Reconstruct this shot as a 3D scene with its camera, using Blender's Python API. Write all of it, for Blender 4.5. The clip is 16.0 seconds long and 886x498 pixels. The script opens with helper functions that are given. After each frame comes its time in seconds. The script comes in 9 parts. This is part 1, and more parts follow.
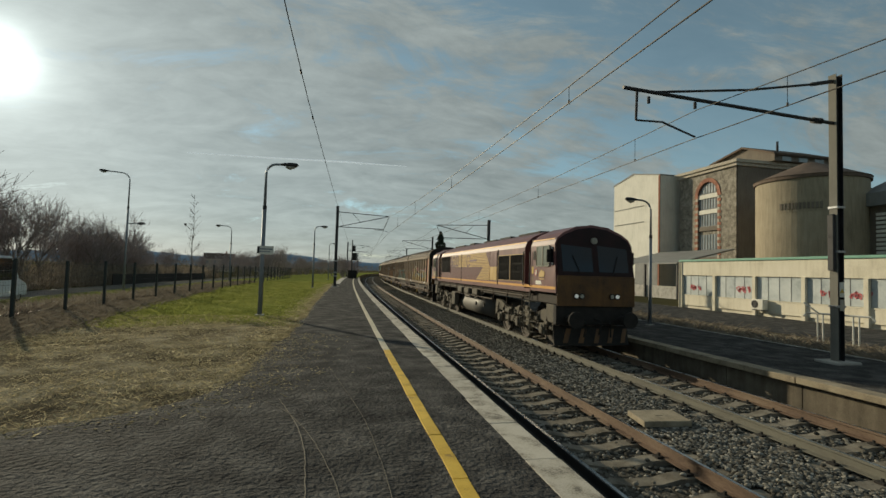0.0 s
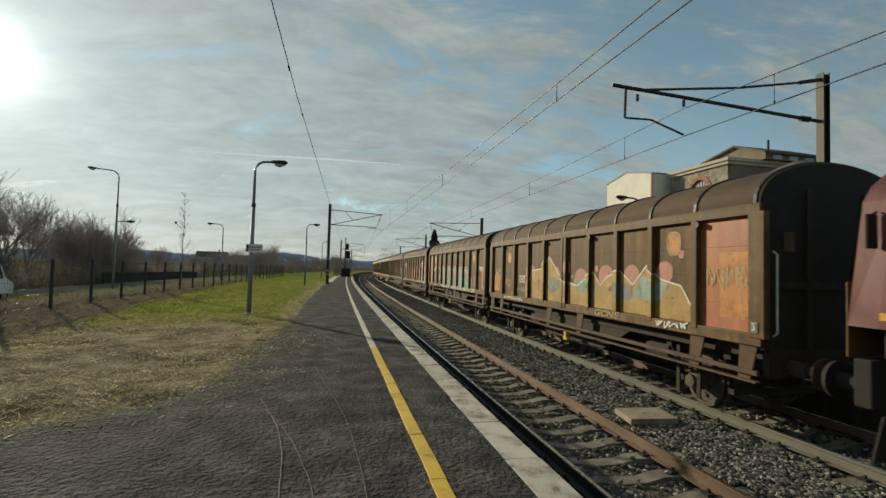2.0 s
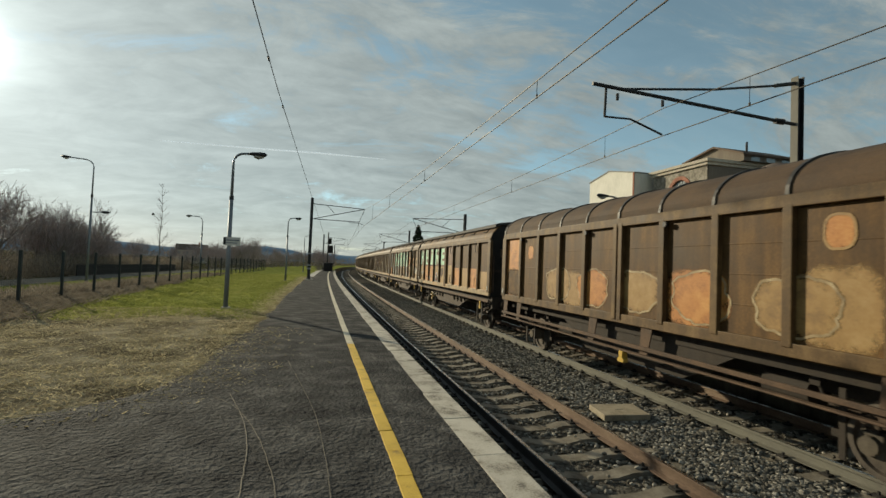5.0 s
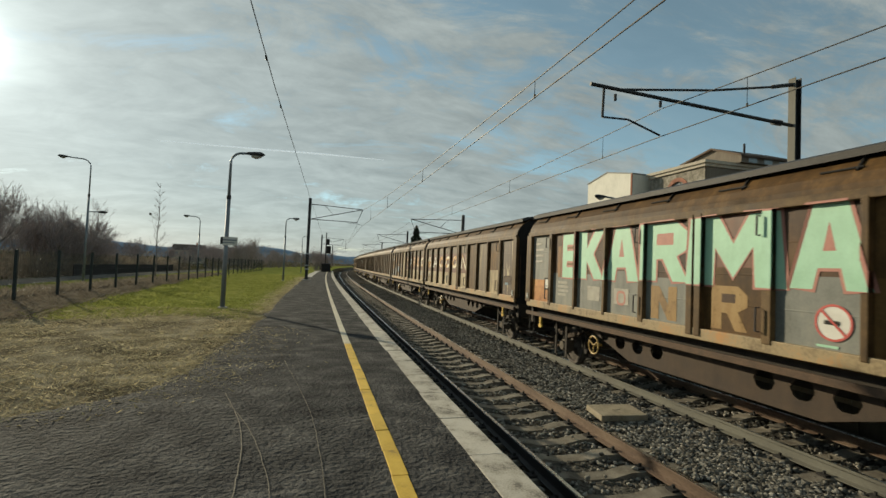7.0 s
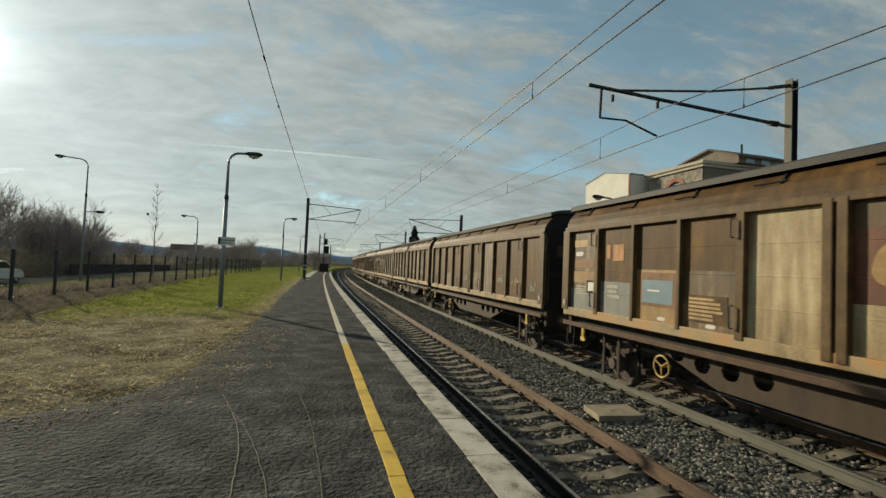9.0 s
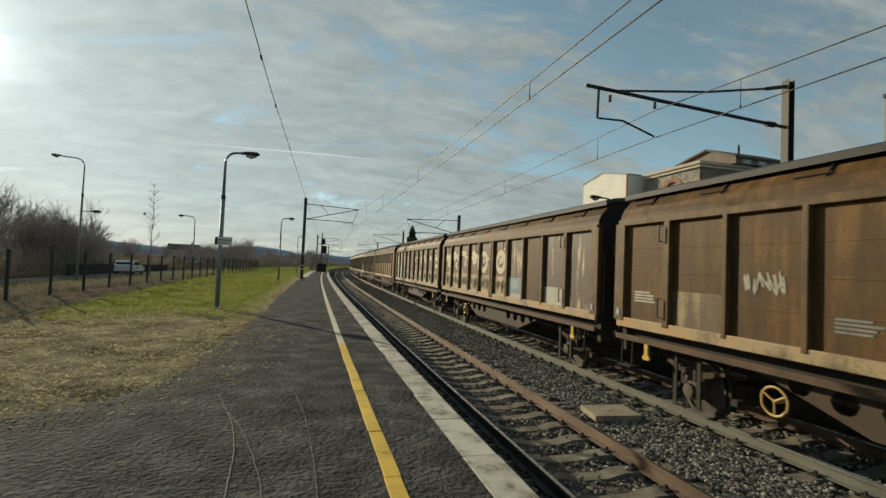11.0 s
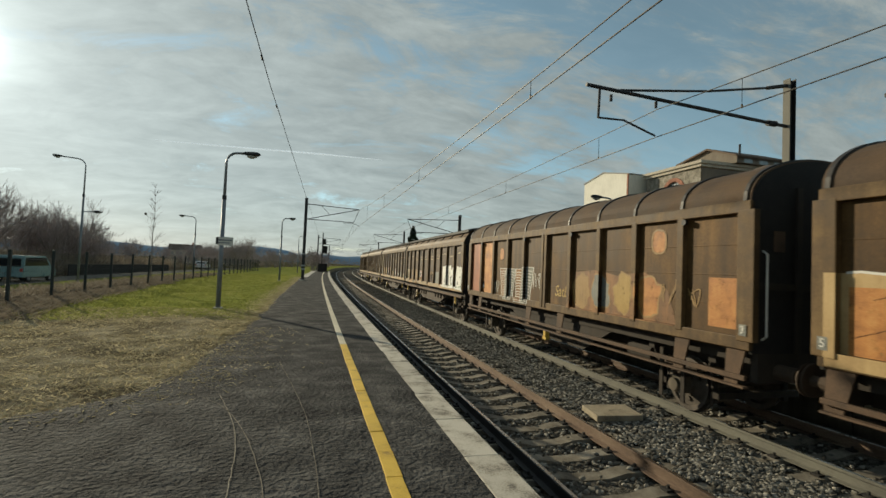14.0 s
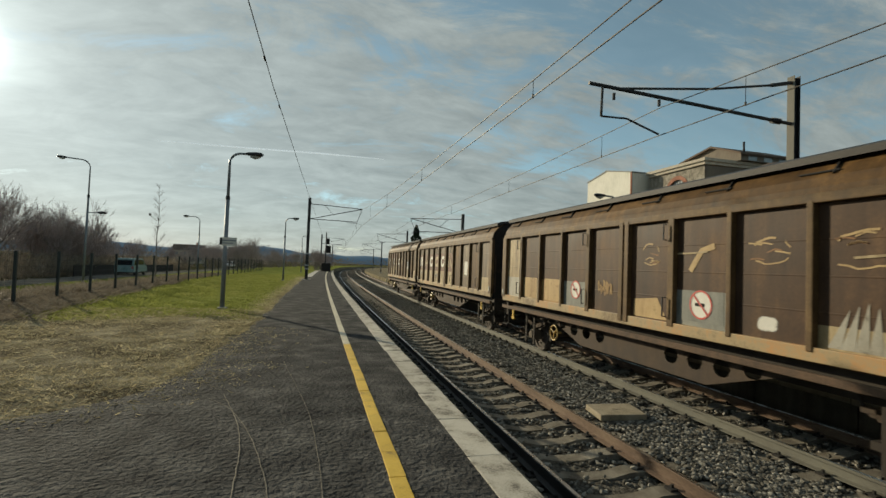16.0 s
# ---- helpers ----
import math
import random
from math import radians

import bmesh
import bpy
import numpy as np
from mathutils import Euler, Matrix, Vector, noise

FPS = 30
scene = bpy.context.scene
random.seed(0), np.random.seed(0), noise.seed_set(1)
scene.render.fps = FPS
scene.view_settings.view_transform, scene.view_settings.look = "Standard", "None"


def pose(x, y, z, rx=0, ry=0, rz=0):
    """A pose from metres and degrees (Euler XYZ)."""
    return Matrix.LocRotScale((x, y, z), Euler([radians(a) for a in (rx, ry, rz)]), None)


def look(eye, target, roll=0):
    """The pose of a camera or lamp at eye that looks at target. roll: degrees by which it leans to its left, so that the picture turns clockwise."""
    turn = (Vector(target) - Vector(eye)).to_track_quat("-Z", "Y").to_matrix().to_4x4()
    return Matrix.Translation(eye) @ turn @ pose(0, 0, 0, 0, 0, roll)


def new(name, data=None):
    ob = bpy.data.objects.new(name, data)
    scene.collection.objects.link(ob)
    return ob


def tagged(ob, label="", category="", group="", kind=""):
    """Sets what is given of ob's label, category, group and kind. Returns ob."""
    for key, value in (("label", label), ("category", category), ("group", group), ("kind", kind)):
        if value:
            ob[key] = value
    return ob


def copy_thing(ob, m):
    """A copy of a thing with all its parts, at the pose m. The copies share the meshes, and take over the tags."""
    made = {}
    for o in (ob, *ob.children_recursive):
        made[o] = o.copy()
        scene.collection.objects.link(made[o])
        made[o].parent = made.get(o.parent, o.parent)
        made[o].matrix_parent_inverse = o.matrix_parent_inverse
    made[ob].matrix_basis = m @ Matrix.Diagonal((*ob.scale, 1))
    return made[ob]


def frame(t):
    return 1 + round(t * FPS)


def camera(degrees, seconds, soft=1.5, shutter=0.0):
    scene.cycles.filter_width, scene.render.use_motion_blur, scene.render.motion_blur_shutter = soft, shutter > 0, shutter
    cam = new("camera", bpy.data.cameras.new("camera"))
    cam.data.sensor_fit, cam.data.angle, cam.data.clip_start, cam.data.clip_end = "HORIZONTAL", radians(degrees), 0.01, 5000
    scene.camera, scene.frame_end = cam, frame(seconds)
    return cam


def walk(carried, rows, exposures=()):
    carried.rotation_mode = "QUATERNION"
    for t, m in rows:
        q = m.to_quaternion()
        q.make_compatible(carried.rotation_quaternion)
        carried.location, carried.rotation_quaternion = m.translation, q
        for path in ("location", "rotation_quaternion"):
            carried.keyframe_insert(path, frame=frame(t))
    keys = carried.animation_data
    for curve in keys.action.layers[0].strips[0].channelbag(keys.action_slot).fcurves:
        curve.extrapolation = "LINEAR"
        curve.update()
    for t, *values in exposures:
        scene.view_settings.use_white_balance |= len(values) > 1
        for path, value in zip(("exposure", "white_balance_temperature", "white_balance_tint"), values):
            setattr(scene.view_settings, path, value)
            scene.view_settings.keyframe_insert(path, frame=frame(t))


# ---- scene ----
cam = camera(85.1, 16.0, shutter=0.06)


def aim(yaw, pitch, roll, x, y, z):
    a, b = radians(yaw), radians(pitch)
    d = Vector((math.sin(a) * math.cos(b), math.cos(a) * math.cos(b), math.sin(b)))
    return look((x, y, z), Vector((x, y, z)) + d, roll)


walk(cam, [
    (0.0, aim(12.135, 2.711, 1.704, -0.295, -0.040, 1.586)),
    (0.5, aim(12.344, 2.621, 1.661, -0.292, -0.024, 1.581)),
    (1.0, aim(12.691, 2.495, 1.648, -0.238, -0.016, 1.586)),
    (1.5, aim(12.781, 2.512, 1.633, -0.187, -0.021, 1.585)),
    (2.0, aim(12.823, 2.504, 1.627, -0.160, -0.018, 1.589)),
    (2.5, aim(13.018, 2.371, 1.766, -0.127, -0.023, 1.592)),
    (3.0, aim(13.648, 2.113, 1.966, -0.109, -0.021, 1.595)),
    (3.5, aim(13.986, 2.086, 2.068, -0.117, -0.008, 1.584)),
    (4.0, aim(14.367, 2.050, 2.222, -0.081, -0.011, 1.590)),
    (6.5, aim(14.870, 2.157, 2.345, -0.030, -0.004, 1.583)),
    (7.0, aim(14.937, 2.194, 2.418, -0.024, 0.004, 1.572)),
    (7.5, aim(14.999, 2.196, 2.406, -0.020, 0.003, 1.573)),
    (8.0, aim(15.021, 2.162, 2.396, -0.021, -0.009, 1.585)),
    (8.5, aim(15.078, 2.197, 2.423, -0.018, 0.001, 1.578)),
    (9.0, aim(15.154, 2.208, 2.431, -0.018, -0.008, 1.581)),
    (11.5, aim(15.460, 2.241, 2.507, 0.001, 0.000, 1.582)),
    (12.0, aim(15.516, 2.266, 2.539, 0.003, 0.004, 1.580)),
    (12.5, aim(15.614, 2.247, 2.547, -0.002, 0.004, 1.583)),
    (13.0, aim(15.648, 2.254, 2.537, 0.001, 0.002, 1.582)),
    (13.5, aim(15.549, 2.238, 2.470, -0.002, 0.005, 1.579)),
    (14.0, aim(15.316, 2.204, 2.414, -0.006, 0.004, 1.582)),
    (14.5, aim(15.002, 2.134, 2.245, -0.000, 0.000, 1.581)),
    (15.0, aim(14.912, 2.092, 2.183, -0.001, 0.001, 1.585)),
    (15.5, aim(14.898, 2.103, 2.167, 0.003, -0.002, 1.585)),
    (16.0, aim(14.931, 2.079, 2.196, -0.001, -0.001, 1.592)),
], exposures=((0.0, -0.30, 6600, 1), (0.5, -0.24, 6600, 1), (2.0, -0.05, 6600, 1), (3.5, 0.0, 6600, 1), (14.0, 0.0, 6600, 1), (16.0, -0.05, 6600, 1)))

# ---- light ----
SUN_AZ, SUN_EL = radians(-31.8), radians(16.8)
SUN_DIR = Vector((math.sin(SUN_AZ) * math.cos(SUN_EL), math.cos(SUN_AZ) * math.cos(SUN_EL), math.sin(SUN_EL)))
sun = new("sun", bpy.data.lights.new("sun", "SUN"))
sun.data.energy, sun.data.angle, sun.data.color = 4.8, radians(0.6), (1.0, 0.84, 0.63)
sun.matrix_world = look(SUN_DIR * 100, (0, 0, 0))

world = bpy.data.worlds.new("world")
scene.world = world
world.use_nodes = True
wt = world.node_tree
wt.nodes.clear()


def wn(kind, **props):
    n = wt.nodes.new(kind)
    for k, v in props.items():
        if k in n.inputs:
            n.inputs[k].default_value = v
    return n


def wmath(op, a, b=None, c=None, clamp=False):
    n = wt.nodes.new("ShaderNodeMath")
    n.operation, n.use_clamp = op, clamp
    for i, v in enumerate((a, b, c)):
        if v is None:
            continue
        if isinstance(v, (int, float)):
            n.inputs[i].default_value = v
        else:
            wt.links.new(v, n.inputs[i])
    return n.outputs[0]


def build_sky():
    lk = wt.links.new
    sky = wt.nodes.new("ShaderNodeTexSky")
    sky.sky_type, sky.sun_disc = "NISHITA", False
    sky.sun_elevation, sky.sun_rotation = SUN_EL, SUN_AZ
    sky.air_density, sky.dust_density, sky.ozone_density = 0.8, 0.15, 1.5
    coord = wt.nodes.new("ShaderNodeTexCoord").outputs["Generated"]
    sep = wt.nodes.new("ShaderNodeSeparateXYZ")
    lk(coord, sep.inputs[0])
    up = wmath("MAXIMUM", wmath("ADD", sep.outputs[2], 0.32), 0.05)
    flat = wt.nodes.new("ShaderNodeCombineXYZ")
    lk(wmath("DIVIDE", sep.outputs[0], up), flat.inputs[0])
    lk(wmath("DIVIDE", sep.outputs[1], up), flat.inputs[1])
    # long veils that run towards the sun, broken up by smaller puffs
    turn = wt.nodes.new("ShaderNodeMapping")
    turn.inputs["Rotation"].default_value = (0, 0, radians(48))
    turn.inputs["Scale"].default_value = (0.50, 1.0, 1.0)
    turn.inputs["Location"].default_value = (1.3, 2.2, 0.0)
    lk(flat.outputs[0], turn.inputs[0])
    n1 = wn("ShaderNodeTexNoise", Scale=2.1, Detail=9.0, Roughness=0.66, Distortion=0.9)
    lk(turn.outputs[0], n1.inputs["Vector"])
    wisp = wt.nodes.new("ShaderNodeMapping")
    wisp.inputs["Rotation"].default_value = (0, 0, radians(62))
    wisp.inputs["Scale"].default_value = (0.55, 1.1, 1.0)
    lk(flat.outputs[0], wisp.inputs[0])
    n2 = wn("ShaderNodeTexNoise", Scale=4.6, Detail=10.0, Roughness=0.68, Distortion=0.8)
    lk(wisp.outputs[0], n2.inputs["Vector"])
    mask = wmath("ADD", wmath("MULTIPLY", n1.outputs[0], 0.50), wmath("MULTIPLY", n2.outputs[0], 0.52))
    dot = wt.nodes.new("ShaderNodeVectorMath")
    dot.operation = "DOT_PRODUCT"
    lk(coord, dot.inputs[0])
    dot.inputs[1].default_value = SUN_DIR
    near = wmath("MAXIMUM", dot.outputs["Value"], 0.0)
    wide = wmath("POWER", near, 4.0)
    tight = wmath("POWER", near, 26.0)
    halo = wmath("POWER", near, 240.0)
    core = wmath("POWER", near, 1200.0)
    # the veil thickens towards the horizon and the sun
    low = wmath("SUBTRACT", 1.0, wmath("MULTIPLY", wmath("MAXIMUM", sep.outputs[2], 0.0), 3.2), clamp=True)
    cover = wmath("ADD", mask, wmath("ADD", wmath("MULTIPLY", wide, 0.10), wmath("MULTIPLY", low, 0.11)))
    amount = wt.nodes.new("ShaderNodeMapRange")
    amount.interpolation_type = "SMOOTHSTEP"
    lk(cover, amount.inputs["Value"])
    amount.inputs["From Min"].default_value, amount.inputs["From Max"].default_value = 0.46, 0.585
    amount.inputs["To Min"].default_value, amount.inputs["To Max"].default_value = 0.16, 0.88
    n3 = wn("ShaderNodeTexNoise", Scale=12.0, Detail=8.0, Roughness=0.6, Distortion=0.4)
    lk(turn.outputs[0], n3.inputs["Vector"])
    body = wmath("ADD", -0.25, wmath("ADD", wmath("MULTIPLY", n2.outputs[0], 3.2), wmath("MULTIPLY", n3.outputs[0], 2.4)))
    bright = wmath("ADD", wmath("ADD", wmath("ADD", body, wmath("MULTIPLY", low, 0.45)), wmath("MULTIPLY", wide, 1.45)), wmath("ADD", wmath("MULTIPLY", tight, 1.3), wmath("ADD", wmath("MULTIPLY", halo, 4.0), wmath("MULTIPLY", core, 14.0))))
    cloud = wt.nodes.new("ShaderNodeVectorMath")
    cloud.operation = "SCALE"
    cloud.inputs[0].default_value = (0.94, 1.0, 1.01)
    lk(bright, cloud.inputs["Scale"])
    mix = wt.nodes.new("ShaderNodeMix")
    mix.data_type = "RGBA"
    lk(amount.outputs[0], mix.inputs["Factor"])
    pale = wt.nodes.new("ShaderNodeHueSaturation")
    pale.inputs["Hue"].default_value, pale.inputs["Saturation"].default_value, pale.inputs["Value"].default_value = 0.475, 0.86, 1.0
    lk(sky.outputs[0], pale.inputs["Color"])
    lk(pale.outputs[0], mix.inputs[6])
    lk(cloud.outputs[0], mix.inputs[7])
    bg = wt.nodes.new("ShaderNodeBackground")
    bg.inputs["Strength"].default_value = 0.125
    lk(mix.outputs[2], bg.inputs[0])
    out = wt.nodes.new("ShaderNodeOutputWorld")
    lk(bg.outputs[0], out.inputs[0])


build_sky()

# ---- the lie of the land: everything follows the line's gentle right-hand curve ----
RAIL = -0.745            # top of the rails; the platform is at 0
AX1, AX2 = 3.526, 7.363  # axes of the two tracks where the camera stands


def lat(y):
    return 2.27e-4 * y * y + 1.9e-9 * y ** 4 if y < 200 else 12.12 + 0.1516 * (y - 200) + 6.8e-4 * (y - 200) ** 2


def heading(y):
    return math.atan((lat(y + 0.5) - lat(y - 0.5)))


# ---- materials ----
def material(name, cols, rough=0.7, metal=0.0, scale=6.0, fine=60.0, bump=0.15, streak=0.0, rough_var=0.15, coord="Object", stretch=(1, 1, 1), dist=0.01, contrast=(0.3, 0.7), spec=0.4, vary=0.0, thin=0.0, lumps=0.0, lump_scale=9.0):
    """Two scales of noise between two or three colours, with fine relief; streak: share of vertical run-off stains."""
    m = bpy.data.materials.new(name)
    m.use_nodes = True
    t = m.node_tree
    lk = t.links.new
    b = t.nodes["Principled BSDF"]
    b.inputs["Metallic"].default_value = metal
    b.inputs["Specular IOR Level"].default_value = spec
    tc = t.nodes.new("ShaderNodeTexCoord")
    info = t.nodes.new("ShaderNodeObjectInfo")
    off = t.nodes.new("ShaderNodeVectorMath")
    off.operation = "MULTIPLY_ADD"
    comb = t.nodes.new("ShaderNodeCombineXYZ")
    for i in range(3):
        lk(info.outputs["Random"], comb.inputs[i])
    off.inputs[1].default_value = (37.0, 53.0, 29.0)
    lk(comb.outputs[0], off.inputs[0])
    mp = t.nodes.new("ShaderNodeMapping")
    mp.inputs["Scale"].default_value = stretch
    lk(tc.outputs[coord], mp.inputs[0])
    lk(mp.outputs[0], off.inputs[2])
    vec = off.outputs[0]
    a = t.nodes.new("ShaderNodeTexNoise")
    a.inputs["Scale"].default_value, a.inputs["Detail"].default_value, a.inputs["Roughness"].default_value = scale, 6.0, 0.6
    lk(vec, a.inputs["Vector"])
    f = t.nodes.new("ShaderNodeTexNoise")
    f.inputs["Scale"].default_value, f.inputs["Detail"].default_value = fine, 3.0
    lk(vec, f.inputs["Vector"])
    mx = t.nodes.new("ShaderNodeMath")
    mx.operation = "MULTIPLY_ADD"
    lk(f.outputs[0], mx.inputs[0])
    mx.inputs[1].default_value = 0.35
    sub = t.nodes.new("ShaderNodeMath")
    sub.operation = "SUBTRACT"
    lk(a.outputs[0], sub.inputs[0])
    sub.inputs[1].default_value = 0.175
    lk(sub.outputs[0], mx.inputs[2])
    fac = mx.outputs[0]
    if streak:
        sm = t.nodes.new("ShaderNodeMapping")
        sm.inputs["Scale"].default_value = (3.6, 3.6, 0.42)
        lk(vec, sm.inputs[0])
        s = t.nodes.new("ShaderNodeTexNoise")
        s.inputs["Scale"].default_value, s.inputs["Detail"].default_value = 1.6, 8.0
        lk(sm.outputs[0], s.inputs["Vector"])
        mm = t.nodes.new("ShaderNodeMix")
        mm.data_type = "FLOAT"
        mm.inputs[0].default_value = streak
        lk(fac, mm.inputs[2])
        lk(s.outputs[0], mm.inputs[3])
        fac = mm.outputs[0]
    ramp = t.nodes.new("ShaderNodeValToRGB")
    e = ramp.color_ramp.elements
    e[0].position, e[1].position = contrast
    e[0].color, e[1].color = (*cols[0], 1), (*cols[-1], 1)
    if len(cols) == 3:
        k = e.new(sum(contrast) / 2)
        k.color = (*cols[1], 1)
    lk(fac, ramp.inputs[0])
    col = ramp.outputs[0]
    if vary:
        hsv = t.nodes.new("ShaderNodeHueSaturation")
        r = t.nodes.new("ShaderNodeMapRange")
        r.inputs["To Min"].default_value, r.inputs["To Max"].default_value = 1 - vary, 1 + vary
        lk(info.outputs["Random"], r.inputs["Value"])
        lk(r.outputs[0], hsv.inputs["Value"])
        lk(col, hsv.inputs["Color"])
        col = hsv.outputs[0]
    lk(col, b.inputs["Base Color"])
    rr = t.nodes.new("ShaderNodeMapRange")
    rr.inputs["To Min"].default_value, rr.inputs["To Max"].default_value = max(rough - rough_var, 0.03), min(rough + rough_var, 1)
    lk(a.outputs[0], rr.inputs["Value"])
    lk(rr.outputs[0], b.inputs["Roughness"])
    if bump:
        bn = t.nodes.new("ShaderNodeBump")
        bn.inputs["Strength"].default_value, bn.inputs["Distance"].default_value = bump, dist
        lk(f.outputs[0], bn.inputs["Height"])
        lk(bn.outputs[0], b.inputs["Normal"])
        if lumps:
            c = t.nodes.new("ShaderNodeTexNoise")
            c.inputs["Scale"].default_value, c.inputs["Detail"].default_value = lump_scale, 4.0
            lk(vec, c.inputs["Vector"])
            b2 = t.nodes.new("ShaderNodeBump")
            b2.inputs["Strength"].default_value, b2.inputs["Distance"].default_value = 1.0, lumps
            lk(c.outputs[0], b2.inputs["Height"])
            lk(bn.outputs[0], b2.inputs["Normal"])
            lk(b2.outputs[0], b.inputs["Normal"])
    if thin:
        tr = t.nodes.new("ShaderNodeBsdfTranslucent")
        lk(col, tr.inputs["Color"])
        ms = t.nodes.new("ShaderNodeMixShader")
        ms.inputs[0].default_value = thin
        lk(b.outputs[0], ms.inputs[1])
        lk(tr.outputs[0], ms.inputs[2])
        lk(ms.outputs[0], t.nodes["Material Output"].inputs["Surface"])
    return m


M = {}
M["asphalt"] = material("asphalt", [(0.032, 0.032, 0.033), (0.072, 0.071, 0.069), (0.145, 0.14, 0.132)], 0.95, scale=2.2, fine=38, bump=1.0, dist=0.03, spec=0.05, contrast=(0.30, 0.70), lumps=0.07, lump_scale=18.0)
M["earth"] = material("earth", [(0.090, 0.076, 0.054), (0.23, 0.198, 0.136), (0.40, 0.355, 0.25)], 0.95, contrast=(0.36, 0.66), scale=1.1, fine=30, bump=0.9, dist=0.03, spec=0.0, lumps=0.04, lump_scale=7.0)
M["meadow"] = material("meadow", [(0.11, 0.13, 0.034), (0.19, 0.21, 0.052), (0.27, 0.27, 0.10)], 0.95, scale=0.7, fine=25, bump=0.7, dist=0.03, spec=0.0)
M["field"] = material("field", [(0.045, 0.045, 0.025), (0.085, 0.078, 0.042)], 0.95, scale=0.05, fine=3, bump=0.2, dist=0.05, spec=0.0)
M["lane_dust"] = material("lane_dust", [(0.10, 0.098, 0.09), (0.18, 0.175, 0.16)], 0.95, scale=0.6, fine=20, bump=0.2, spec=0.0)
M["ballast_bed"] = material("ballast_bed", [(0.030, 0.028, 0.024), (0.092, 0.086, 0.074), (0.19, 0.175, 0.15)], 0.95, scale=14, fine=32, bump=1.0, dist=0.04, spec=0.0)
M["stone"] = material("stone", [(0.07, 0.07, 0.068), (0.15, 0.148, 0.14), (0.27, 0.26, 0.24)], 0.85, scale=3, fine=40, bump=0.3, spec=0.1)
M["rust_rail"] = material("rust_rail", [(0.060, 0.036, 0.023), (0.13, 0.084, 0.056), (0.20, 0.145, 0.10)], 0.75, scale=3, fine=60, bump=0.3, stretch=(1, 0.3, 1))
M["grey_rail"] = material("grey_rail", [(0.09, 0.085, 0.07), (0.17, 0.165, 0.13)], 0.75, scale=3, fine=60, bump=0.3, stretch=(1, 0.3, 1))
M["rail_top"] = material("rail_top", [(0.35, 0.34, 0.32), (0.5, 0.49, 0.47)], 0.28, 1.0, scale=4, fine=50, bump=0.05)
M["sleeper"] = material("sleeper", [(0.095, 0.082, 0.060), (0.18, 0.158, 0.122), (0.26, 0.235, 0.19)], 0.9, scale=4, fine=70, bump=0.5, vary=0.15)
M["concrete"] = material("concrete", [(0.24, 0.23, 0.20), (0.38, 0.365, 0.33), (0.48, 0.46, 0.42)], 0.88, scale=2.2, fine=80, bump=0.35)
M["kerb_white"] = material("kerb_white", [(0.15, 0.135, 0.11), (0.40, 0.365, 0.30), (0.50, 0.465, 0.395)], 0.85, scale=3.5, fine=60, bump=0.4, contrast=(0.34, 0.58), vary=0.10)
M["yellow_paint"] = material("yellow_paint", [(0.33, 0.21, 0.045), (0.62, 0.40, 0.05), (0.70, 0.47, 0.07)], 0.7, scale=5, fine=80, bump=0.35, contrast=(0.25, 0.6), vary=0.08)
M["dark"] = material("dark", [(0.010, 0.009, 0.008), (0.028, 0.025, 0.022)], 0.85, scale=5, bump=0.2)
M["under"] = material("under", [(0.018, 0.014, 0.011), (0.050, 0.039, 0.029)], 0.85, scale=4, bump=0.3, streak=0.3)
M["under_brown"] = material("under_brown", [(0.030, 0.020, 0.013), (0.085, 0.057, 0.037)], 0.8, scale=3, bump=0.25, streak=0.3)
M["bogie_grey"] = material("bogie_grey", [(0.055, 0.048, 0.037), (0.155, 0.137, 0.102)], 0.85, scale=3, bump=0.3, streak=0.3)
M["wheel"] = material("wheel", [(0.05, 0.042, 0.035), (0.13, 0.11, 0.09)], 0.7, 0.3, scale=5)
M["tread"] = material("tread", [(0.35, 0.33, 0.30), (0.5, 0.48, 0.45)], 0.3, 1.0, scale=5)
M["mast_pale"] = material("mast_pale", [(0.15, 0.145, 0.125), (0.24, 0.23, 0.20)], 0.8, scale=2, bump=0.1, streak=0.4, spec=0.15)
M["galv"] = material("galv", [(0.24, 0.25, 0.26), (0.38, 0.39, 0.40)], 0.5, 0.6, scale=4, bump=0.08)
M["lamp_grey"] = material("lamp_grey", [(0.16, 0.18, 0.20), (0.25, 0.27, 0.29)], 0.5, 0.3, scale=3, bump=0.06)
M["dark_steel"] = material("dark_steel", [(0.022, 0.022, 0.024), (0.05, 0.05, 0.052)], 0.6, 0.3, scale=4, bump=0.1)
M["wire"] = material("wire", [(0.02, 0.018, 0.016), (0.05, 0.045, 0.04)], 0.6, 0.5, scale=4, bump=0)
M["glass"] = bpy.data.materials.new("glass")
M["glass"].use_nodes = True
_g = M["glass"].node_tree.nodes["Principled BSDF"]
_g.inputs["Base Color"].default_value, _g.inputs["Roughness"].default_value, _g.inputs["Metallic"].default_value = (0.010, 0.014, 0.020, 1), 0.06, 0.0
_g.inputs["Specular IOR Level"].default_value = 0.4


# ---- mesh helpers ----
def box(bm, x0, x1, y0, y1, z0, z1, bevel=0.0):
    vs = [bm.verts.new((x, y, z)) for z in (z0, z1) for y in (y0, y1) for x in (x0, x1)]
    fs = [bm.faces.new([vs[i] for i in f]) for f in ((0, 2, 3, 1), (4, 5, 7, 6), (0, 1, 5, 4), (2, 6, 7, 3), (0, 4, 6, 2), (1, 3, 7, 5))]
    if bevel:
        es = {e for f in fs for e in f.edges}
        bmesh.ops.bevel(bm, geom=list(es), offset=bevel, segments=2, profile=0.6, affect="EDGES")


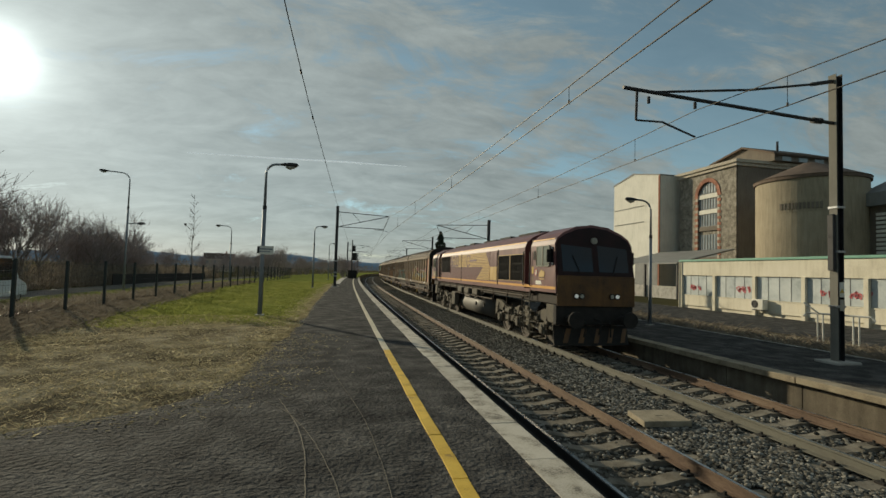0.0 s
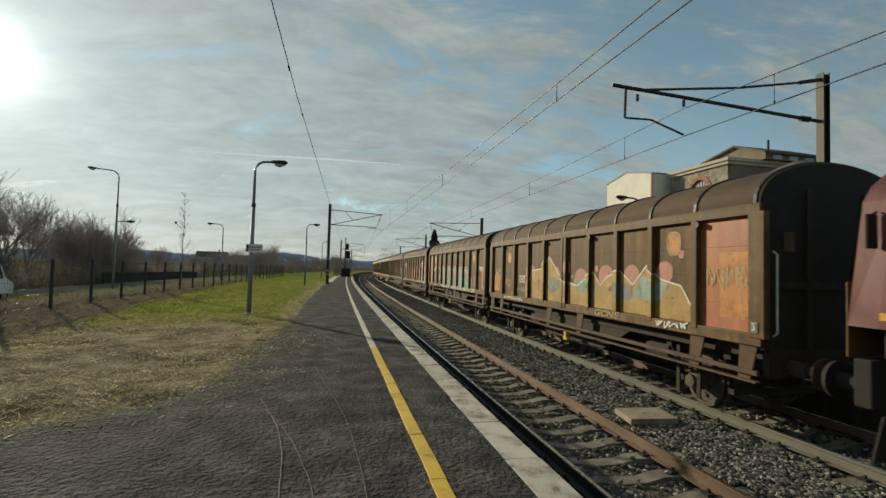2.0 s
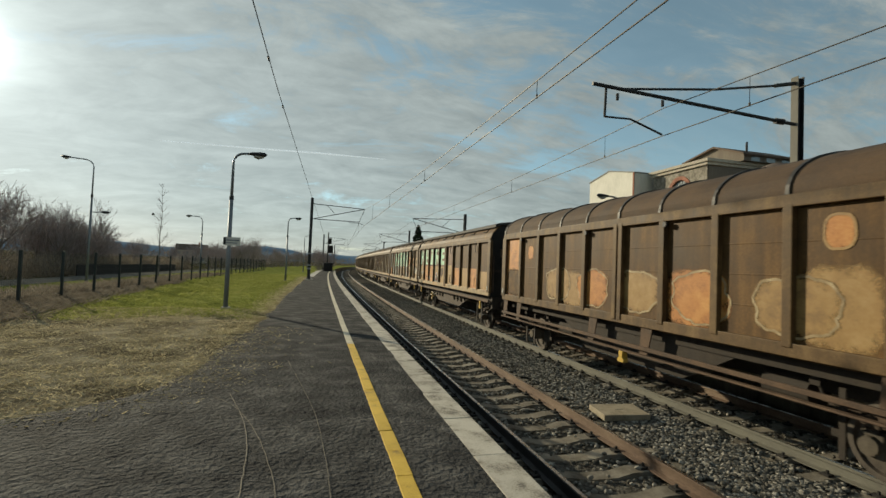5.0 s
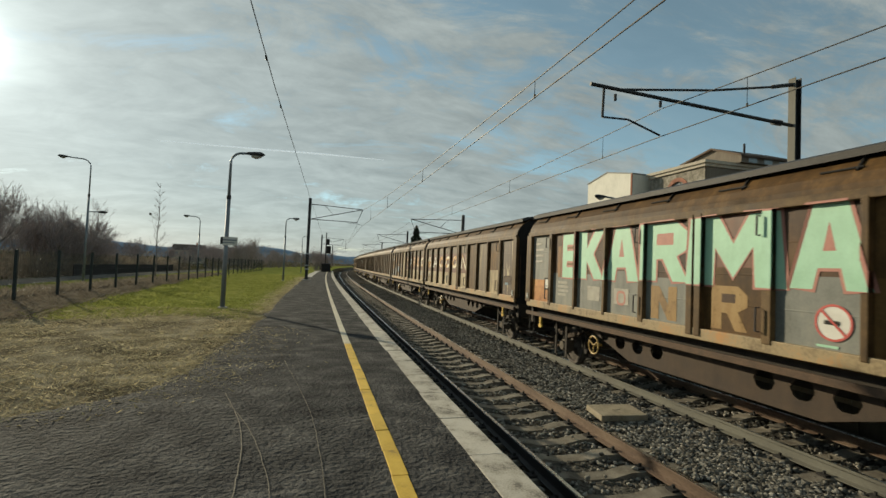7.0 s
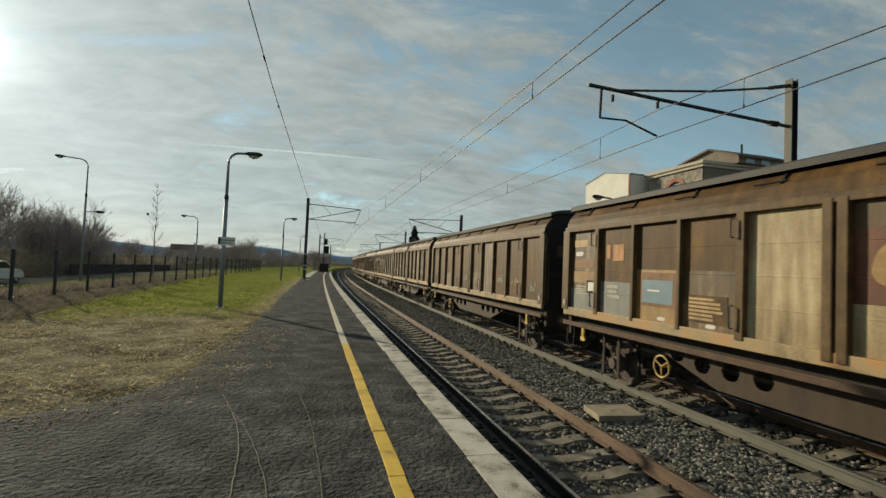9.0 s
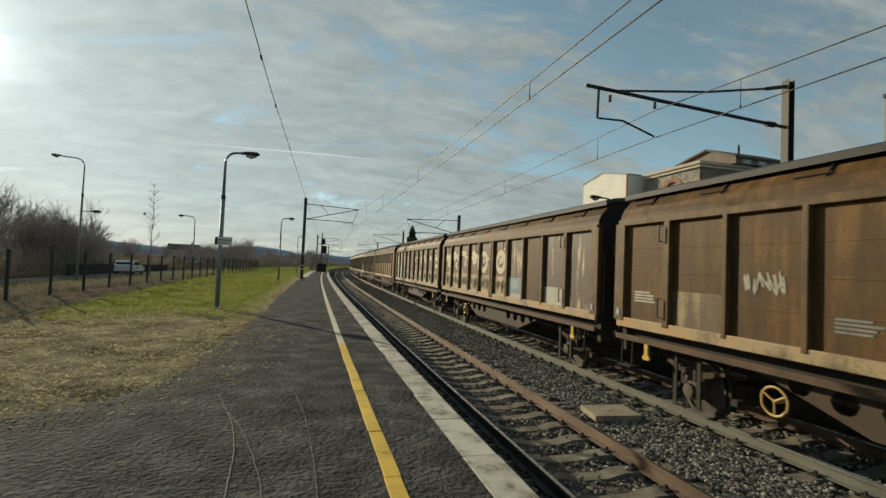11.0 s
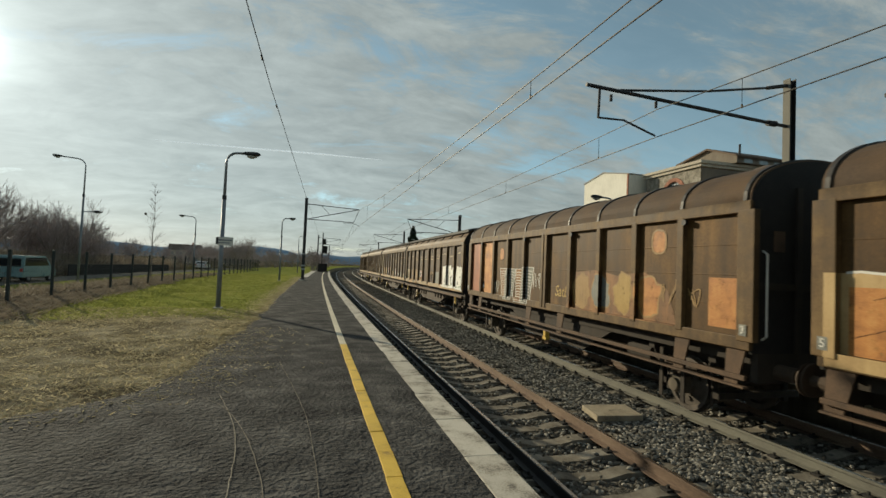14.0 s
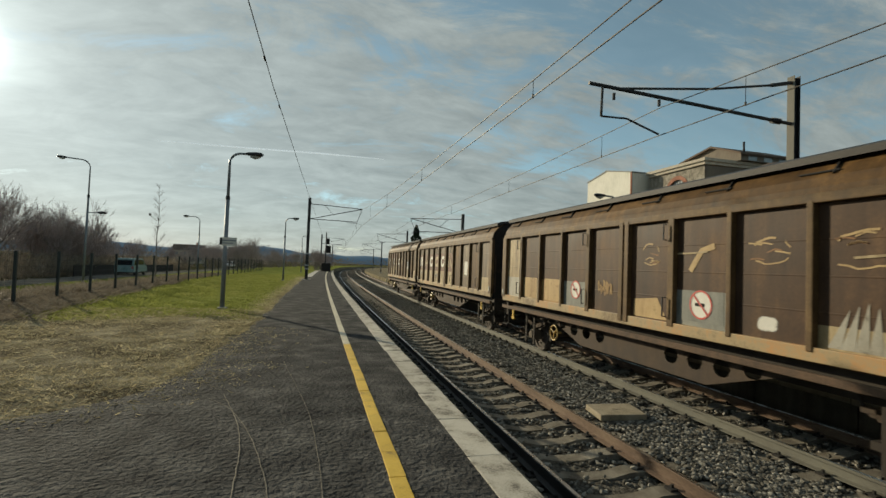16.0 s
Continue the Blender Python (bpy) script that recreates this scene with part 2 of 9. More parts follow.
def tube(bm, pts, r, seg=8, caps=True):
    pts = [Vector(q) for q in pts]
    rs = r if isinstance(r, (list, tuple)) else [r] * len(pts)
    rings = []
    for i, q in enumerate(pts):
        d = (pts[min(i + 1, len(pts) - 1)] - pts[max(i - 1, 0)]).normalized()
        a = d.cross(Vector((0, 0, 1))) if abs(d.z) < 0.95 else d.cross(Vector((1, 0, 0)))
        a.normalize()
        c = d.cross(a)
        rings.append([bm.verts.new(q + (a * math.cos(k * math.tau / seg) + c * math.sin(k * math.tau / seg)) * rs[i]) for k in range(seg)])
    for p, q in zip(rings, rings[1:]):
        for k in range(seg):
            bm.faces.new((p[k], p[(k + 1) % seg], q[(k + 1) % seg], q[k]))
    if caps:
        bm.faces.new(rings[0][::-1])
        bm.faces.new(rings[-1])


def prism(bm, poly, axis, a, b):
    """Extrude a closed outline. axis x: outline in (y, z); y: in (x, z); z: in (x, y)."""
    def at(u, v, w):
        return {"x": (w, u, v), "y": (u, w, v), "z": (u, v, w)}[axis]
    lo = [bm.verts.new(at(u, v, a)) for u, v in poly]
    hi = [bm.verts.new(at(u, v, b)) for u, v in poly]
    n = len(poly)
    bm.faces.new(lo[::-1])
    bm.faces.new(hi)
    for i in range(n):
        bm.faces.new((lo[i], lo[(i + 1) % n], hi[(i + 1) % n], hi[i]))


def mesh_of(name, bm, mat, smooth=False):
    bmesh.ops.recalc_face_normals(bm, faces=bm.faces)
    me = bpy.data.meshes.new(name)
    bm.to_mesh(me)
    bm.free()
    for m in (mat if isinstance(mat, (list, tuple)) else [mat]):
        me.materials.append(m)
    if smooth:
        me.shade_smooth()
    return me


def part(name, bm, mat, parent=None, label="", m=None, smooth=False):
    me = bm if isinstance(bm, bpy.types.Mesh) else mesh_of(name, bm, mat, smooth)
    ob = new(name, me)
    if parent is not None:
        ob.parent = parent
    if m is not None:
        ob.matrix_basis = m
    if label:
        tagged(ob, label)
    return ob


def thing(name, label, category, m=None, group="", kind=""):
    ob = new(name)
    ob.empty_display_size = 0.2
    if m is not None:
        ob.matrix_basis = m
    return tagged(ob, label, category, group, kind)


def B():
    return bmesh.new()


def strip(bm, d0, d1, z0, z1, ys, skirt=None):
    """A ribbon that follows the line, from offset d0 (height z0) to d1 (height z1)."""
    f0 = d0 if callable(d0) else (lambda y: d0)
    f1 = d1 if callable(d1) else (lambda y: d1)
    prev = None
    for y in ys:
        a = bm.verts.new((f0(y) + lat(y), y, z0))
        c = bm.verts.new((f1(y) + lat(y), y, z1))
        row = [a, c]
        if skirt is not None:
            row.append(bm.verts.new((f1(y) + lat(y), y, skirt)))
        if prev:
            for i in range(len(row) - 1):
                bm.faces.new((prev[i], prev[i + 1], row[i + 1], row[i]))
        prev = row


def sweep(bm, outline, ys, d=0.0, z=0.0):
    """Sweep a closed (offset, height) outline along the line."""
    prev = None
    for y in ys:
        row = [bm.verts.new((d + u + lat(y), y, z + v)) for u, v in outline]
        if prev:
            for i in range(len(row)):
                j = (i + 1) % len(row)
                bm.faces.new((prev[i], prev[j], row[j], row[i]))
        else:
            bm.faces.new(row)
        prev = row
    bm.faces.new(prev[::-1])


def span(a, b, step):
    n = max(1, round((b - a) / step))
    return [a + (b - a) * i / n for i in range(n + 1)]

# ---- ground, platforms, track bed ----
YS = span(-40, 100, 4) + span(110, 420, 10)[0:]


def noise_at(x, y, s=1.0):
    return noise.noise(Vector((x * s, y * s, 3.7)))


def build_ground():
    bm = B()
    ds = [-2500, -600, -160, -80, -45, -32, -26, -20, -16, -13, -11, -9.2, -8, -6.5, -5, -3.5, -2, -0.5, 1.2, 1.25, 9.3, 9.35, 13.2, 14, 15, 16.5, 20, 24, 40, 80, 160, 600, 2500]

    def height(d, y):
        if d <= -26:
            return -1.1
        if d < -9.2:
            return -0.95 + 0.75 * (d + 26) / 16.8
        if d <= 1.2:
            k = 0.05 * noise_at(d, y, 0.35) - 0.03 if d < -2.5 else -0.03
            return k
        if d < 9.34:
            return -1.10
        if d < 13.5:
            return -0.50
        return -0.43 if d < 24 else -0.5
    ys = [-2500, -600, -160] + YS + [520, 700, 1100, 2500]
    grid = [[bm.verts.new((d + (lat(y) if 0 < y <= 420 else lat(420) * (y > 420) + 0.3 * max(y - 420, 0)), y, height(d, y))) for d in ds] for y in ys]
    for r0, r1 in zip(grid, grid[1:]):
        for i in range(len(ds) - 1):
            f = bm.faces.new((r0[i], r0[i + 1], r1[i + 1], r1[i]))
            x = ds[i]
            yc = r0[0].co.y
            f.material_index = 1 if (-9.2 <= x < 1.2 and yc > 13.5) or (-26 < x < -9.2) else 2 if not -26 <= x < 24 else 0
    g = part("ground", bm, [M["earth"], M["meadow"], M["field"]])
    tagged(g, "uneven ground of dry grass, meadow and far fields", "ground", kind="structure")


build_ground()


def grass_edge(y):
    """Where the platform's asphalt frays out into the dry grass."""
    base = -1.5 if y > 12 else -1.55 - 0.02 * (12 - y) ** 1.4 if y > 7 else -1.55 - 0.19 - 0.55 * (7 - y) ** 1.9
    return max(base, -9.0) + 0.10 * noise_at(y, 2.0, 1.3) + 0.05 * noise_at(y, 9.0, 4.0)


def build_platform():
    near = span(-14, 30, 0.25) + span(31, 96, 1.0)
    bm = B()
    # several ribbons so that the surface can roll a little
    prev = None
    for y in near:
        e = grass_edge(y)
        ds = [e + (1.34 - e) * k / 14 for k in range(15)]
        row = [bm.verts.new((d + lat(y), y, (0.004 if k else -0.03) + (0.008 * noise_at(d, y, 1.1) if 0 < k < 12 else 0))) for k, d in enumerate(ds)]
        if prev:
            for i in range(14):
                bm.faces.new((prev[i], prev[i + 1], row[i + 1], row[i]))
        prev = row
    part_ob = part("platform", bm, M["asphalt"], smooth=True)
    tagged(part_ob, "rough dark asphalt station platform fraying into dry grass", "platform", kind="structure")
    # wall under the edge slabs, near-black all over
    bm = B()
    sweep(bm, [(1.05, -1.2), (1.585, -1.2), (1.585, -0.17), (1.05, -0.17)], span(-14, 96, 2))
    tagged(part("platform_wall", bm, M["dark"]), "near-black concrete platform wall under the edge", "wall", kind="structure")
    edge = thing("platform_edge", "row of pale weathered concrete edge slabs along the platform", "platform edge", kind="structure")
    bm = B()
    box(bm, -0.161, 0.161, -0.494, 0.494, -0.17, 0.006, 0.012)
    slab = mesh_of("edge_slab", bm, M["kerb_white"])
    for i in range(-12, 90):
        y = 3.4 + i
        part("edge_slab", slab, None, edge, m=pose(1.477 + lat(y) + random.uniform(-0.006, 0.006), y, random.uniform(-0.004, 0.004), random.uniform(-0.3, 0.3), random.uniform(-0.3, 0.3), -math.degrees(heading(y))))
    line = thing("safety_line", "worn yellow tactile line of concrete strips let into the platform", "safety line", kind="structure")
    bm = B()
    box(bm, -0.064, 0.064, -0.247, 0.247, -0.03, 0.012, 0.006)
    bar = mesh_of("yellow_strip", bm, M["yellow_paint"])
    # strips beyond about 9 m take a paler, whiter colour
    pale_bar = bar.copy()
    pale_bar.materials[0] = material("pale_paint", [(0.30, 0.26, 0.17), (0.52, 0.47, 0.35), (0.60, 0.55, 0.43)], 0.7, scale=5, fine=80, bump=0.35, contrast=(0.25, 0.6), vary=0.08)
    for i in range(-20, 176):
        y = 4.11 + 0.25 + i * 0.5
        part("yellow_strip", bar if y < 9.4 + random.uniform(-0.8, 0.8) else pale_bar, None, line, m=pose(0.677 + lat(y) + random.uniform(-0.004, 0.004), y, random.uniform(-0.003, 0.003), 0, 0, -math.degrees(heading(y)) + random.uniform(-0.4, 0.4)))
    # platform across the line: asphalt, edging and broken concrete wall
    bm = B()
    strip(bm, 9.28, 13.2, -0.365, -0.365, span(-14, 60, 1.0))
    tagged(part("platform_across", bm, M["asphalt"]), "low dark asphalt platform across the tracks", "platform", kind="structure")
    coping = thing("platform_coping", "weathered concrete coping of the low platform across", "platform edge", kind="structure")
    bm = B()
    box(bm, -0.20, 0.20, -0.99, 0.99, -0.13, 0.0, 0.015)
    cs = mesh_of("coping_slab", bm, material("old_coping", [(0.14, 0.115, 0.08), (0.27, 0.225, 0.155), (0.36, 0.31, 0.22)], 0.9, scale=2.5, fine=50, bump=0.4))
    for i in range(-6, 26):
        y = 1.2 + 2 * i
        part("coping_slab", cs, None, coping, m=pose(9.12 + lat(y), y, -0.355 + random.uniform(-0.008, 0.008), 0, random.uniform(-0.8, 0.8), -math.degrees(heading(y))))
    bm = B()
    for i in range(-6, 26):
        y = 1.2 + 2 * i
        box(bm, 9.10 + lat(y), 9.26 + lat(y), y - 0.985, y + 0.985, -1.1, -0.49)
    tagged(part("platform_wall_across", bm, material("stained_wall", [(0.05, 0.042, 0.03), (0.12, 0.10, 0.072), (0.20, 0.17, 0.125)], 0.92, scale=2.0, fine=40, bump=0.4, streak=0.4)), "dark stained concrete retaining wall panels of the platform across", "wall", kind="structure")
    bm = B()
    strip(bm, 16.4, 23.4, -0.40, -0.40, span(-14, 90, 2))
    tagged(part("road", bm, M["asphalt"]), "grey asphalt lane before the low building", "road", kind="structure")
    bm = B()
    strip(bm, 13.2, 13.35, -0.34, -0.34, span(-14, 90, 1), skirt=-0.45)
    tagged(part("kerb", bm, M["concrete"]), "narrow worn concrete kerb behind the platform", "kerb", kind="structure")
    bm = B()
    strip(bm, -21.5, -17.5, -0.60, -0.60, span(-110, 120, 2))
    tagged(part("lane", bm, M["lane_dust"]), "pale dusty lane beyond the fence", "road", kind="structure")
    bm = B()
    strip(bm, -1.45, -0.75, 0.012, 0.012, span(52, 92, 2))
    tagged(part("path", bm, M["concrete"]), "pale concrete path at the platform's far end", "pavement", kind="structure")


build_platform()


def rail_outline():
    h = 0.172
    return [(-0.075, -h), (0.075, -h), (0.075, -h + 0.012), (0.012, -h + 0.03), (0.010, -0.05), (0.036, -0.036), (0.036, -0.006), (0.028, -0.0005),
            (-0.028, -0.0005), (-0.036, -0.006), (-0.036, -0.036), (-0.010, -0.05), (-0.012, -h + 0.03), (-0.075, -h + 0.012)]


def build_track(axis, mats, far, slabs, label):
    tr = thing("railway_track", label, "railway track", kind="structure")
    for k, s in enumerate((-0.7525, 0.7525)):
        bm = B()
        sweep(bm, rail_outline(), span(-30, 60, 1) + span(63, 260, 3), axis + s, RAIL)
        r = part("rail", bm, mats[k], tr)
        bm = B()
        strip(bm, axis + s - 0.024, axis + s + 0.024, RAIL + 0.001, RAIL + 0.001, span(-30, 60, 1) + span(63, 260, 3))
        part("running_surface", bm, M["rail_top"], r)
    # sleeper: two thick ends and a lower waist
    bm = B()
    prof = [(-1.3, -0.03), (-1.25, 0.0), (-0.45, 0.0), (-0.2, -0.05), (0.2, -0.05), (0.45, 0.0), (1.25, 0.0), (1.3, -0.03), (1.3, -0.2), (-1.3, -0.2)]
    lo, hi = [], []
    for y, lst in ((-0.125, lo), (0.125, hi)):
        for u, v in prof:
            lst.append(bm.verts.new((u, y * (1.08 if v < -0.1 else 0.92), v)))
    bm.faces.new(lo)
    bm.faces.new(hi[::-1])
    for i in range(len(prof)):
        j = (i + 1) % len(prof)
        bm.faces.new((lo[j], lo[i], hi[i], hi[j]))
    me = mesh_of("sleeper", bm, M["sleeper"])
    bm = B()
    for s in (-0.7525, 0.7525):
        for q in (-1, 1):
            box(bm, s + q * 0.115 - 0.05, s + q * 0.115 + 0.05, -0.06, 0.06, 0.0, 0.028)
            tube(bm, [(s + q * 0.10, 0, 0.02), (s + q * 0.10, 0, 0.065)], 0.02, 6)
    clip = mesh_of("rail_fastening", bm, M["dark"])
    for i in range(slabs):
        y = 4.85 - 0.6 * 12 + i * 0.6
        m = pose(axis + lat(y) + random.uniform(-0.01, 0.01), y + random.uniform(-0.012, 0.012), RAIL - 0.174, 0, 0, -math.degrees(heading(y)) + random.uniform(-0.4, 0.4))
        sl = part("sleeper", me, None, tr, m=m)
        if i < 90:
            part("rail_fastening", clip, None, sl)


build_track(AX1, (M["dark_steel"], M["rust_rail"]), 260, 150, "near railway track of rusty rails on concrete sleepers")
build_track(AX2, (M["grey_rail"], M["rust_rail"]), 260, 110, "second railway track of dusty grey rails on sleepers")


def build_ballast():
    bm = B()
    prev = None
    for y in span(-14, 60, 0.5) + span(61, 120, 1.5) + span(125, 300, 5):
        ds = [1.3, 1.7, 2.1, 2.5, 3.2, 3.9, 4.5, 4.9, 5.3, 5.7, 6.1, 6.4, 7.0, 7.7, 8.3, 8.8, 9.35] + ([12.0, 13.0] if y > 61 else [])
        row = [bm.verts.new((d + lat(y), y, RAIL - (0.235 if 2.0 < d < 8.8 and not 4.6 < d < 6.3 else 0.17 if d < 9 else 0.5) + 0.03 * noise_at(d, y, 1.7))) for d in ds]
        if prev and len(prev) == len(row):
            for i in range(len(ds) - 1):
                bm.faces.new((prev[i], prev[i + 1], row[i + 1], row[i]))
        prev = row
    tagged(part("ballast_bed", bm, M["ballast_bed"], smooth=True), "grey crushed stone bed under both tracks", "ballast", kind="structure")
    # loose stones
    rng = np.random.default_rng(5)
    protos = []
    for k in range(8):
        b2 = B()
        bmesh.ops.create_icosphere(b2, subdivisions=1, radius=1.0)
        for v in b2.verts:
            v.co = v.co * rng.uniform(0.65, 1.15)
            v.co.z *= 0.75
            v.co.x *= 1.25
        b2.verts.index_update()
        protos.append((np.array([v.co[:] for v in b2.verts]), np.array([[v.index for v in f.verts] for f in b2.faces])))
        b2.free()
    V, Fc, base = [], [], 0
    n = 80000
    for k in range(n):
        y = 1.5 + 32 * rng.random() ** 1.45 if k < 62000 else 1 + 60 * rng.random()
        d = rng.uniform(1.75, 8.9)
        if 4.45 < d < 6.45 or rng.random() < 0.55:
            pass
        else:
            d = rng.uniform(4.4, 6.5)
        if min(abs(d - AX1 - s) for s in (-0.7525, 0.7525)) < 0.09 or min(abs(d - AX2 - s) for s in (-0.7525, 0.7525)) < 0.09:
            continue
        on_sleeper = abs(((y - 4.85) / 0.6 + 0.5) % 1 - 0.5) * 0.6 < 0.15 and (abs(d - AX1) < 1.28 or abs(d - AX2) < 1.28)
        if on_sleeper and rng.random() < 0.97:
            continue
        v, f = protos[k % 8]
        s = rng.uniform(0.018, 0.042)
        a, b_ = rng.uniform(0, 6.28), rng.uniform(-0.6, 0.6)
        ca, sa, cb, sb = math.cos(a), math.sin(a), math.cos(b_), math.sin(b_)
        R = np.array([[ca, -sa, 0], [sa, ca, 0], [0, 0, 1]]) @ np.array([[1, 0, 0], [0, cb, -sb], [0, sb, cb]])
        z = RAIL - (0.165 if on_sleeper else 0.215 if not 4.6 < d < 6.3 else 0.155) + 0.03 * noise_at(d, y, 1.7) + rng.uniform(-0.01, 0.012)
        V.append(v @ R.T * s + [d + lat(y), y, z])
        Fc.append(f + base)
        base += len(v)
    me = bpy.data.meshes.new("ballast")
    me.from_pydata(np.concatenate(V).tolist(), [], np.concatenate(Fc).tolist())
    mt = M["stone"].copy()
    mt.name = "ballast_stone"
    t = mt.node_tree
    t.nodes["Principled BSDF"].inputs["Specular IOR Level"].default_value = 0.0
    geo = t.nodes.new("ShaderNodeNewGeometry")
    rp = t.nodes.new("ShaderNodeValToRGB")
    rp.color_ramp.elements.new(0.6)
    for e, c in zip(rp.color_ramp.elements, ((0.055, 0.052, 0.045), (0.15, 0.142, 0.122), (0.36, 0.34, 0.295))):
        e.color = (*c, 1)
    t.links.new(geo.outputs["Random Per Island"], rp.inputs[0])
    t.links.new(rp.outputs[0], t.nodes["Principled BSDF"].inputs["Base Color"])
    me.materials.append(mt)
    tagged(new("ballast", me), "loose grey crushed ballast stones between the rails", "ballast", kind="stuff")


build_ballast()


def track_slab():
    bm = B()
    box(bm, -0.41, 0.41, -0.31, 0.31, -0.13, -0.03, 0.012)
    box(bm, -0.07, 0.07, -0.012, 0.012, -0.032, -0.024)
    tagged(part("cable_pit_cover", bm, material("pit_cover", [(0.17, 0.14, 0.095), (0.30, 0.255, 0.18), (0.36, 0.31, 0.23)], 0.9, scale=3, fine=60, bump=0.4), m=pose(5.20, 7.42, RAIL + 0.0, 1.0, -1.0, -8)), "square pale concrete cable pit cover lying in ballast", "pit cover")


track_slab()

# ---- the train ----
M["brown"] = material("brown", [(0.038, 0.020, 0.007), (0.095, 0.050, 0.0155), (0.215, 0.118, 0.038)], 0.62, scale=1.1, fine=26, bump=0.12, streak=0.45, contrast=(0.32, 0.72), spec=0.22)
M["brown_dark"] = material("brown_dark", [(0.028, 0.015, 0.009), (0.066, 0.035, 0.018), (0.145, 0.080, 0.036)], 0.58, scale=1.1, fine=26, bump=0.12, streak=0.45, contrast=(0.32, 0.72), spec=0.25)
M["maroon_band"] = material("maroon_band", [(0.062, 0.023, 0.011), (0.120, 0.043, 0.020), (0.18, 0.074, 0.036)], 0.55, scale=2.0, fine=40, bump=0.1, streak=0.5)
M["rib"] = material("rib", [(0.048, 0.028, 0.012), (0.105, 0.063, 0.026), (0.21, 0.135, 0.058)], 0.62, scale=3.0, fine=40, bump=0.12, streak=0.4, spec=0.25)
M["orange"] = material("orange", [(0.20, 0.075, 0.020), (0.45, 0.185, 0.045), (0.58, 0.30, 0.090)], 0.6, scale=1.8, fine=30, bump=0.1, streak=0.35, stretch=(1, 1, 2.2))
M["ochre"] = material("ochre", [(0.15, 0.085, 0.030), (0.31, 0.185, 0.062), (0.40, 0.265, 0.11)], 0.6, scale=1.6, fine=30, bump=0.1, streak=0.45)
M["cream"] = material("cream", [(0.080, 0.050, 0.024), (0.29, 0.215, 0.11), (0.50, 0.405, 0.245)], 0.6, scale=1.8, fine=30, bump=0.1, streak=0.62, contrast=(0.30, 0.66))
M["dusty"] = material("dusty", [(0.046, 0.028, 0.013), (0.115, 0.074, 0.035), (0.36, 0.28, 0.15)], 0.6, scale=1.4, fine=26, bump=0.1, streak=0.6, contrast=(0.34, 0.72))
M["sill_paint"] = material("sill_paint", [(0.13, 0.085, 0.042), (0.33, 0.25, 0.135), (0.46, 0.22, 0.07)], 0.6, scale=1.1, fine=26, bump=0.1, streak=0.25, contrast=(0.34, 0.68))
M["axle_guard"] = material("axle_guard", [(0.055, 0.045, 0.033), (0.16, 0.132, 0.095)], 0.85, scale=3, bump=0.3, streak=0.3)
M["peeled"] = material("peeled", [(0.095, 0.032, 0.015), (0.145, 0.050, 0.022), (0.60, 0.52, 0.36)], 0.6, scale=1.7, fine=9, bump=0.1, contrast=(0.615, 0.635))
M["run_down"] = material("run_down", [(0.055, 0.032, 0.018), (0.085, 0.05, 0.026), (0.52, 0.43, 0.27)], 0.6, scale=1.2, fine=24, bump=0.1, streak=0.7, contrast=(0.46, 0.62))
M["letter_paint"] = material("letter_paint", [(0.46, 0.23, 0.055), (0.56, 0.31, 0.08), (0.72, 0.64, 0.48)], 0.6, scale=0.8, fine=5, bump=0.05, contrast=(0.49, 0.51))
M["scab"] = material("scab", [(0.44, 0.37, 0.25), (0.62, 0.55, 0.40)], 0.65, scale=3, fine=26, bump=0.1, streak=0.4)
M["graffiti_white"] = material("graffiti_white", [(0.38, 0.42, 0.40), (0.66, 0.66, 0.60), (0.78, 0.77, 0.72)], 0.55, scale=2.4, fine=22, bump=0.05, streak=0.3, contrast=(0.30, 0.55))
M["slate"] = material("slate", [(0.10, 0.105, 0.09), (0.18, 0.185, 0.165), (0.26, 0.255, 0.21)], 0.6, scale=2.0, fine=30, bump=0.1, streak=0.4)
M["palegrey"] = material("palegrey", [(0.20, 0.185, 0.145), (0.34, 0.32, 0.265), (0.43, 0.41, 0.345)], 0.6, scale=1.8, fine=30, bump=0.1, streak=0.5)
M["mint"] = material("mint", [(0.30, 0.52, 0.36), (0.42, 0.68, 0.50)], 0.55, scale=3, fine=30, bump=0.05, streak=0.3)
M["teal"] = material("teal", [(0.12, 0.22, 0.17), (0.23, 0.37, 0.29)], 0.55, scale=2, fine=30, bump=0.05, streak=0.3)
M["pink"] = material("pink", [(0.34, 0.13, 0.10), (0.48, 0.22, 0.17)], 0.6, scale=3, fine=30, bump=0.05)
M["tan"] = material("tan", [(0.25, 0.155, 0.062), (0.42, 0.285, 0.125), (0.52, 0.375, 0.185)], 0.6, scale=1.6, fine=30, bump=0.1, streak=0.5)
M["rust_red"] = material("rust_red", [(0.17, 0.055, 0.026), (0.33, 0.105, 0.045), (0.42, 0.165, 0.065)], 0.55, scale=1.4, fine=30, bump=0.1, streak=0.5)
M["rust_fade"] = material("rust_fade", [(0.085, 0.042, 0.015), (0.21, 0.095, 0.030), (0.36, 0.175, 0.055)], 0.6, scale=1.3, fine=26, bump=0.1, streak=0.5)
M["mural_gold"] = material("mural_gold", [(0.17, 0.10, 0.022), (0.36, 0.225, 0.050), (0.46, 0.315, 0.10)], 0.55, scale=1.4, fine=26, bump=0.08, streak=0.35)
M["mural_teal"] = material("mural_teal", [(0.10, 0.155, 0.13), (0.215, 0.30, 0.25), (0.33, 0.40, 0.33)], 0.55, scale=1.6, fine=24, bump=0.08, streak=0.35)
M["white_paint"] = material("white_paint", [(0.55, 0.53, 0.47), (0.74, 0.72, 0.66)], 0.6, scale=3, fine=30, bump=0.05, streak=0.3)
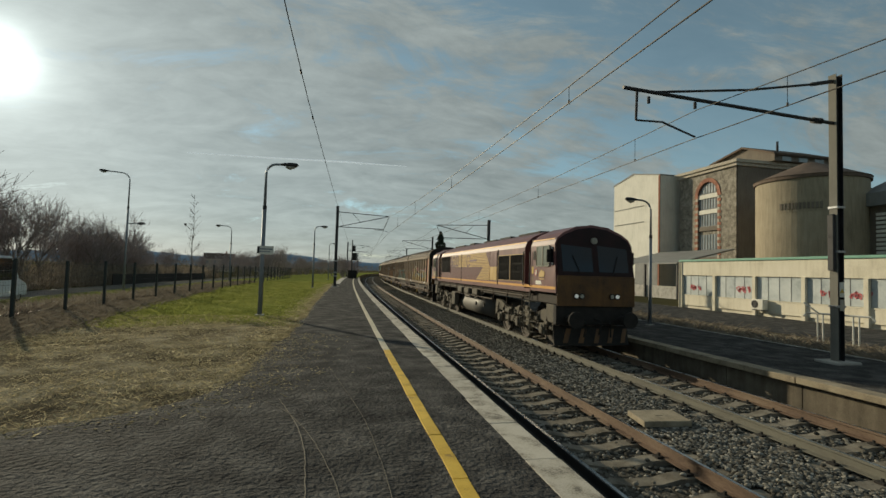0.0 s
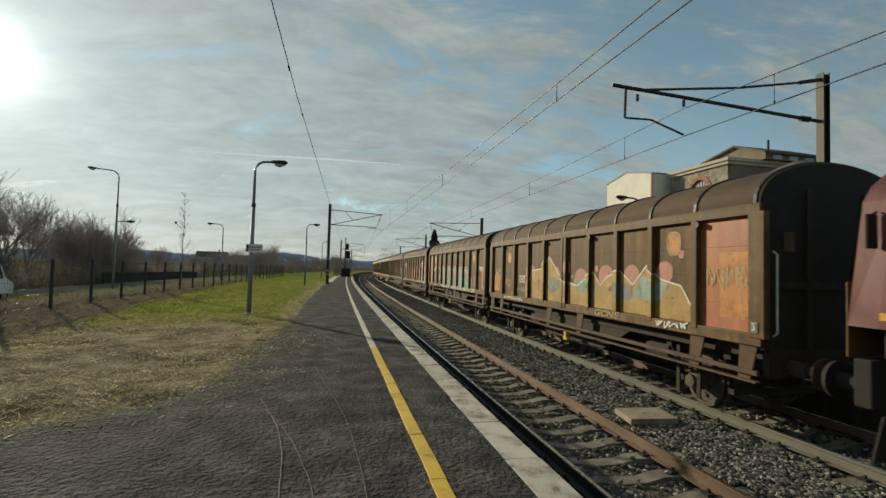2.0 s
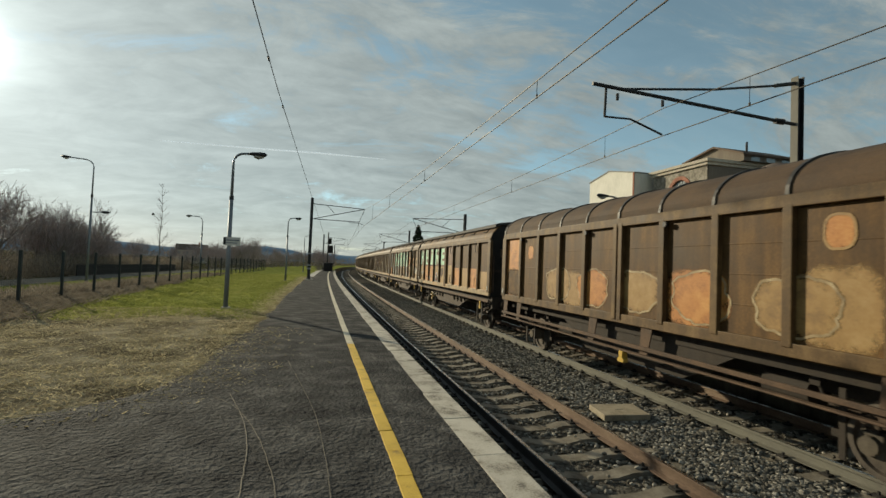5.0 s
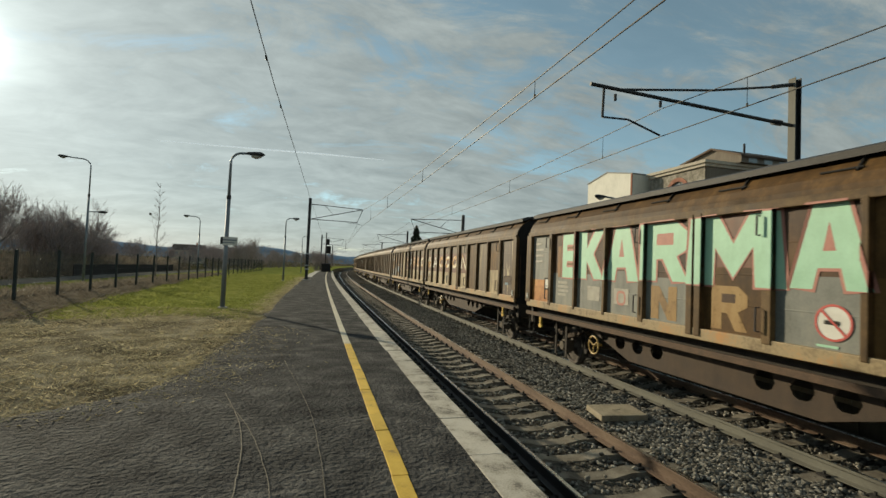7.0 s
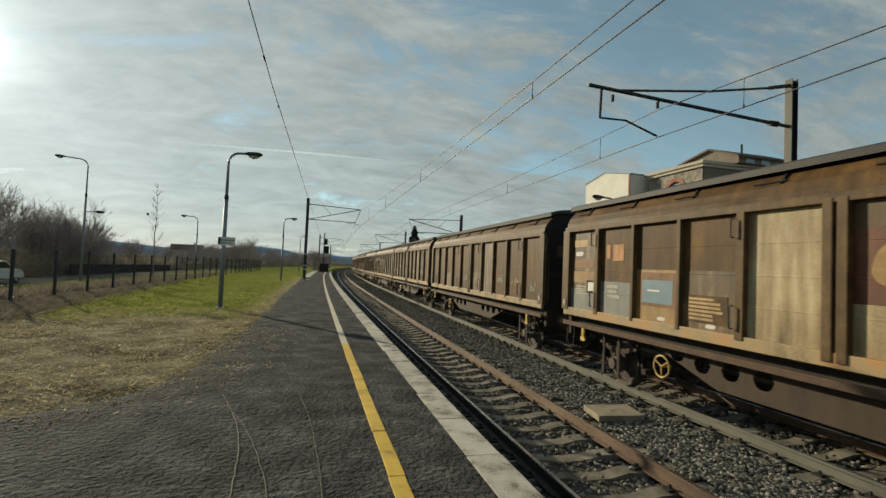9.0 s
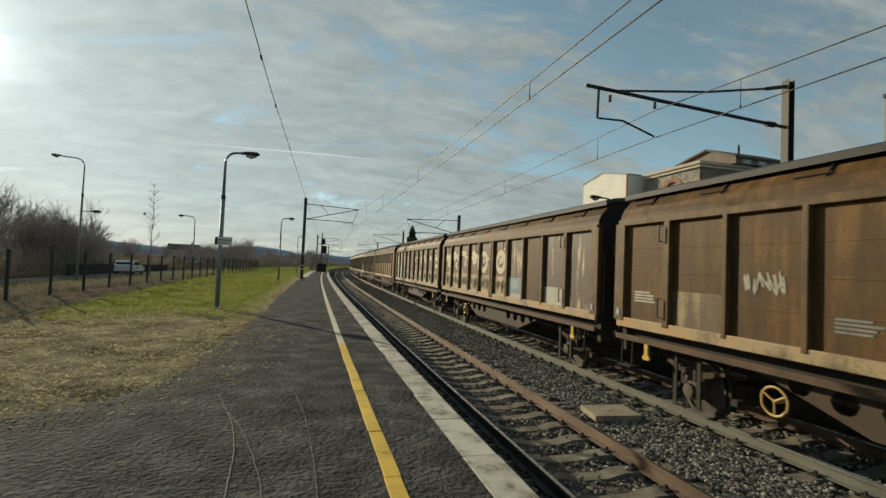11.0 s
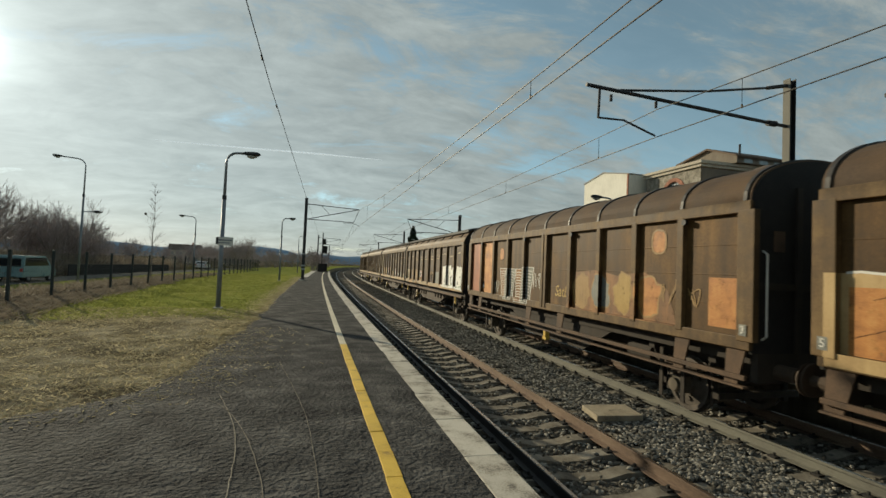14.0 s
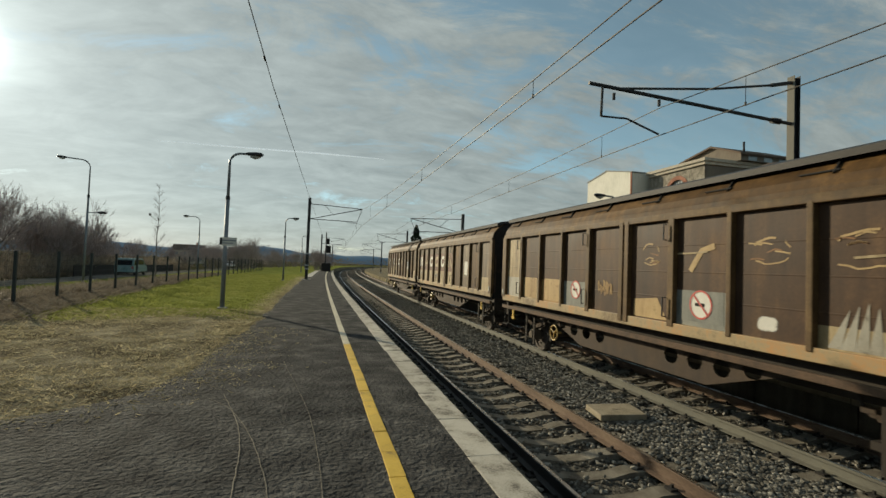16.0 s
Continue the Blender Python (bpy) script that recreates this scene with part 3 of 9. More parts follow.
M["blue_sheet"] = material("blue_sheet", [(0.10, 0.17, 0.22), (0.17, 0.25, 0.30)], 0.5, scale=3, fine=30, bump=0.05, streak=0.2)
M["roof_brown"] = material("roof_brown", [(0.045, 0.027, 0.015), (0.105, 0.064, 0.034)], 0.8, scale=1.5, fine=40, bump=0.2)
M["roof_black"] = material("roof_black", [(0.018, 0.016, 0.015), (0.045, 0.04, 0.036)], 0.55, scale=1.5, fine=40, bump=0.2)
M["rusty"] = material("rusty", [(0.05, 0.030, 0.018), (0.13, 0.080, 0.048)], 0.8, scale=3, fine=40, bump=0.2)
M["yellow_mark"] = material("yellow_mark", [(0.45, 0.28, 0.04), (0.62, 0.42, 0.08)], 0.5, scale=4, bump=0.05)
M["red_mark"] = material("red_mark", [(0.42, 0.06, 0.05), (0.55, 0.10, 0.08)], 0.5, scale=4, bump=0.05)
M["maroon"] = material("maroon", [(0.085, 0.030, 0.030), (0.145, 0.055, 0.052), (0.20, 0.09, 0.08)], 0.42, scale=1.5, fine=40, bump=0.06, streak=0.45)
M["gold"] = material("gold", [(0.33, 0.205, 0.060), (0.52, 0.345, 0.105), (0.60, 0.42, 0.16)], 0.45, scale=1.5, fine=40, bump=0.06, streak=0.45)
M["gold_line"] = material("gold_line", [(0.55, 0.26, 0.04), (0.66, 0.34, 0.06)], 0.45, scale=3, bump=0.03)
M["purple"] = material("purple", [(0.11, 0.05, 0.06), (0.16, 0.08, 0.09)], 0.5, scale=3, bump=0.03)
# grimy nose yellow, darkened further to carry the shade on the cab front
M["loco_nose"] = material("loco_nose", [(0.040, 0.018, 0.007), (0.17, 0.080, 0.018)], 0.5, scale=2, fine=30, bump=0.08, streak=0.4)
M["pane_pale"] = material("pane_pale", [(0.16, 0.17, 0.13), (0.26, 0.265, 0.20)], 0.12, scale=0.8, fine=6, bump=0.02, spec=0.6)
# near-black maroon: shade of the cab front painted round the windscreens
M["screen_surround"] = material("screen_surround", [(0.014, 0.007, 0.007), (0.032, 0.014, 0.014)], 0.6, scale=2, fine=30, bump=0.05, spec=0.2)
M["tank"] = material("tank", [(0.06, 0.056, 0.048), (0.12, 0.11, 0.095)], 0.62, 0.1, scale=2, bump=0.08, streak=0.4)
M["lamp_glass"] = bpy.data.materials.new("lamp_glass")
M["lamp_glass"].use_nodes = True
_l = M["lamp_glass"].node_tree.nodes["Principled BSDF"]
_l.inputs["Base Color"].default_value = (0.8, 0.8, 0.78, 1)
_l.inputs["Emission Color"].default_value = (1.0, 0.97, 0.9, 1)
_l.inputs["Emission Strength"].default_value = 0.2

SIDE = Matrix(((0, 0, -1, 0), (-1, 0, 0, 0), (0, 1, 0, 0), (0, 0, 0, 1)))   # lays a flat drawing on the side that faces the platform


def on_side(y, z, x):
    return Matrix.Translation((x, y, z)) @ SIDE


def flat(outline, thick=0.0008):
    bm = B()
    vs = [bm.verts.new((u, v, 0)) for u, v in outline]
    f = bm.faces.new(vs)
    f.normal_update()
    if f.normal.z < 0:
        f.normal_flip()
    r = bmesh.ops.extrude_face_region(bm, geom=[f])
    for v in [g for g in r["geom"] if isinstance(g, bmesh.types.BMVert)]:
        v.co.z += thick
    return bm


def ribbon(bm, pts, w, z=0.004, closed=False):
    n = len(pts)
    rows = []
    for i, p in enumerate(pts):
        a = Vector(pts[(i - 1) % n] if closed or i else pts[0])
        b = Vector(pts[(i + 1) % n] if closed or i < n - 1 else pts[-1])
        d = (b - a).normalized()
        k = Vector((-d.y, d.x)) * w / 2
        rows.append((bm.verts.new((p[0] + k.x, p[1] + k.y, z)), bm.verts.new((p[0] - k.x, p[1] - k.y, z))))
    for i in range(n if closed else n - 1):
        p, q = rows[i], rows[(i + 1) % n]
        bm.faces.new((p[0], q[0], q[1], p[1]))


def wobble(w, h, seed, n=40, amp=0.22, power=2.8, tilt=0.0):
    pts = []
    for k in range(n):
        a = k * math.tau / n
        c, s = math.cos(a), math.sin(a)
        r = (abs(c) ** power + abs(s) ** power) ** (-1 / power)
        r *= 1 + amp * noise.noise(Vector((c * 1.7 + seed * 3.1, s * 1.7, seed * 1.3))) + 0.5 * amp * noise.noise(Vector((c * 5 + seed, s * 5, 7.0)))
        pts.append((c * r * w / 2 + tilt * s * r * h / 2, s * r * h / 2))
    return pts


SPRAYS = {}


def sprayed(key, soft=True):
    """Sprayed paint: the film thins out in specks, and towards the rim of the shape."""
    if (key, soft) in SPRAYS:
        return SPRAYS[key, soft]
    m = M[key].copy()
    m.name = key + "_spray"
    t = m.node_tree

    def op(kind, a, b=None):
        n = t.nodes.new("ShaderNodeMath")
        n.operation = kind
        for i, v in enumerate((a, b)):
            if v is not None:
                if isinstance(v, (int, float)):
                    n.inputs[i].default_value = v
                else:
                    t.links.new(v, n.inputs[i])
        return n.outputs[0]
    tc = t.nodes.new("ShaderNodeTexCoord")
    nz = t.nodes.new("ShaderNodeTexNoise")
    nz.inputs["Scale"].default_value, nz.inputs["Detail"].default_value, nz.inputs["Roughness"].default_value = 6.0, 8.0, 0.7
    t.links.new(tc.outputs["Object"], nz.inputs["Vector"])
    rim = op("MULTIPLY", nz.outputs[0], 1.0)
    if soft:
        sp = t.nodes.new("ShaderNodeSeparateXYZ")
        t.links.new(tc.outputs["Generated"], sp.inputs[0])
        us = [op("POWER", op("ABSOLUTE", op("SUBTRACT", op("MULTIPLY", sp.outputs[i], 2.0), 1.0)), 4.0) for i in range(2)]
        rim = op("ADD", rim, op("MULTIPLY", op("ADD", us[0], us[1]), 0.55))
    mr = t.nodes.new("ShaderNodeMapRange")
    mr.interpolation_type = "SMOOTHSTEP"
    mr.inputs["From Min"].default_value, mr.inputs["From Max"].default_value = (0.62, 1.02) if soft else (0.53, 0.82)
    mr.inputs["To Min"].default_value, mr.inputs["To Max"].default_value = 0.93, 0.0
    t.links.new(rim, mr.inputs["Value"])
    clear = t.nodes.new("ShaderNodeBsdfTransparent")
    mix = t.nodes.new("ShaderNodeMixShader")
    t.links.new(mr.outputs[0], mix.inputs[0])
    t.links.new(clear.outputs[0], mix.inputs[1])
    t.links.new(t.nodes["Principled BSDF"].outputs[0], mix.inputs[2])
    t.links.new(mix.outputs[0], t.nodes["Material Output"].inputs["Surface"])
    SPRAYS[key, soft] = m
    return m


def splash(parent, y, z, w, h, mat, seed, x=-1.3392, outline=None, amp=0.22, power=2.8, tilt=0.0):
    o = wobble(w * 1.08, h * 1.08, seed, amp=amp, power=power, tilt=tilt)
    ob = part("graffiti", flat(o), sprayed(mat), parent, m=on_side(y, z, x))
    if outline:
        bm = B()
        ribbon(bm, [(u * 0.93, v * 0.93) for u, v in o], 0.035, 0.004, True)
        part("graffiti_outline", bm, sprayed(outline, False), ob)
    return ob


def scrawl(parent, y, z, w, h, mat, seed, x=-1.3404, lw=0.028, strokes=5):
    """An unreadable tag: loose strokes of its size."""
    rng = random.Random(seed)
    bm = B()
    for k in range(strokes):
        cx = -w / 2 + w * (k + 0.5) / strokes
        pts = [(cx + rng.uniform(-0.6, 0.6) * w / strokes, rng.uniform(-0.5, 0.5) * h)]
        for i in range(5):
            pts.append((cx + rng.uniform(-0.75, 0.75) * w / strokes, (-1) ** i * rng.uniform(0.15, 0.5) * h))
        sm = []
        for i in range(len(pts) - 1):
            for q in range(4):
                t = q / 4
                p0, p1, p2, p3 = pts[max(i - 1, 0)], pts[i], pts[i + 1], pts[min(i + 2, len(pts) - 1)]
                sm.append(tuple(0.5 * (2 * b + (c - a) * t + (2 * a - 5 * b + 4 * c - d) * t * t + (3 * b - a - 3 * c + d) * t ** 3) for a, b, c, d in zip(p0, p1, p2, p3)))
        ribbon(bm, sm, lw, 0.004)
    part("graffiti", bm, sprayed(mat, False), parent, m=on_side(y, z, x))


def lettering(parent, text, y, z, size, mat, x=-1.3392, bold=0.0, outline=None, shear=0.0, wide=1.0):
    cu = bpy.data.curves.new("lettering", "FONT")
    cu.body, cu.size, cu.align_x, cu.align_y = text, size, "CENTER", "CENTER"
    cu.offset, cu.shear, cu.extrude = bold, shear, 0.003
    tmp = bpy.data.objects.new("lettering", cu)
    me = bpy.data.meshes.new_from_object(tmp)
    me.name = "lettering"
    bpy.data.objects.remove(tmp)
    me.transform(Matrix.Diagonal((wide, 1, 1, 1)))
    me.materials.clear()
    me.materials.append(M[mat])
    ob = part("lettering", me, None, parent, m=on_side(y, z, x))
    if outline:
        lettering(ob, text, 0, 0, size, outline, 0, bold + 0.035, None, shear, wide).matrix_basis = Matrix.Translation((0, 0, -0.0035))
    return ob


def bars(parent, y, z, w, h, rows, mat, x=-1.3392, seed=0):
    """Writing too small to read."""
    rng = random.Random(seed + rows)
    bm = B()
    for r in range(rows):
        zz = h / 2 - h * (r + 0.5) / rows
        ww = w * rng.uniform(0.6, 1.0)
        box(bm, -w / 2, -w / 2 + ww, zz - h / rows * 0.3, zz + h / rows * 0.3, 0, 0.003)
    part("writing", bm, M[mat], parent, m=on_side(y, z, x))


def ring_shape(parent, y, z, w, h, lw, mat, x=-1.3392, shear=0.2, gap=0.0):
    bm = B()
    n = 28
    a0, a1 = gap, math.tau - gap
    pts = [(math.copysign(abs(math.cos(a)) ** 0.7, math.cos(a)) * (w - lw) / 2 + shear * math.copysign(abs(math.sin(a)) ** 0.7, math.sin(a)) * h / 2,
            math.copysign(abs(math.sin(a)) ** 0.7, math.sin(a)) * (h - lw) / 2) for a in [a0 + (a1 - a0) * k / n for k in range(n + (1 if gap else 0))]]
    ribbon(bm, pts, lw, 0.003, not gap)
    return part("painted_letter", bm, M[mat], parent, m=on_side(y, z, x))


def slant_shape(parent, y, z, w, h, lw, mat, kind, x=-1.3392):
    bm = B()
    s = 0.2 * h
    if kind == "peak":
        ribbon(bm, [(-w / 2, -h / 2), (s / 2 - lw * 0.2, h / 2), (w / 2, -h / 2)], lw)
        ribbon(bm, [(-w / 4, -h * 0.15), (w / 3, -h * 0.15)], lw * 0.8, 0.005)
    elif kind == "zig":
        ribbon(bm, [(-w / 2, -h / 2), (-w / 2 + s, h / 2), (w / 2 - s, -h / 2), (w / 2, h / 2)], lw)
    elif kind == "double":
        ribbon(bm, [(-w * 0.40, h / 2), (-w * 0.42, -h / 2)], lw * 0.9)
        ribbon(bm, [(-w * 0.42, -h / 2), (0.04, h / 2)], lw * 0.7, 0.005)
        ribbon(bm, [(0.04, h / 2), (0.06, -h / 2)], lw * 0.9, 0.0055)
        ribbon(bm, [(0.06, -h / 2), (w / 2 + 0.06, h / 2)], lw * 0.8, 0.006)
    else:
        ribbon(bm, [(-w / 2, -h / 2), (-w / 2 + s, h / 2), (w / 2, h / 2 - lw / 2), (w / 2 - 0.05, 0.05), (-w / 4, 0.0)], lw)
        ribbon(bm, [(0, 0), (w / 2 - 0.05, -h / 2)], lw, 0.005)
    return part("painted_letter", bm, M[mat], parent, m=on_side(y, z, x))


def word_shapes(parent, kinds, ys, z, mats, h=0.54, w=0.70):
    for k, (kind, y) in enumerate(zip(kinds, ys)):
        mt = mats[k % len(mats)]
        if kind == "o":
            ring_shape(parent, y, z, w, h, 0.15, mt)
        elif kind == "c":
            ring_shape(parent, y, z, w, h, 0.15, mt, gap=0.45)
        else:
            slant_shape(parent, y, z, w, h, 0.15, mt, kind)


def no_entry_sign(parent, y, z, r=0.2):
    bm = B()
    pts = [(math.cos(a) * r, math.sin(a) * r) for a in [k * math.tau / 24 for k in range(24)]]
    d = part("warning_sign", flat(pts), M["white_paint"], parent, "round white sign with a red ring", m=on_side(y, z, -1.3416))
    ribbon(bm, pts, r * 0.13, 0.006, True)
    ribbon(bm, [(-r * 0.66, r * 0.66), (r * 0.66, -r * 0.66)], r * 0.14, 0.008)
    part("sign_ring", bm, M["red_mark"], d)
    bm = B()
    box(bm, -r * 0.5, r * 0.35, -r * 0.12, r * 0.12, 0.004, 0.007)
    part("sign_picture", bm, M["dark"], d)


def lathe_x(bm, prof, cx=0.0, seg=28):
    """Turn an (x, r) outline round the x axis."""
    rings = [[bm.verts.new((cx + x, r * math.cos(k * math.tau / seg), r * math.sin(k * math.tau / seg))) for k in range(seg)] for x, r in prof]
    for p, q in zip(rings, rings[1:]):
        for k in range(seg):
            bm.faces.new((p[k], p[(k + 1) % seg], q[(k + 1) % seg], q[k]))


def wheelset(parent, y, r):
    bm = B()
    tube(bm, [(-1.0, 0, 0), (1.0, 0, 0)], 0.075, 12)
    for s in (-1, 1):
        prof = [(0.0, 0.07), (0.05, 0.14), (0.02, 0.16), (0.015, r - 0.09), (-0.045, r - 0.07), (-0.065, r + 0.028), (-0.035, r + 0.028), (-0.025, r), (0.07, r - 0.006), (0.07, r - 0.07), (0.03, r - 0.09), (0.05, 0.15), (0.10, 0.12), (0.10, 0.001)]
        lathe_x(bm, [(s * a, b) for a, b in prof], s * 0.75, 32)
        for k in range(3):
            a = k * math.tau / 3
            box(bm, s * 0.80 - 0.02, s * 0.80 + 0.03, math.cos(a) * r * 0.55 - 0.03, math.cos(a) * r * 0.55 + 0.03, math.sin(a) * r * 0.55 - 0.03, math.sin(a) * r * 0.55 + 0.03)
    w = part("wheelset", bm, M["wheel"], parent, smooth=False)
    w.matrix_basis = pose(0, y, r)
    for s in (-1, 1):
        bm = B()
        lathe_x(bm, [(s * -0.02, r + 0.0015), (s * 0.068, r - 0.004)], s * 0.75, 32)
        part("tread", bm, M["tread"], w)
    return w


def suspension(parent, y, r, x):
    """Axle box, leaf spring and hangers on one side."""
    for s in (-1, 1):
        bm = B()
        box(bm, s * x - 0.11, s * x + 0.11, -0.13, 0.13, -0.14, 0.15, 0.02)
        lathe_x(bm, [(s * 0.10, 0.12), (s * 0.17, 0.11), (s * 0.18, 0.001)], s * x, 14)
        part("axle_box", bm, M["axle_guard"], parent, m=pose(0, y, r))
        bm = B()
        for k in range(6):
            w = 0.62 - 0.09 * k
            n = 8
            for i in range(n):
                a, b = -w + 2 * w * i / n, -w + 2 * w * (i + 1) / n
                za, zb = 0.30 + 0.10 * (a / 0.62) ** 2 - 0.017 * k, 0.30 + 0.10 * (b / 0.62) ** 2 - 0.017 * k
                box(bm, s * x - 0.05, s * x + 0.05, a, b, min(za, zb) - 0.008, max(za, zb) + 0.008)
        box(bm, s * x - 0.065, s * x + 0.065, -0.05, 0.05, 0.12, 0.34)
        part("leaf_spring", bm, M["under_brown"], parent, m=pose(0, y, r))
        for q in (-1, 1):
            bm = B()
            tube(bm, [(s * x, q * 0.62, 0.40), (s * x, q * 0.72, 0.62)], 0.025, 6)
            box(bm, s * x - 0.04, s * x + 0.04, q * 0.72 - 0.07, q * 0.72 + 0.07, 0.52, 0.72)
            part("spring_hanger", bm, M["under"], parent, m=pose(0, y, r))
            bm = B()
            box(bm, s * x - 0.20, s * x - 0.17, q * 0.26 - 0.04, q * 0.26 + 0.04, -0.25, 0.6)
            part("axle_guard", bm, M["under"], parent, m=pose(0, y, r))


def buffers(parent, y, out, z=1.04):
    for s in (-0.875, 0.875):
        bm = B()
        tube(bm, [(s, y, z), (s, y + out * 0.30, z)], 0.11, 14)
        tube(bm, [(s, y + out * 0.28, z), (s, y + out * 0.50, z)], 0.075, 12)
        lathe_y = [(out * 0.49, 0.23), (out * 0.515, 0.22), (out * 0.53, 0.05)]
        rings = [[bm.verts.new((s + r * math.cos(k * math.tau / 18), y + a, z + r * math.sin(k * math.tau / 18))) for k in range(18)] for a, r in lathe_y]
        for p, q in zip(rings, rings[1:]):
            for k in range(18):
                bm.faces.new((p[k], p[(k + 1) % 18], q[(k + 1) % 18], q[k]))
        bm.faces.new(rings[0])
        bm.faces.new(rings[-1])
        part("buffer", bm, M["under_brown"], parent)
    bm = B()
    box(bm, -0.09, 0.09, min(y, y + out * 0.25), max(y, y + out * 0.25), z - 0.1, z + 0.08, 0.02)
    tube(bm, [(0, y + out * 0.2, z), (0.0, y + out * 0.5, z - 0.16), (0, y + out * 0.42, z - 0.42)], 0.035, 8)
    part("coupling", bm, M["under"], parent)


LEN = {"A": 12.5, "B": 12.6}


def panel_edges(kind):
    L = LEN[kind]
    half = L / 2
    e = []
    for h in range(2):
        a, b = (0.14, half - 0.10) if h == 0 else (half + 0.10, L - 0.14)
        for k in range(5):
            e.append((a + (b - a) * k / 5 + 0.055, a + (b - a) * (k + 1) / 5 - 0.055))
    return e


def post_half(kind, k):
    """Half the width of the k-th post of the sliding doors."""
    return 0.14 if k in (0, 10) else 0.15 if k == 5 else 0.042 if kind == "B" and k not in (1, 4, 6, 9) else 0.07


def post_lines(kind):
    es = panel_edges(kind)
    return [0.07] + [(es[k][1] + es[k + 1][0]) / 2 for k in range(9)] + [LEN[kind] - 0.07]


def post_spans(kind):
    out = []
    for k, y in enumerate(post_lines(kind)):
        wd = post_half(kind, k)
        out += [(y - 0.15, y - 0.025), (y + 0.025, y + 0.15)] if k == 5 else [(y - wd, y + wd)]
    return out


def paint(w, kind, shapes, mat, layer=0, thin=True, name="graffiti"):
    """One coat of paint over panels, posts and sill alike; shapes are closed outlines in (along, up)."""
    bm = B()
    for o in shapes:
        f = bm.faces.new([bm.verts.new((0, y, z)) for y, z in o])
        f.normal_update()
        if f.normal.x > 0:
            f.normal_flip()
    bmesh.ops.triangulate(bm, faces=bm.faces[:])
    ys = [v.co.y for v in bm.verts]
    lo, hi = min(ys), max(ys)
    spans = post_spans(kind)
    for no, cuts in (((0, 1, 0), [c for p in spans for c in p if lo < c < hi]), ((0, 0, 1), [1.46, 1.52, 3.30])):
        for c in cuts:
            bmesh.ops.bisect_plane(bm, geom=bm.verts[:] + bm.edges[:] + bm.faces[:], plane_co=(0, c * no[1], c * no[2]), plane_no=no, dist=1e-5)
    def depth(f):
        c = f.calc_center_median()
        if c.z < 1.36 or (abs(c.y - LEN[kind] / 2) < 0.025 and c.z > 1.52):
            return None
        post = any(a <= c.y <= b_ for a, b_ in spans)
        x = -1.4245 if c.z > 3.30 else -1.4335 if post and c.z > 1.46 else -1.4135 if c.z < 1.52 else -1.3388
        return x - 0.0009 * layer
    # the coat steps out over posts and sill
    index, V, F = {}, [], []

    def at(v, x):
        key = (round(v.co.y, 4), round(v.co.z, 4), x)
        if key not in index:
            index[key] = len(V)
            V.append((x, v.co.y, v.co.z))
        return index[key]
    deep = {f: depth(f) for f in bm.faces}
    for f, x in deep.items():
        if x is not None:
            F.append([at(v, x) for v in f.verts])
    for e in bm.edges:
        if len(e.link_faces) == 2:
            x0, x1 = (deep[f] for f in e.link_faces)
            if x0 is not None and x1 is not None and x0 != x1:
                p, q = e.verts
                F.append([at(p, x0), at(q, x0), at(q, x1), at(p, x1)])
    bm.free()
    me = bpy.data.meshes.new(name)
    me.from_pydata(V, [], [f for f in F if len(set(f)) == len(f)])
    me.materials.append(sprayed(mat, False) if thin else M[mat])
    return part(name, me, None, w)


def band(pts, lw):
    """The outline of a stroke of width lw along (along, up) points."""
    a, b_ = [], []
    n = len(pts)
    for i, p in enumerate(pts):
        d = (Vector(pts[min(i + 1, n - 1)]) - Vector(pts[max(i - 1, 0)])).normalized()
        k = Vector((-d.y, d.x)) * lw / 2
        a.append((p[0] + k.x, p[1] + k.y))
        b_.append((p[0] - k.x, p[1] - k.y))
    return [[a[i], a[i + 1], b_[i + 1], b_[i]] for i in range(n - 1)]


def blob(y, z, ry, rz, seed=1, amp=0.12):
    return [(y + u, z + v) for u, v in wobble(2 * ry, 2 * rz, seed, n=24, amp=amp, power=2.1)]


GLYPH = {
    "M": ([(0, 0), (.06, 1), (.34, 1), (.5, .6), (.66, 1), (.94, 1), (1, 0), (.72, 0), (.7, .55), (.5, .12), (.3, .55), (.28, 0)], []),
    "A": ([(0, 0), (.3, 1), (.72, 1), (1, 0), (.7, 0), (.64, .25), (.36, .25), (.3, 0)], [[(.42, .45), (.5, .8), (.58, .45)]]),
    "R": ([(0, 0), (0, 1), (.75, 1), (1, .8), (1, .55), (.75, .42), (1, 0), (.68, 0), (.45, .38), (.3, .38), (.3, 0)], [[(.3, .62), (.3, .82), (.68, .82), (.68, .62)]]),
    "K": ([(0, 0), (0, 1), (.34, 1), (.34, .64), (.65, 1), (1, 1), (.6, .52), (1, 0), (.65, 0), (.34, .38), (.34, 0)], []),
    "E": ([(0, 0), (0, 1), (1, 1), (1, .76), (.35, .76), (.35, .62), (.85, .62), (.85, .38), (.35, .38), (.35, .24), (1, .24), (1, 0)], []),
    "U": ([(0, 0), (0, 1), (.38, 1), (.38, .55), (.6, .55), (.6, 1), (1, 1), (1, 0)], [[(.3, .14), (.3, .4), (.7, .4), (.7, .14)]]),
    "I": ([(0, 0), (.32, .76), (.68, .76), (1, 0)], []),
    "N": ([(0, 0), (0, 1), (.32, 1), (.68, .45), (.68, 1), (1, 1), (1, 0), (.68, 0), (.32, .55), (.32, 0)], []),
    "7": ([(0, 1), (1, 1), (1, .75), (.45, 0), (.1, 0), (.6, .75), (0, .75)], []),
}


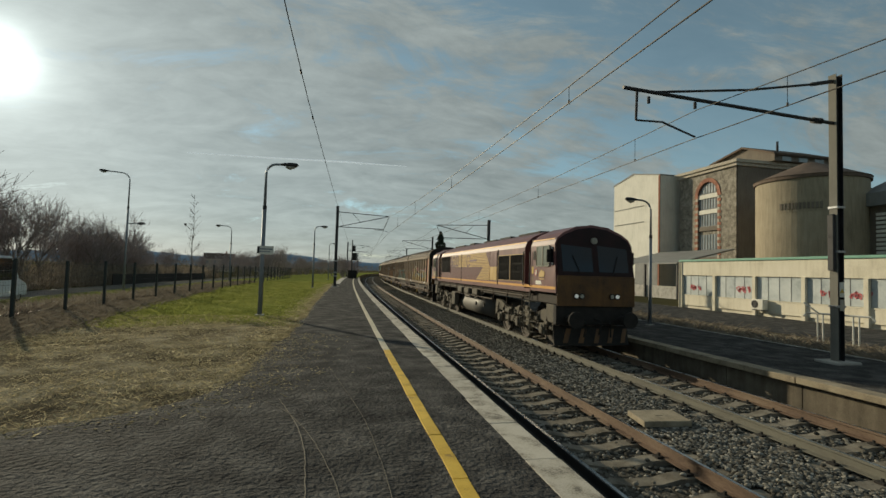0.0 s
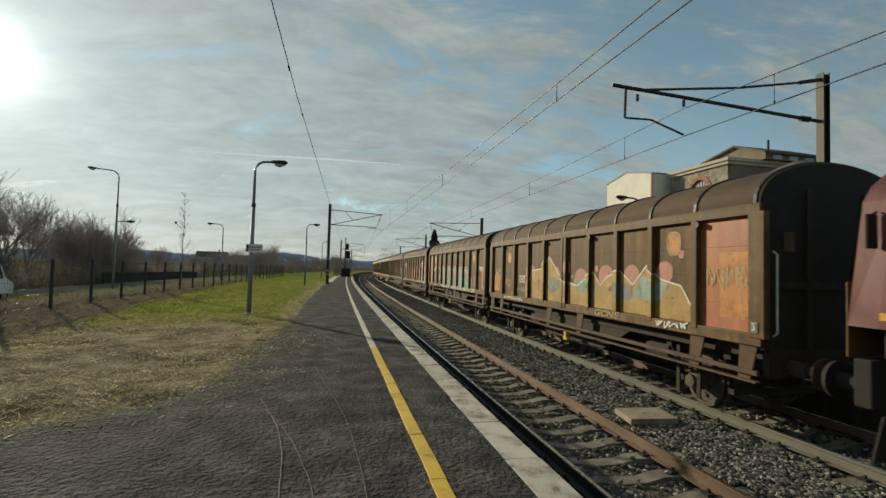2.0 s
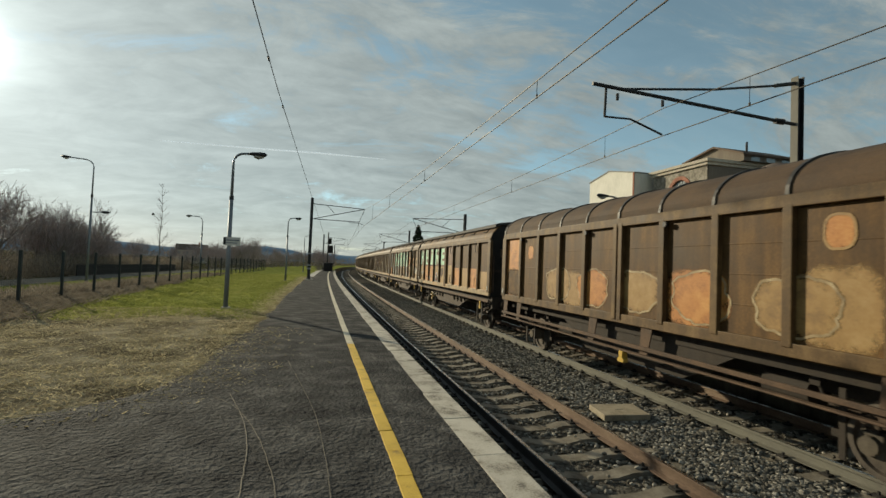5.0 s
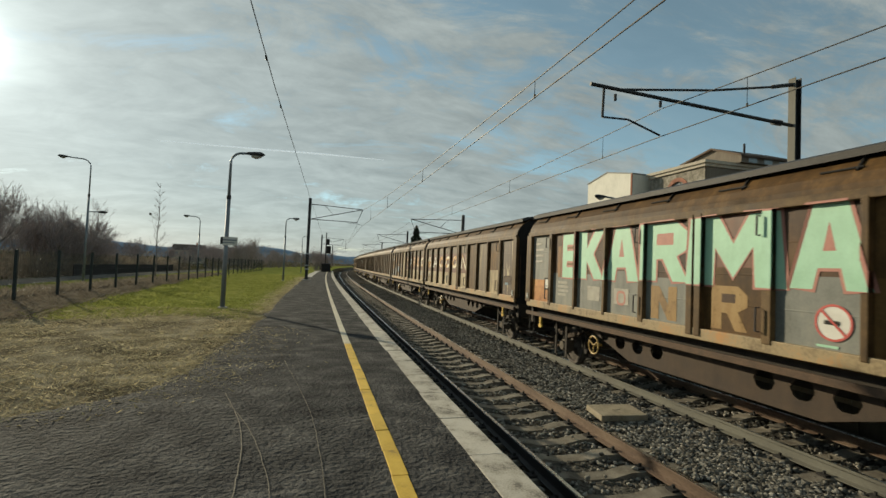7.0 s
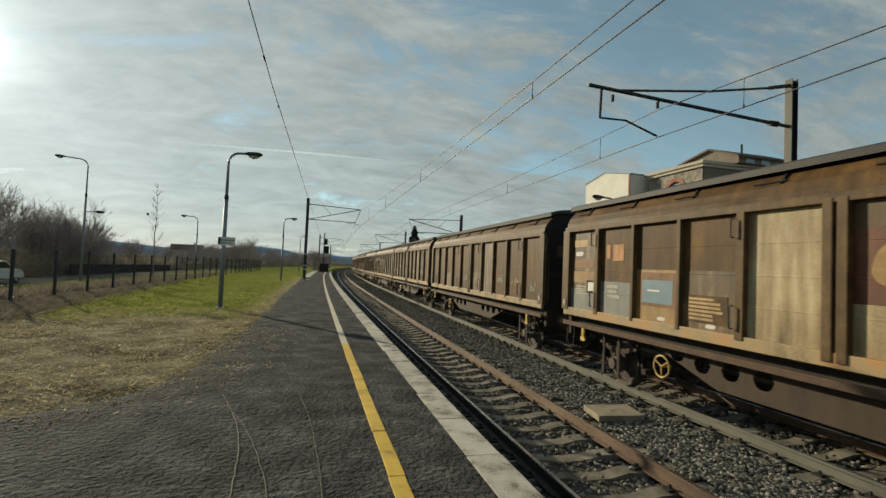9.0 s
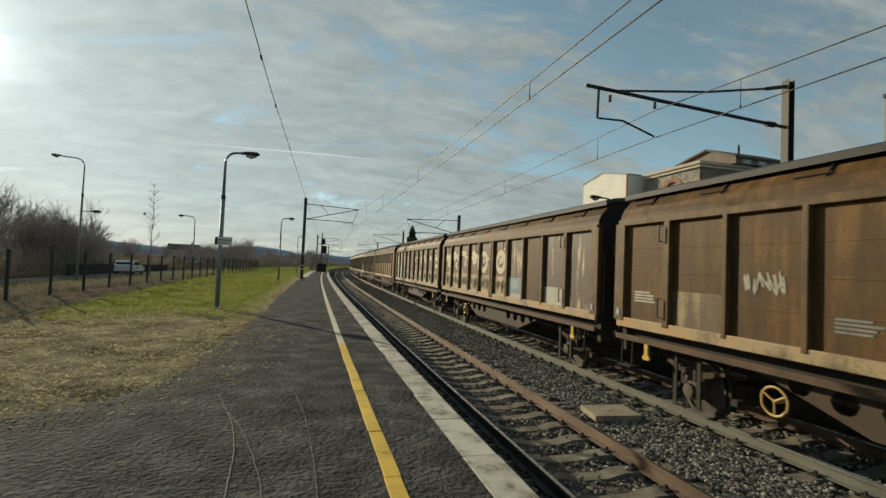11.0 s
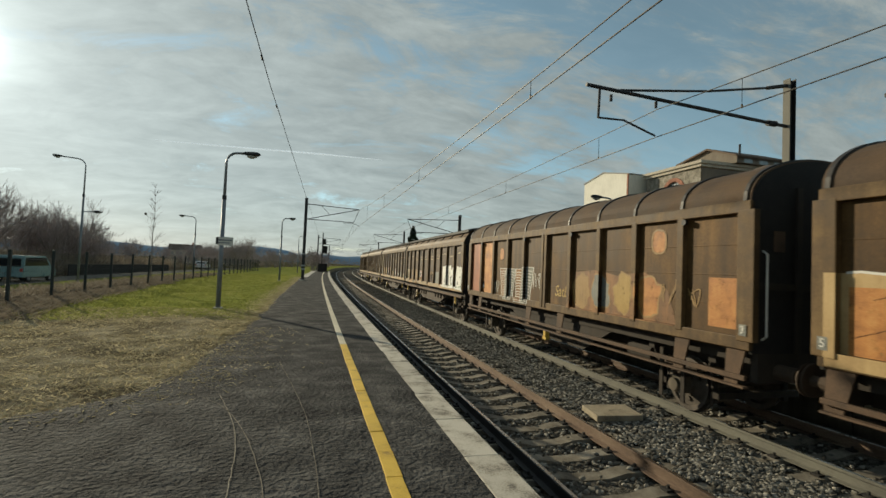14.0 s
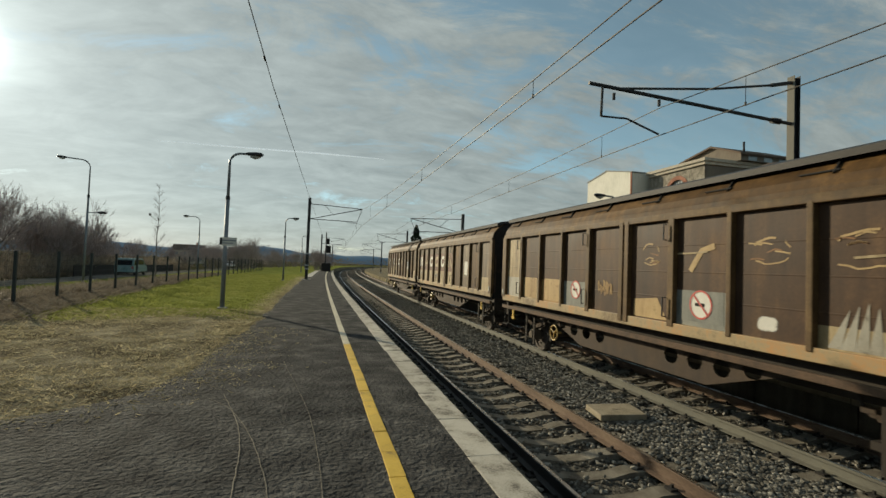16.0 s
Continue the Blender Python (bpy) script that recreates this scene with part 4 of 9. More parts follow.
def block_letter(w, kind, ch, left, right, z0, z1, mat, edge=None, layer=2, thin=False):
    """A fat sprayed letter between two places along the side, with its edge line and holes."""
    def at(o, g=1.0):
        return [(left + (right - left) * (0.5 + (u - 0.5) * g), z0 + (z1 - z0) * (0.5 + (v - 0.5) * g)) for u, v in o]
    outer, holes = GLYPH[ch]
    if edge:
        o = at(outer)
        paint(w, kind, [q for q in band(o + o[:2], 0.10)], edge, layer - 1, False)
    paint(w, kind, [at(outer)], mat, layer, thin)
    if holes:
        paint(w, kind, [at(h) for h in holes], edge or "brown_dark", layer + 1, False)
    if ch == "I":
        paint(w, kind, [at([(.28, .83), (.28, 1.04), (.72, 1.04), (.72, .83)])], mat, layer, thin)


def tag_text(w, text, left, right, z, h, mat, x=-1.3415, shear=0.25):
    """A legible quick tag, stretched between two places along the side."""
    ob = lettering(w, text, (left + right) / 2, z, h * 1.3, mat, x=x, bold=0.004, shear=shear)
    us = [v.co.x for v in ob.data.vertices]
    ob.data.transform(Matrix.Diagonal((abs(left - right) / max(max(us) - min(us), 0.01), 1, 0.3, 1)))
    ob.name = "graffiti"
    return ob


def base_wagon(kind):
    L = LEN[kind]
    w = thing("covered_wagon", "rusty brown covered goods wagon", "wagon")
    half = L / 2
    top = 3.30
    # core and ends
    bm = B()
    box(bm, -1.27, 1.27, 0.05, L - 0.05, 1.30, 3.42)
    part("body", bm, M["brown_dark"], w)
    if kind == "A":
        prof = [(-1.40, 3.42)] + [(-1.40 * math.cos(a), 3.46 + 0.70 * math.sin(a) ** 0.9) for a in [math.pi * k / 20 for k in range(1, 20)]] + [(1.40, 3.42)]
    else:
        prof = [(-1.38, 3.34), (-1.37, 3.50), (-1.31, 3.63), (-1.16, 3.80), (-0.97, 3.93), (0.97, 3.93), (1.16, 3.80), (1.31, 3.63), (1.37, 3.50), (1.38, 3.34)]
    bm = B()
    prism(bm, prof, "y", 0.02, L - 0.02)
    part("roof", bm, M["roof_brown"] if kind == "A" else M["brown"], w, smooth=False)
    for y0 in (0.0, L - 0.05):
        bm = B()
        prism(bm, [(-1.36, 1.30)] + [(u * 0.985, v * 0.995) for u, v in prof] + [(1.36, 1.30)], "y", y0, y0 + 0.05)
        ew = part("end_wall", bm, M["dark"], w)
        for s in (-0.55, 0.55):
            bm = B()
            box(bm, s - 0.05, s + 0.05, y0 - 0.04 if y0 == 0 else y0 + 0.05, y0 if y0 == 0 else y0 + 0.09, 1.3, 3.7)
            part("end_post", bm, M["under"], ew)
        bm = B()
        box(bm, -1.3, 1.3, y0 - 0.03 if y0 == 0 else y0 + 0.05, y0 if y0 == 0 else y0 + 0.08, 2.2, 2.3)
        part("end_beam", bm, M["under"], ew)
        if y0 == 0:
            bm = B()
            box(bm, -1.0, -0.8, -0.012, 0.0, 2.75, 3.05)
            part("warning_label", bm, M["rusty"], ew)
    if kind == "A":
        for k in range(11):
            y = 0.10 + (L - 0.2) * k / 10
            bm = B()
            for i in range(20):
                a, b = math.pi * i / 20, math.pi * (i + 1) / 20
                pa, pb = [(-1.42 * math.cos(q), 3.47 + 0.715 * math.sin(q) ** 0.9) for q in (a, b)]
                pc, pd = [(-1.38 * math.cos(q), 3.44 + 0.68 * math.sin(q) ** 0.9) for q in (a, b)]
                lo = [bm.verts.new((u, y - 0.03, v)) for u, v in (pa, pb, pd, pc)]
                hi = [bm.verts.new((u, y + 0.03, v)) for u, v in (pa, pb, pd, pc)]
                bm.faces.new(lo)
                bm.faces.new(hi[::-1])
                bm.faces.new((lo[0], hi[0], hi[1], lo[1]))
            part("roof_rib", bm, M["roof_black"], w)
    else:
        bm = B()
        prism(bm, [(-1.24, 3.84), (-1.25, 3.93), (-1.05, 4.00), (-0.5, 4.07), (0.5, 4.07), (1.05, 4.00), (1.25, 3.93), (1.24, 3.84), (1.0, 3.935), (-1.0, 3.935)], "y", -0.06, L + 0.06)
        part("roof_cap", bm, M["roof_black"], w, "black roof cap with overhanging lip")
        for k in range(8):
            y = 0.8 + k * (L - 1.6) / 7
            bm = B()
            tube(bm, [(-1.30, y, 3.66), (-1.14, y + 0.02, 3.85)], 0.018, 6)
            tube(bm, [(-1.27, y + 0.45, 3.70), (-1.27, y - 0.05, 3.70)], 0.014, 6)
            part("roof_bracket", bm, M["dark"], w)
    for s in (-1, 1):
        bm = B()
        box(bm, min(s * 1.32, s * 1.42), max(s * 1.32, s * 1.42), 0.0, L, 3.30, 3.47 if kind == "A" else 3.42, 0.012)
        part("cornice", bm, M["rib"], w)
        bm = B()
        box(bm, min(s * 1.32, s * 1.41), max(s * 1.32, s * 1.41), 0.0, L, 1.34, 1.52, 0.01)
        part("sill", bm, M["sill_paint"] if kind == "B" else M["rib"], w, "pale grimy sill under the sliding doors")
    # ribs of the sliding doors, on both sides
    ys = post_lines(kind)
    for s in (-1, 1):
        for k, y in enumerate(ys):
            wd = post_half(kind, k)
            bm = B()
            if k == 5:
                box(bm, min(s * 1.32, s * 1.43), max(s * 1.32, s * 1.43), y - 0.15, y - 0.025, 1.40, 3.36, 0.012)
                box(bm, min(s * 1.32, s * 1.43), max(s * 1.32, s * 1.43), y + 0.025, y + 0.15, 1.40, 3.36, 0.012)
            else:
                box(bm, min(s * 1.32, s * 1.425), max(s * 1.32, s * 1.425), y - wd, y + wd, 1.46, 3.34, 0.012)
            part("door_post", bm, M["rib"], w)
    for k in (1, 4, 6, 9):
        y = ys[k]
        bm = B()
        for z0 in ((1.62, 1.95), (2.95, 3.22)) if kind == "B" else ():
            tube(bm, [(-1.43, y + 0.10, z0[0]), (-1.49, y + 0.10, z0[0]), (-1.49, y + 0.10, z0[1]), (-1.43, y + 0.10, z0[1])], 0.014, 6)
            part("door_handle", bm, M["dark_steel"], w)
            bm = B()
        if kind == "A":
            bmesh.ops.create_cone(bm, cap_ends=True, segments=14, radius1=0.05, radius2=0.05, depth=0.04, matrix=pose(-1.43, y - 0.10, 3.24, 0, 90, 0))
            part("lifting_eye", bm, M["dark_steel"], w)
        else:
            bm.free()
    # far side plain sheeting
    bm = B()
    box(bm, 1.30, 1.34, 0.1, L - 0.1, 1.45, 3.36)
    part("side_wall", bm, M["brown"], w)
    # underframe
    bm = B()
    box(bm, -1.15, 1.15, 0.05, L - 0.05, 1.12, 1.30)
    for y in (0.0, L - 0.12):
        box(bm, -1.25, 1.25, y, y + 0.12, 0.88, 1.30)
    for s in (-0.6, 0.6):
        box(bm, s - 0.06, s + 0.06, 0.1, L - 0.1, 0.85, 1.12)
    part("underframe", bm, M["under"], w)
    if kind == "A":
        for s in (-1, 1):
            bm = B()
            box(bm, s * 1.40 - 0.03, s * 1.40 + 0.03, 0.05, L - 0.05, 0.91, 0.98, 0.008)
            box(bm, s * 1.40 - 0.05, s * 1.40 + 0.05, 0.05, L - 0.05, 0.80, 0.83, 0.006)
            part("running_rail", bm, M["rusty"], w)
            for y in (0.25, 1.3, half - 0.9, half + 0.9, L - 1.3, L - 0.25):
                bm = B()
                prism(bm, [(y - 0.16, 1.34), (y + 0.16, 1.34), (y + 0.08 + 0.12, 0.82), (y - 0.02, 0.82)], "x", s * 1.36 - 0.012, s * 1.36 + 0.012)
                part("bracket", bm, M["rusty"], w)
        bm = B()
        prism(bm, [(3.6, 1.12), (L - 3.6, 1.12), (L - 4.7, 0.55), (4.7, 0.55)], "x", -1.12, -1.08)
        prism(bm, [(3.6, 1.12), (L - 3.6, 1.12), (L - 4.7, 0.55), (4.7, 0.55)], "x", 1.08, 1.12)
        part("girder", bm, M["under"], w, "deep trapezoid underframe girder")
        for y in (3.0, half, L - 3.3):
            bm = B()
            bmesh.ops.create_cone(bm, cap_ends=True, segments=16, radius1=0.22, radius2=0.22, depth=0.7, matrix=pose(-0.7, y, 0.82, 90, 0, 0))
            part("brake_cylinder", bm, M["under"], w)
        axles, r = (1.75, L - 1.75), 0.46
    else:
        for s in (-1, 1):
            bm = B()
            box(bm, s * 1.38 - 0.04, s * 1.38 + 0.04, 0.0, L, 1.10, 1.20, 0.01)
            part("running_rail", bm, M["rusty"], w)
            # fish-bellied girder with a row of holes near its ends
            bm = B()
            outline = [(2.6, 1.12), (3.2, 0.98), (4.4, 0.60), (L - 4.4, 0.60), (L - 3.2, 0.98), (L - 2.6, 1.12)]
            hole_y = [3.55, 4.1, 4.65, 5.2, L - 5.2, L - 4.65, L - 4.1, L - 3.55]
            cols = sorted({2.6, L - 2.6, 3.2, 4.4, L - 3.2, L - 4.4} | {h + q for h in hole_y for q in (-0.17, -0.12, -0.05, 0.05, 0.12, 0.17)})

            def low(y):
                for (a, za), (b, zb) in zip(outline, outline[1:]):
                    if a <= y <= b:
                        return za + (zb - za) * (y - a) / (b - a)
                return 1.12
            for a, b in zip(cols, cols[1:]):
                mid = (a + b) / 2
                hy = [h for h in hole_y if abs(h - mid) < 0.17]

                def half_open(y):
                    return math.sqrt(max(0.17 ** 2 - (y - hy[0]) ** 2, 0)) * 0.85
                if hy:
                    zc = max(0.93, low(hy[0]) + 0.15)
                    quads = [((a, low(a)), (b, low(b)), (b, max(low(b), zc - half_open(b))), (a, max(low(a), zc - half_open(a)))), ((a, min(1.12, zc + half_open(a))), (b, min(1.12, zc + half_open(b))), (b, 1.12), (a, 1.12))]
                else:
                    quads = [((a, low(a)), (b, low(b)), (b, 1.12), (a, 1.12))]
                for q in quads:
                    if abs(q[0][1] - q[3][1]) + abs(q[1][1] - q[2][1]) > 0.004:
                        prism(bm, q, "x", s * 1.18 - 0.012, s * 1.18 + 0.012)
            bmesh.ops.remove_doubles(bm, verts=bm.verts, dist=0.0005)
            part("girder", bm, M["under_brown"], w, "fish-bellied girder with round holes")
            bm = B()
            n = 24
            c = (s * 1.30, L - 3.3, 0.74)
            tube(bm, [(c[0], c[1] + 0.19 * math.cos(k * math.tau / n), c[2] + 0.19 * math.sin(k * math.tau / n)) for k in range(n + 1)], 0.018, 6, False)
            for k in range(3):
                a = k * math.tau / 3 + 0.5
                tube(bm, [c, (c[0], c[1] + 0.19 * math.cos(a), c[2] + 0.19 * math.sin(a))], 0.014, 6)
            tube(bm, [c, (s * 1.1, c[1], c[2])], 0.03, 8)
            part("brake_wheel", bm, M["gold"], w, "yellow spoked hand brake wheel")
        axles, r = (1.62, L - 1.62), 0.46
        for y, q in ((0.45, -1), (L - 0.45, -1)):
            bm = B()
            tube(bm, [(-1.35, y, 1.1), (-1.36, y, 0.62)], 0.018, 6)
            tube(bm, [(-1.35, y + 0.3, 1.1), (-1.36, y + 0.3, 0.62)], 0.018, 6)
            box(bm, -1.44, -1.24, y - 0.03, y + 0.33, 0.60, 0.625)
            part("footstep", bm, M["dark"], w)
        for y in (0.9, L - 0.9):
            bm = B()
            prism(bm, [(y - 0.05, 1.1), (y + 0.05, 1.1), (y + 0.04, 0.93), (y + 0.10, 0.86), (y + 0.07, 0.82), (y - 0.07, 0.82), (y - 0.10, 0.86), (y - 0.04, 0.93)], "x", -1.42, -1.38)
            part("lashing_hook", bm, M["yellow_mark"], w)
        bm = B()
        tube(bm, [(-1.28, -0.06, 1.5), (-1.28, -0.10, 1.55), (-1.28, -0.10, 2.75), (-1.28, -0.06, 2.8)], 0.016, 6)
        part("grab_rail", bm, M["rusty"], w)
    if kind == "A":
        bm = B()
        tube(bm, [(-1.22, -0.03, 1.5), (-1.22, -0.10, 1.55), (-1.22, -0.10, 2.7), (-1.22, -0.03, 2.75)], 0.016, 6)
        part("grab_rail", bm, M["white_paint"], w)
        y = half - 0.25
        bm = B()
        prism(bm, [(y - 0.06, 0.8), (y + 0.06, 0.8), (y + 0.05, 0.68), (y + 0.11, 0.62), (y + 0.07, 0.58), (y - 0.07, 0.58), (y - 0.11, 0.62), (y - 0.05, 0.68)], "x", -1.46, -1.3416)
        part("lashing_hook", bm, M["yellow_mark"], w)
    for y in axles:
        suspension(w, y, r, 0.98)
        wheelset(w, y, r)
        for q in (-1, 1):
            bm = B()
            for s in (-0.75, 0.75):
                box(bm, s - 0.05, s + 0.05, y + q * (r + 0.05) - 0.03, y + q * (r + 0.05) + 0.04, 0.25, 0.65, 0.01)
            box(bm, -0.85, 0.85, y + q * (r + 0.14) - 0.09, y + q * (r + 0.14) + 0.03, 0.36, 0.46)
            part("brake_beam", bm, M["under"], w)
    buffers(w, 0.0, -1)
    buffers(w, L, 1)
    return w


def dress(w, kind, spec):
    """Hang the door panels: one entry a panel, front to rear: (upper, split height, lower) or one colour."""
    for k, (a, b) in enumerate(panel_edges(kind)):
        s = spec[k]
        if isinstance(s, str):
            s = (s,)
        if kind == "A" and len(s) == 3:
            # sprayed over the lower half of the brown panel
            h, wd = s[1] + 0.08 - 1.46, b - a - 0.02
            part("graffiti", flat([(-wd / 2, 0), (wd / 2, 0), (wd / 2, h), (-wd / 2, h)]), sprayed(s[2]), w, m=on_side((a + b) / 2, 1.46, -1.3382))
            s = (s[0],)
        cols, zs = list(s[::2])[::-1], [1.50] + list(s[1::2])[::-1] + [3.31]
        for n, (z0, z1, c) in enumerate(zip(zs, zs[1:], cols)):
            x = -1.335 + 0.003 * (n % 2)
            o = [(-1.27, z0), (x, z0)]
            for zz in (1.95, 2.4, 2.85):
                if z0 + 0.05 < zz < z1 - 0.05:
                    o += [(x, zz - 0.012), (x - 0.003, zz - 0.006), (x - 0.003, zz + 0.006), (x, zz + 0.012)]
            bm = B()
            prism(bm, o + [(x, z1), (-1.27, z1)], "y", a - 0.01, b + 0.01)
            part("door_panel", bm, M[c], w)


TRAIN = []
P = 13.6
NUDGE = {1: -0.25, 4: 0.34, 7: -0.24, 10: -0.2, 11: -0.25, 12: 0.14, 14: -0.12, 15: -0.55, 16: -0.3, 17: -0.3}   # play in the couplings
b, o, c, m_, d_ = "brown", "orange", "cream", "maroon_band", "brown_dark"
SPECS = [
    ("A", "rust-brown covered wagon with a golden mural under pink dots", ["rust_red", b, b, b, b, b, b, b, b, b]),
    ("A", "rust-brown covered wagon with a teal mural along its lower half", [b, b, b, b, b, b, b, b, m_, "rust_red"]),
    ("A", "rust-brown covered wagon with faded orange painted letters", [("rust_red", 2.6, o, 1.97, "palegrey"), b, b, b, b, b, b, b, b, "rust_red"]),
    ("A", "rust-brown covered wagon with arched roof and orange patches", [(b, 2.1, "palegrey"), (b, 2.5, "ochre"), b, (b, 2.4, o), b, b, (b, 2.3, "ochre"), b, b, (o, 2.3, b)]),
    ("B", "brown covered wagon with mint-green painted letters", [(b, 2.2, "ochre"), (b, 2.3, o), (b, 2.3, "ochre"), (b, 2.3, o), (m_, 2.4, "ochre"), (m_, 2.45, "ochre"), (d_, 2.35, "slate"), (d_, 2.35, o), (d_, 2.4, o), (d_, 2.4, "ochre")]),
    ("B", "brown covered wagon with mint-green graffiti over faded lettering", [(b, 2.1, "ochre"), (b, 2.3, "ochre"), (b, 2.4, b), (d_, 2.4, "slate"), (m_, 2.5, "brown"), (d_, 2.3, "slate"), (d_, 2.4, "slate"), (d_, 2.3, "slate"), (d_, 2.3, "slate"), ("slate", 2.1, o)]),
    ("B", "dusty brown covered wagon with pale painted letters", ["run_down", (b, 2.3, c), "dusty", b] + [("dusty", 2.98, m_, 2.11, c)] * 6),
    ("B", "dusty brown and cream covered wagon with orange and white letters", [("dusty", 2.98, m_, 2.11, c)] * 5 + ["cream", (b, 2.45, "dusty"), (b, 2.45, "ochre"), (b, 2.18, "slate"), ("dusty", 1.98, "slate")]),
    ("B", "dusty brown covered wagon with small pale tags", [b, b, b, "dusty", (b, 2.2, "dusty"), b, b, (b, 2.1, "dusty"), b, b]),
    ("B", "brown covered wagon with faint tags and one open bolt", [b, b, "dusty", b, b, "run_down", b, b, (b, 2.1, "dusty"), b]),
    ("B", "brown covered wagon with peeling cream paint", ["run_down", ("run_down", 1.95, "palegrey"), b, ("run_down", 2.1, "palegrey")] + [("dusty", 3.05, "peeled", 2.12, c)] * 6),
    ("B", "brown covered wagon with peeling paint and grey lower panels", [("dusty", 3.05, "peeled", 2.12, c)] * 5 + ["brown", ("run_down", 2.1, "palegrey"), ("cream", 2.3, "slate"), ("cream", 2.3, "palegrey"), (o, 2.9, "tan", 2.3, "palegrey")]),
    ("A", "brown covered wagon with red end panel and tan lower half", ["rust_red"] + [b] * 9),
    ("A", "brown covered wagon with orange panels and white drawn graffiti", [b, b, b, b, b, b, b, b, o, "rust_red"]),
    ("B", "dark brown covered wagon with a white paint splash", [d_, d_, d_, (d_, 2.1, "slate"), d_, d_, (d_, 2.1, "slate"), (d_, 2.15, "dusty"), (d_, 2.15, "dusty"), (d_, 2.15, "cream")]),
    ("B", "dark brown covered wagon with round warning signs", [(d_, 1.8, c), (d_, 1.8, c), d_, (d_, 2.1, "slate"), d_, d_, (d_, 2.1, "slate"), (d_, 2.1, "ochre"), (d_, 2.1, c), (c, 2.1, "palegrey")]),
    ("B", "brown covered wagon with pale letters and white labels", [("dusty", 2.0, c), b, "dusty", b] + [("dusty", 2.98, m_, 2.11, c)] * 6),
    ("B", "brown covered wagon at the train's tail", [(b, 2.0, c), b, (b, 2.2, c), b, b, b, (m_, 2.2, c), (m_, 2.2, c), (m_, 2.2, c), b]),
]


def decorate(w, i, kind):
    mid = [(a + q) / 2 for a, q in panel_edges(kind)]
    rng = random.Random(i * 17 + 3)
    # small data plates and faint writing that every wagon has
    for t, y in (("3", 0.09), ("5", panel_edges(kind)[-1][1] + 0.12)) if kind == "A" else (("6", 0.10), ("4", panel_edges(kind)[-1][1] + 0.12)):
        part("number_plate", flat([(-0.06, -0.08), (0.06, -0.08), (0.06, 0.08), (-0.06, 0.08)]), M["slate"], w, m=on_side(y, 1.62, -1.436))
        lettering(w, t, y, 1.62, 0.15, "white_paint", x=-1.440)
    if kind == "B" and i not in (5, 8, 14, 15):
        bars(w, mid[9], 1.95, 0.6, 0.22, 4, "palegrey", seed=i)
        bars(w, mid[6], 1.85, 0.6, 0.2, 4, "slate", seed=i + 5)
    if kind == "A" and i != 2:
        splash(w, mid[1], 2.95, 0.36, 0.42, "orange", 3 + i, outline="ochre", amp=0.05)
        splash(w, mid[7 if i == 13 else 8], 2.85, 0.34, 0.40, "orange", 9 + i, amp=0.05)
    if i == 0:
        top = [(8.82, 1.82), (8.54, 2.38), (7.78, 2.44), (7.28, 2.80), (6.65, 2.30), (6.25, 2.10), (5.6, 2.01), (4.8, 2.37), (4.48, 2.05), (4.24, 2.25), (3.7, 2.42), (3.2, 2.12), (2.75, 2.52), (2.3, 2.25), (1.75, 2.15), (1.45, 1.75)]
        for k, (y, z, ry, rz) in enumerate(((8.55, 2.35, 0.26, 0.22), (6.78, 2.34, 0.17, 0.19), (6.10, 2.50, 0.16, 0.17), (5.86, 2.26, 0.06, 0.05), (5.38, 2.22, 0.36, 0.26), (4.66, 2.47, 0.08, 0.08), (4.25, 2.30, 0.30, 0.26), (3.25, 2.30, 0.28, 0.26), (2.2, 2.42, 0.24, 0.2), (1.75, 2.75, 0.08, 0.08))):
            paint(w, kind, [blob(y, z, ry, rz, 40 + k, 0.06)], "pink", 0)
        paint(w, kind, [[(1.45, 1.54), (8.84, 1.54)] + top], "mural_gold", 1)
        for k, y in enumerate((7.9, 7.0, 5.3, 4.5, 3.6, 2.6)):
            paint(w, kind, [blob(y, 1.95 + 0.05 * (k % 3), 0.45, 0.20, 140 + k, 0.5)], ("ochre", "slate", "mural_teal")[k % 3], 2)
        paint(w, kind, band([(y, z + 0.02) for y, z in top], 0.035), "white_paint", 3)
        for k, y in enumerate((7.3, 5.25, 4.9, 3.0)):
            paint(w, kind, band([(y + 0.25, 1.85), (y, 2.1), (y - 0.15, 1.9), (y - 0.4, 2.15)], 0.05), "teal", 3)
        paint(w, kind, [[(11.5, 1.62), (12.15, 1.62), (12.15, 2.22), (11.5, 2.22)]], "orange", 1)
        paint(w, kind, [[(0.25, 1.7), (0.85, 1.7), (0.85, 2.75), (0.25, 2.75)]], "orange", 1)
        scrawl(w, 0.62, 2.35, 0.9, 0.45, "tan", 7, strokes=5)
        scrawl(w, 11.6, 2.3, 0.7, 0.4, "tan", 71, strokes=4)
        scrawl(w, 10.6, 1.95, 0.8, 0.5, "mural_gold", 72, strokes=5)
        tag_text(w, "DERS", 9.65, 9.1, 2.1, 0.26, "white_paint")
        scrawl(w, 9.4, 1.75, 0.8, 0.2, "teal", 73, strokes=5)
        tag_text(w, "GCNE", 4.62, 3.6, 1.44, 0.15, "tan", x=-1.4245)
        scrawl(w, 9.9, 1.43, 1.8, 0.13, "white_paint", 6, x=-1.4225, lw=0.02, strokes=9)
        scrawl(w, 1.9, 1.45, 0.9, 0.16, "white_paint", 61, x=-1.4225, lw=0.03, strokes=4)
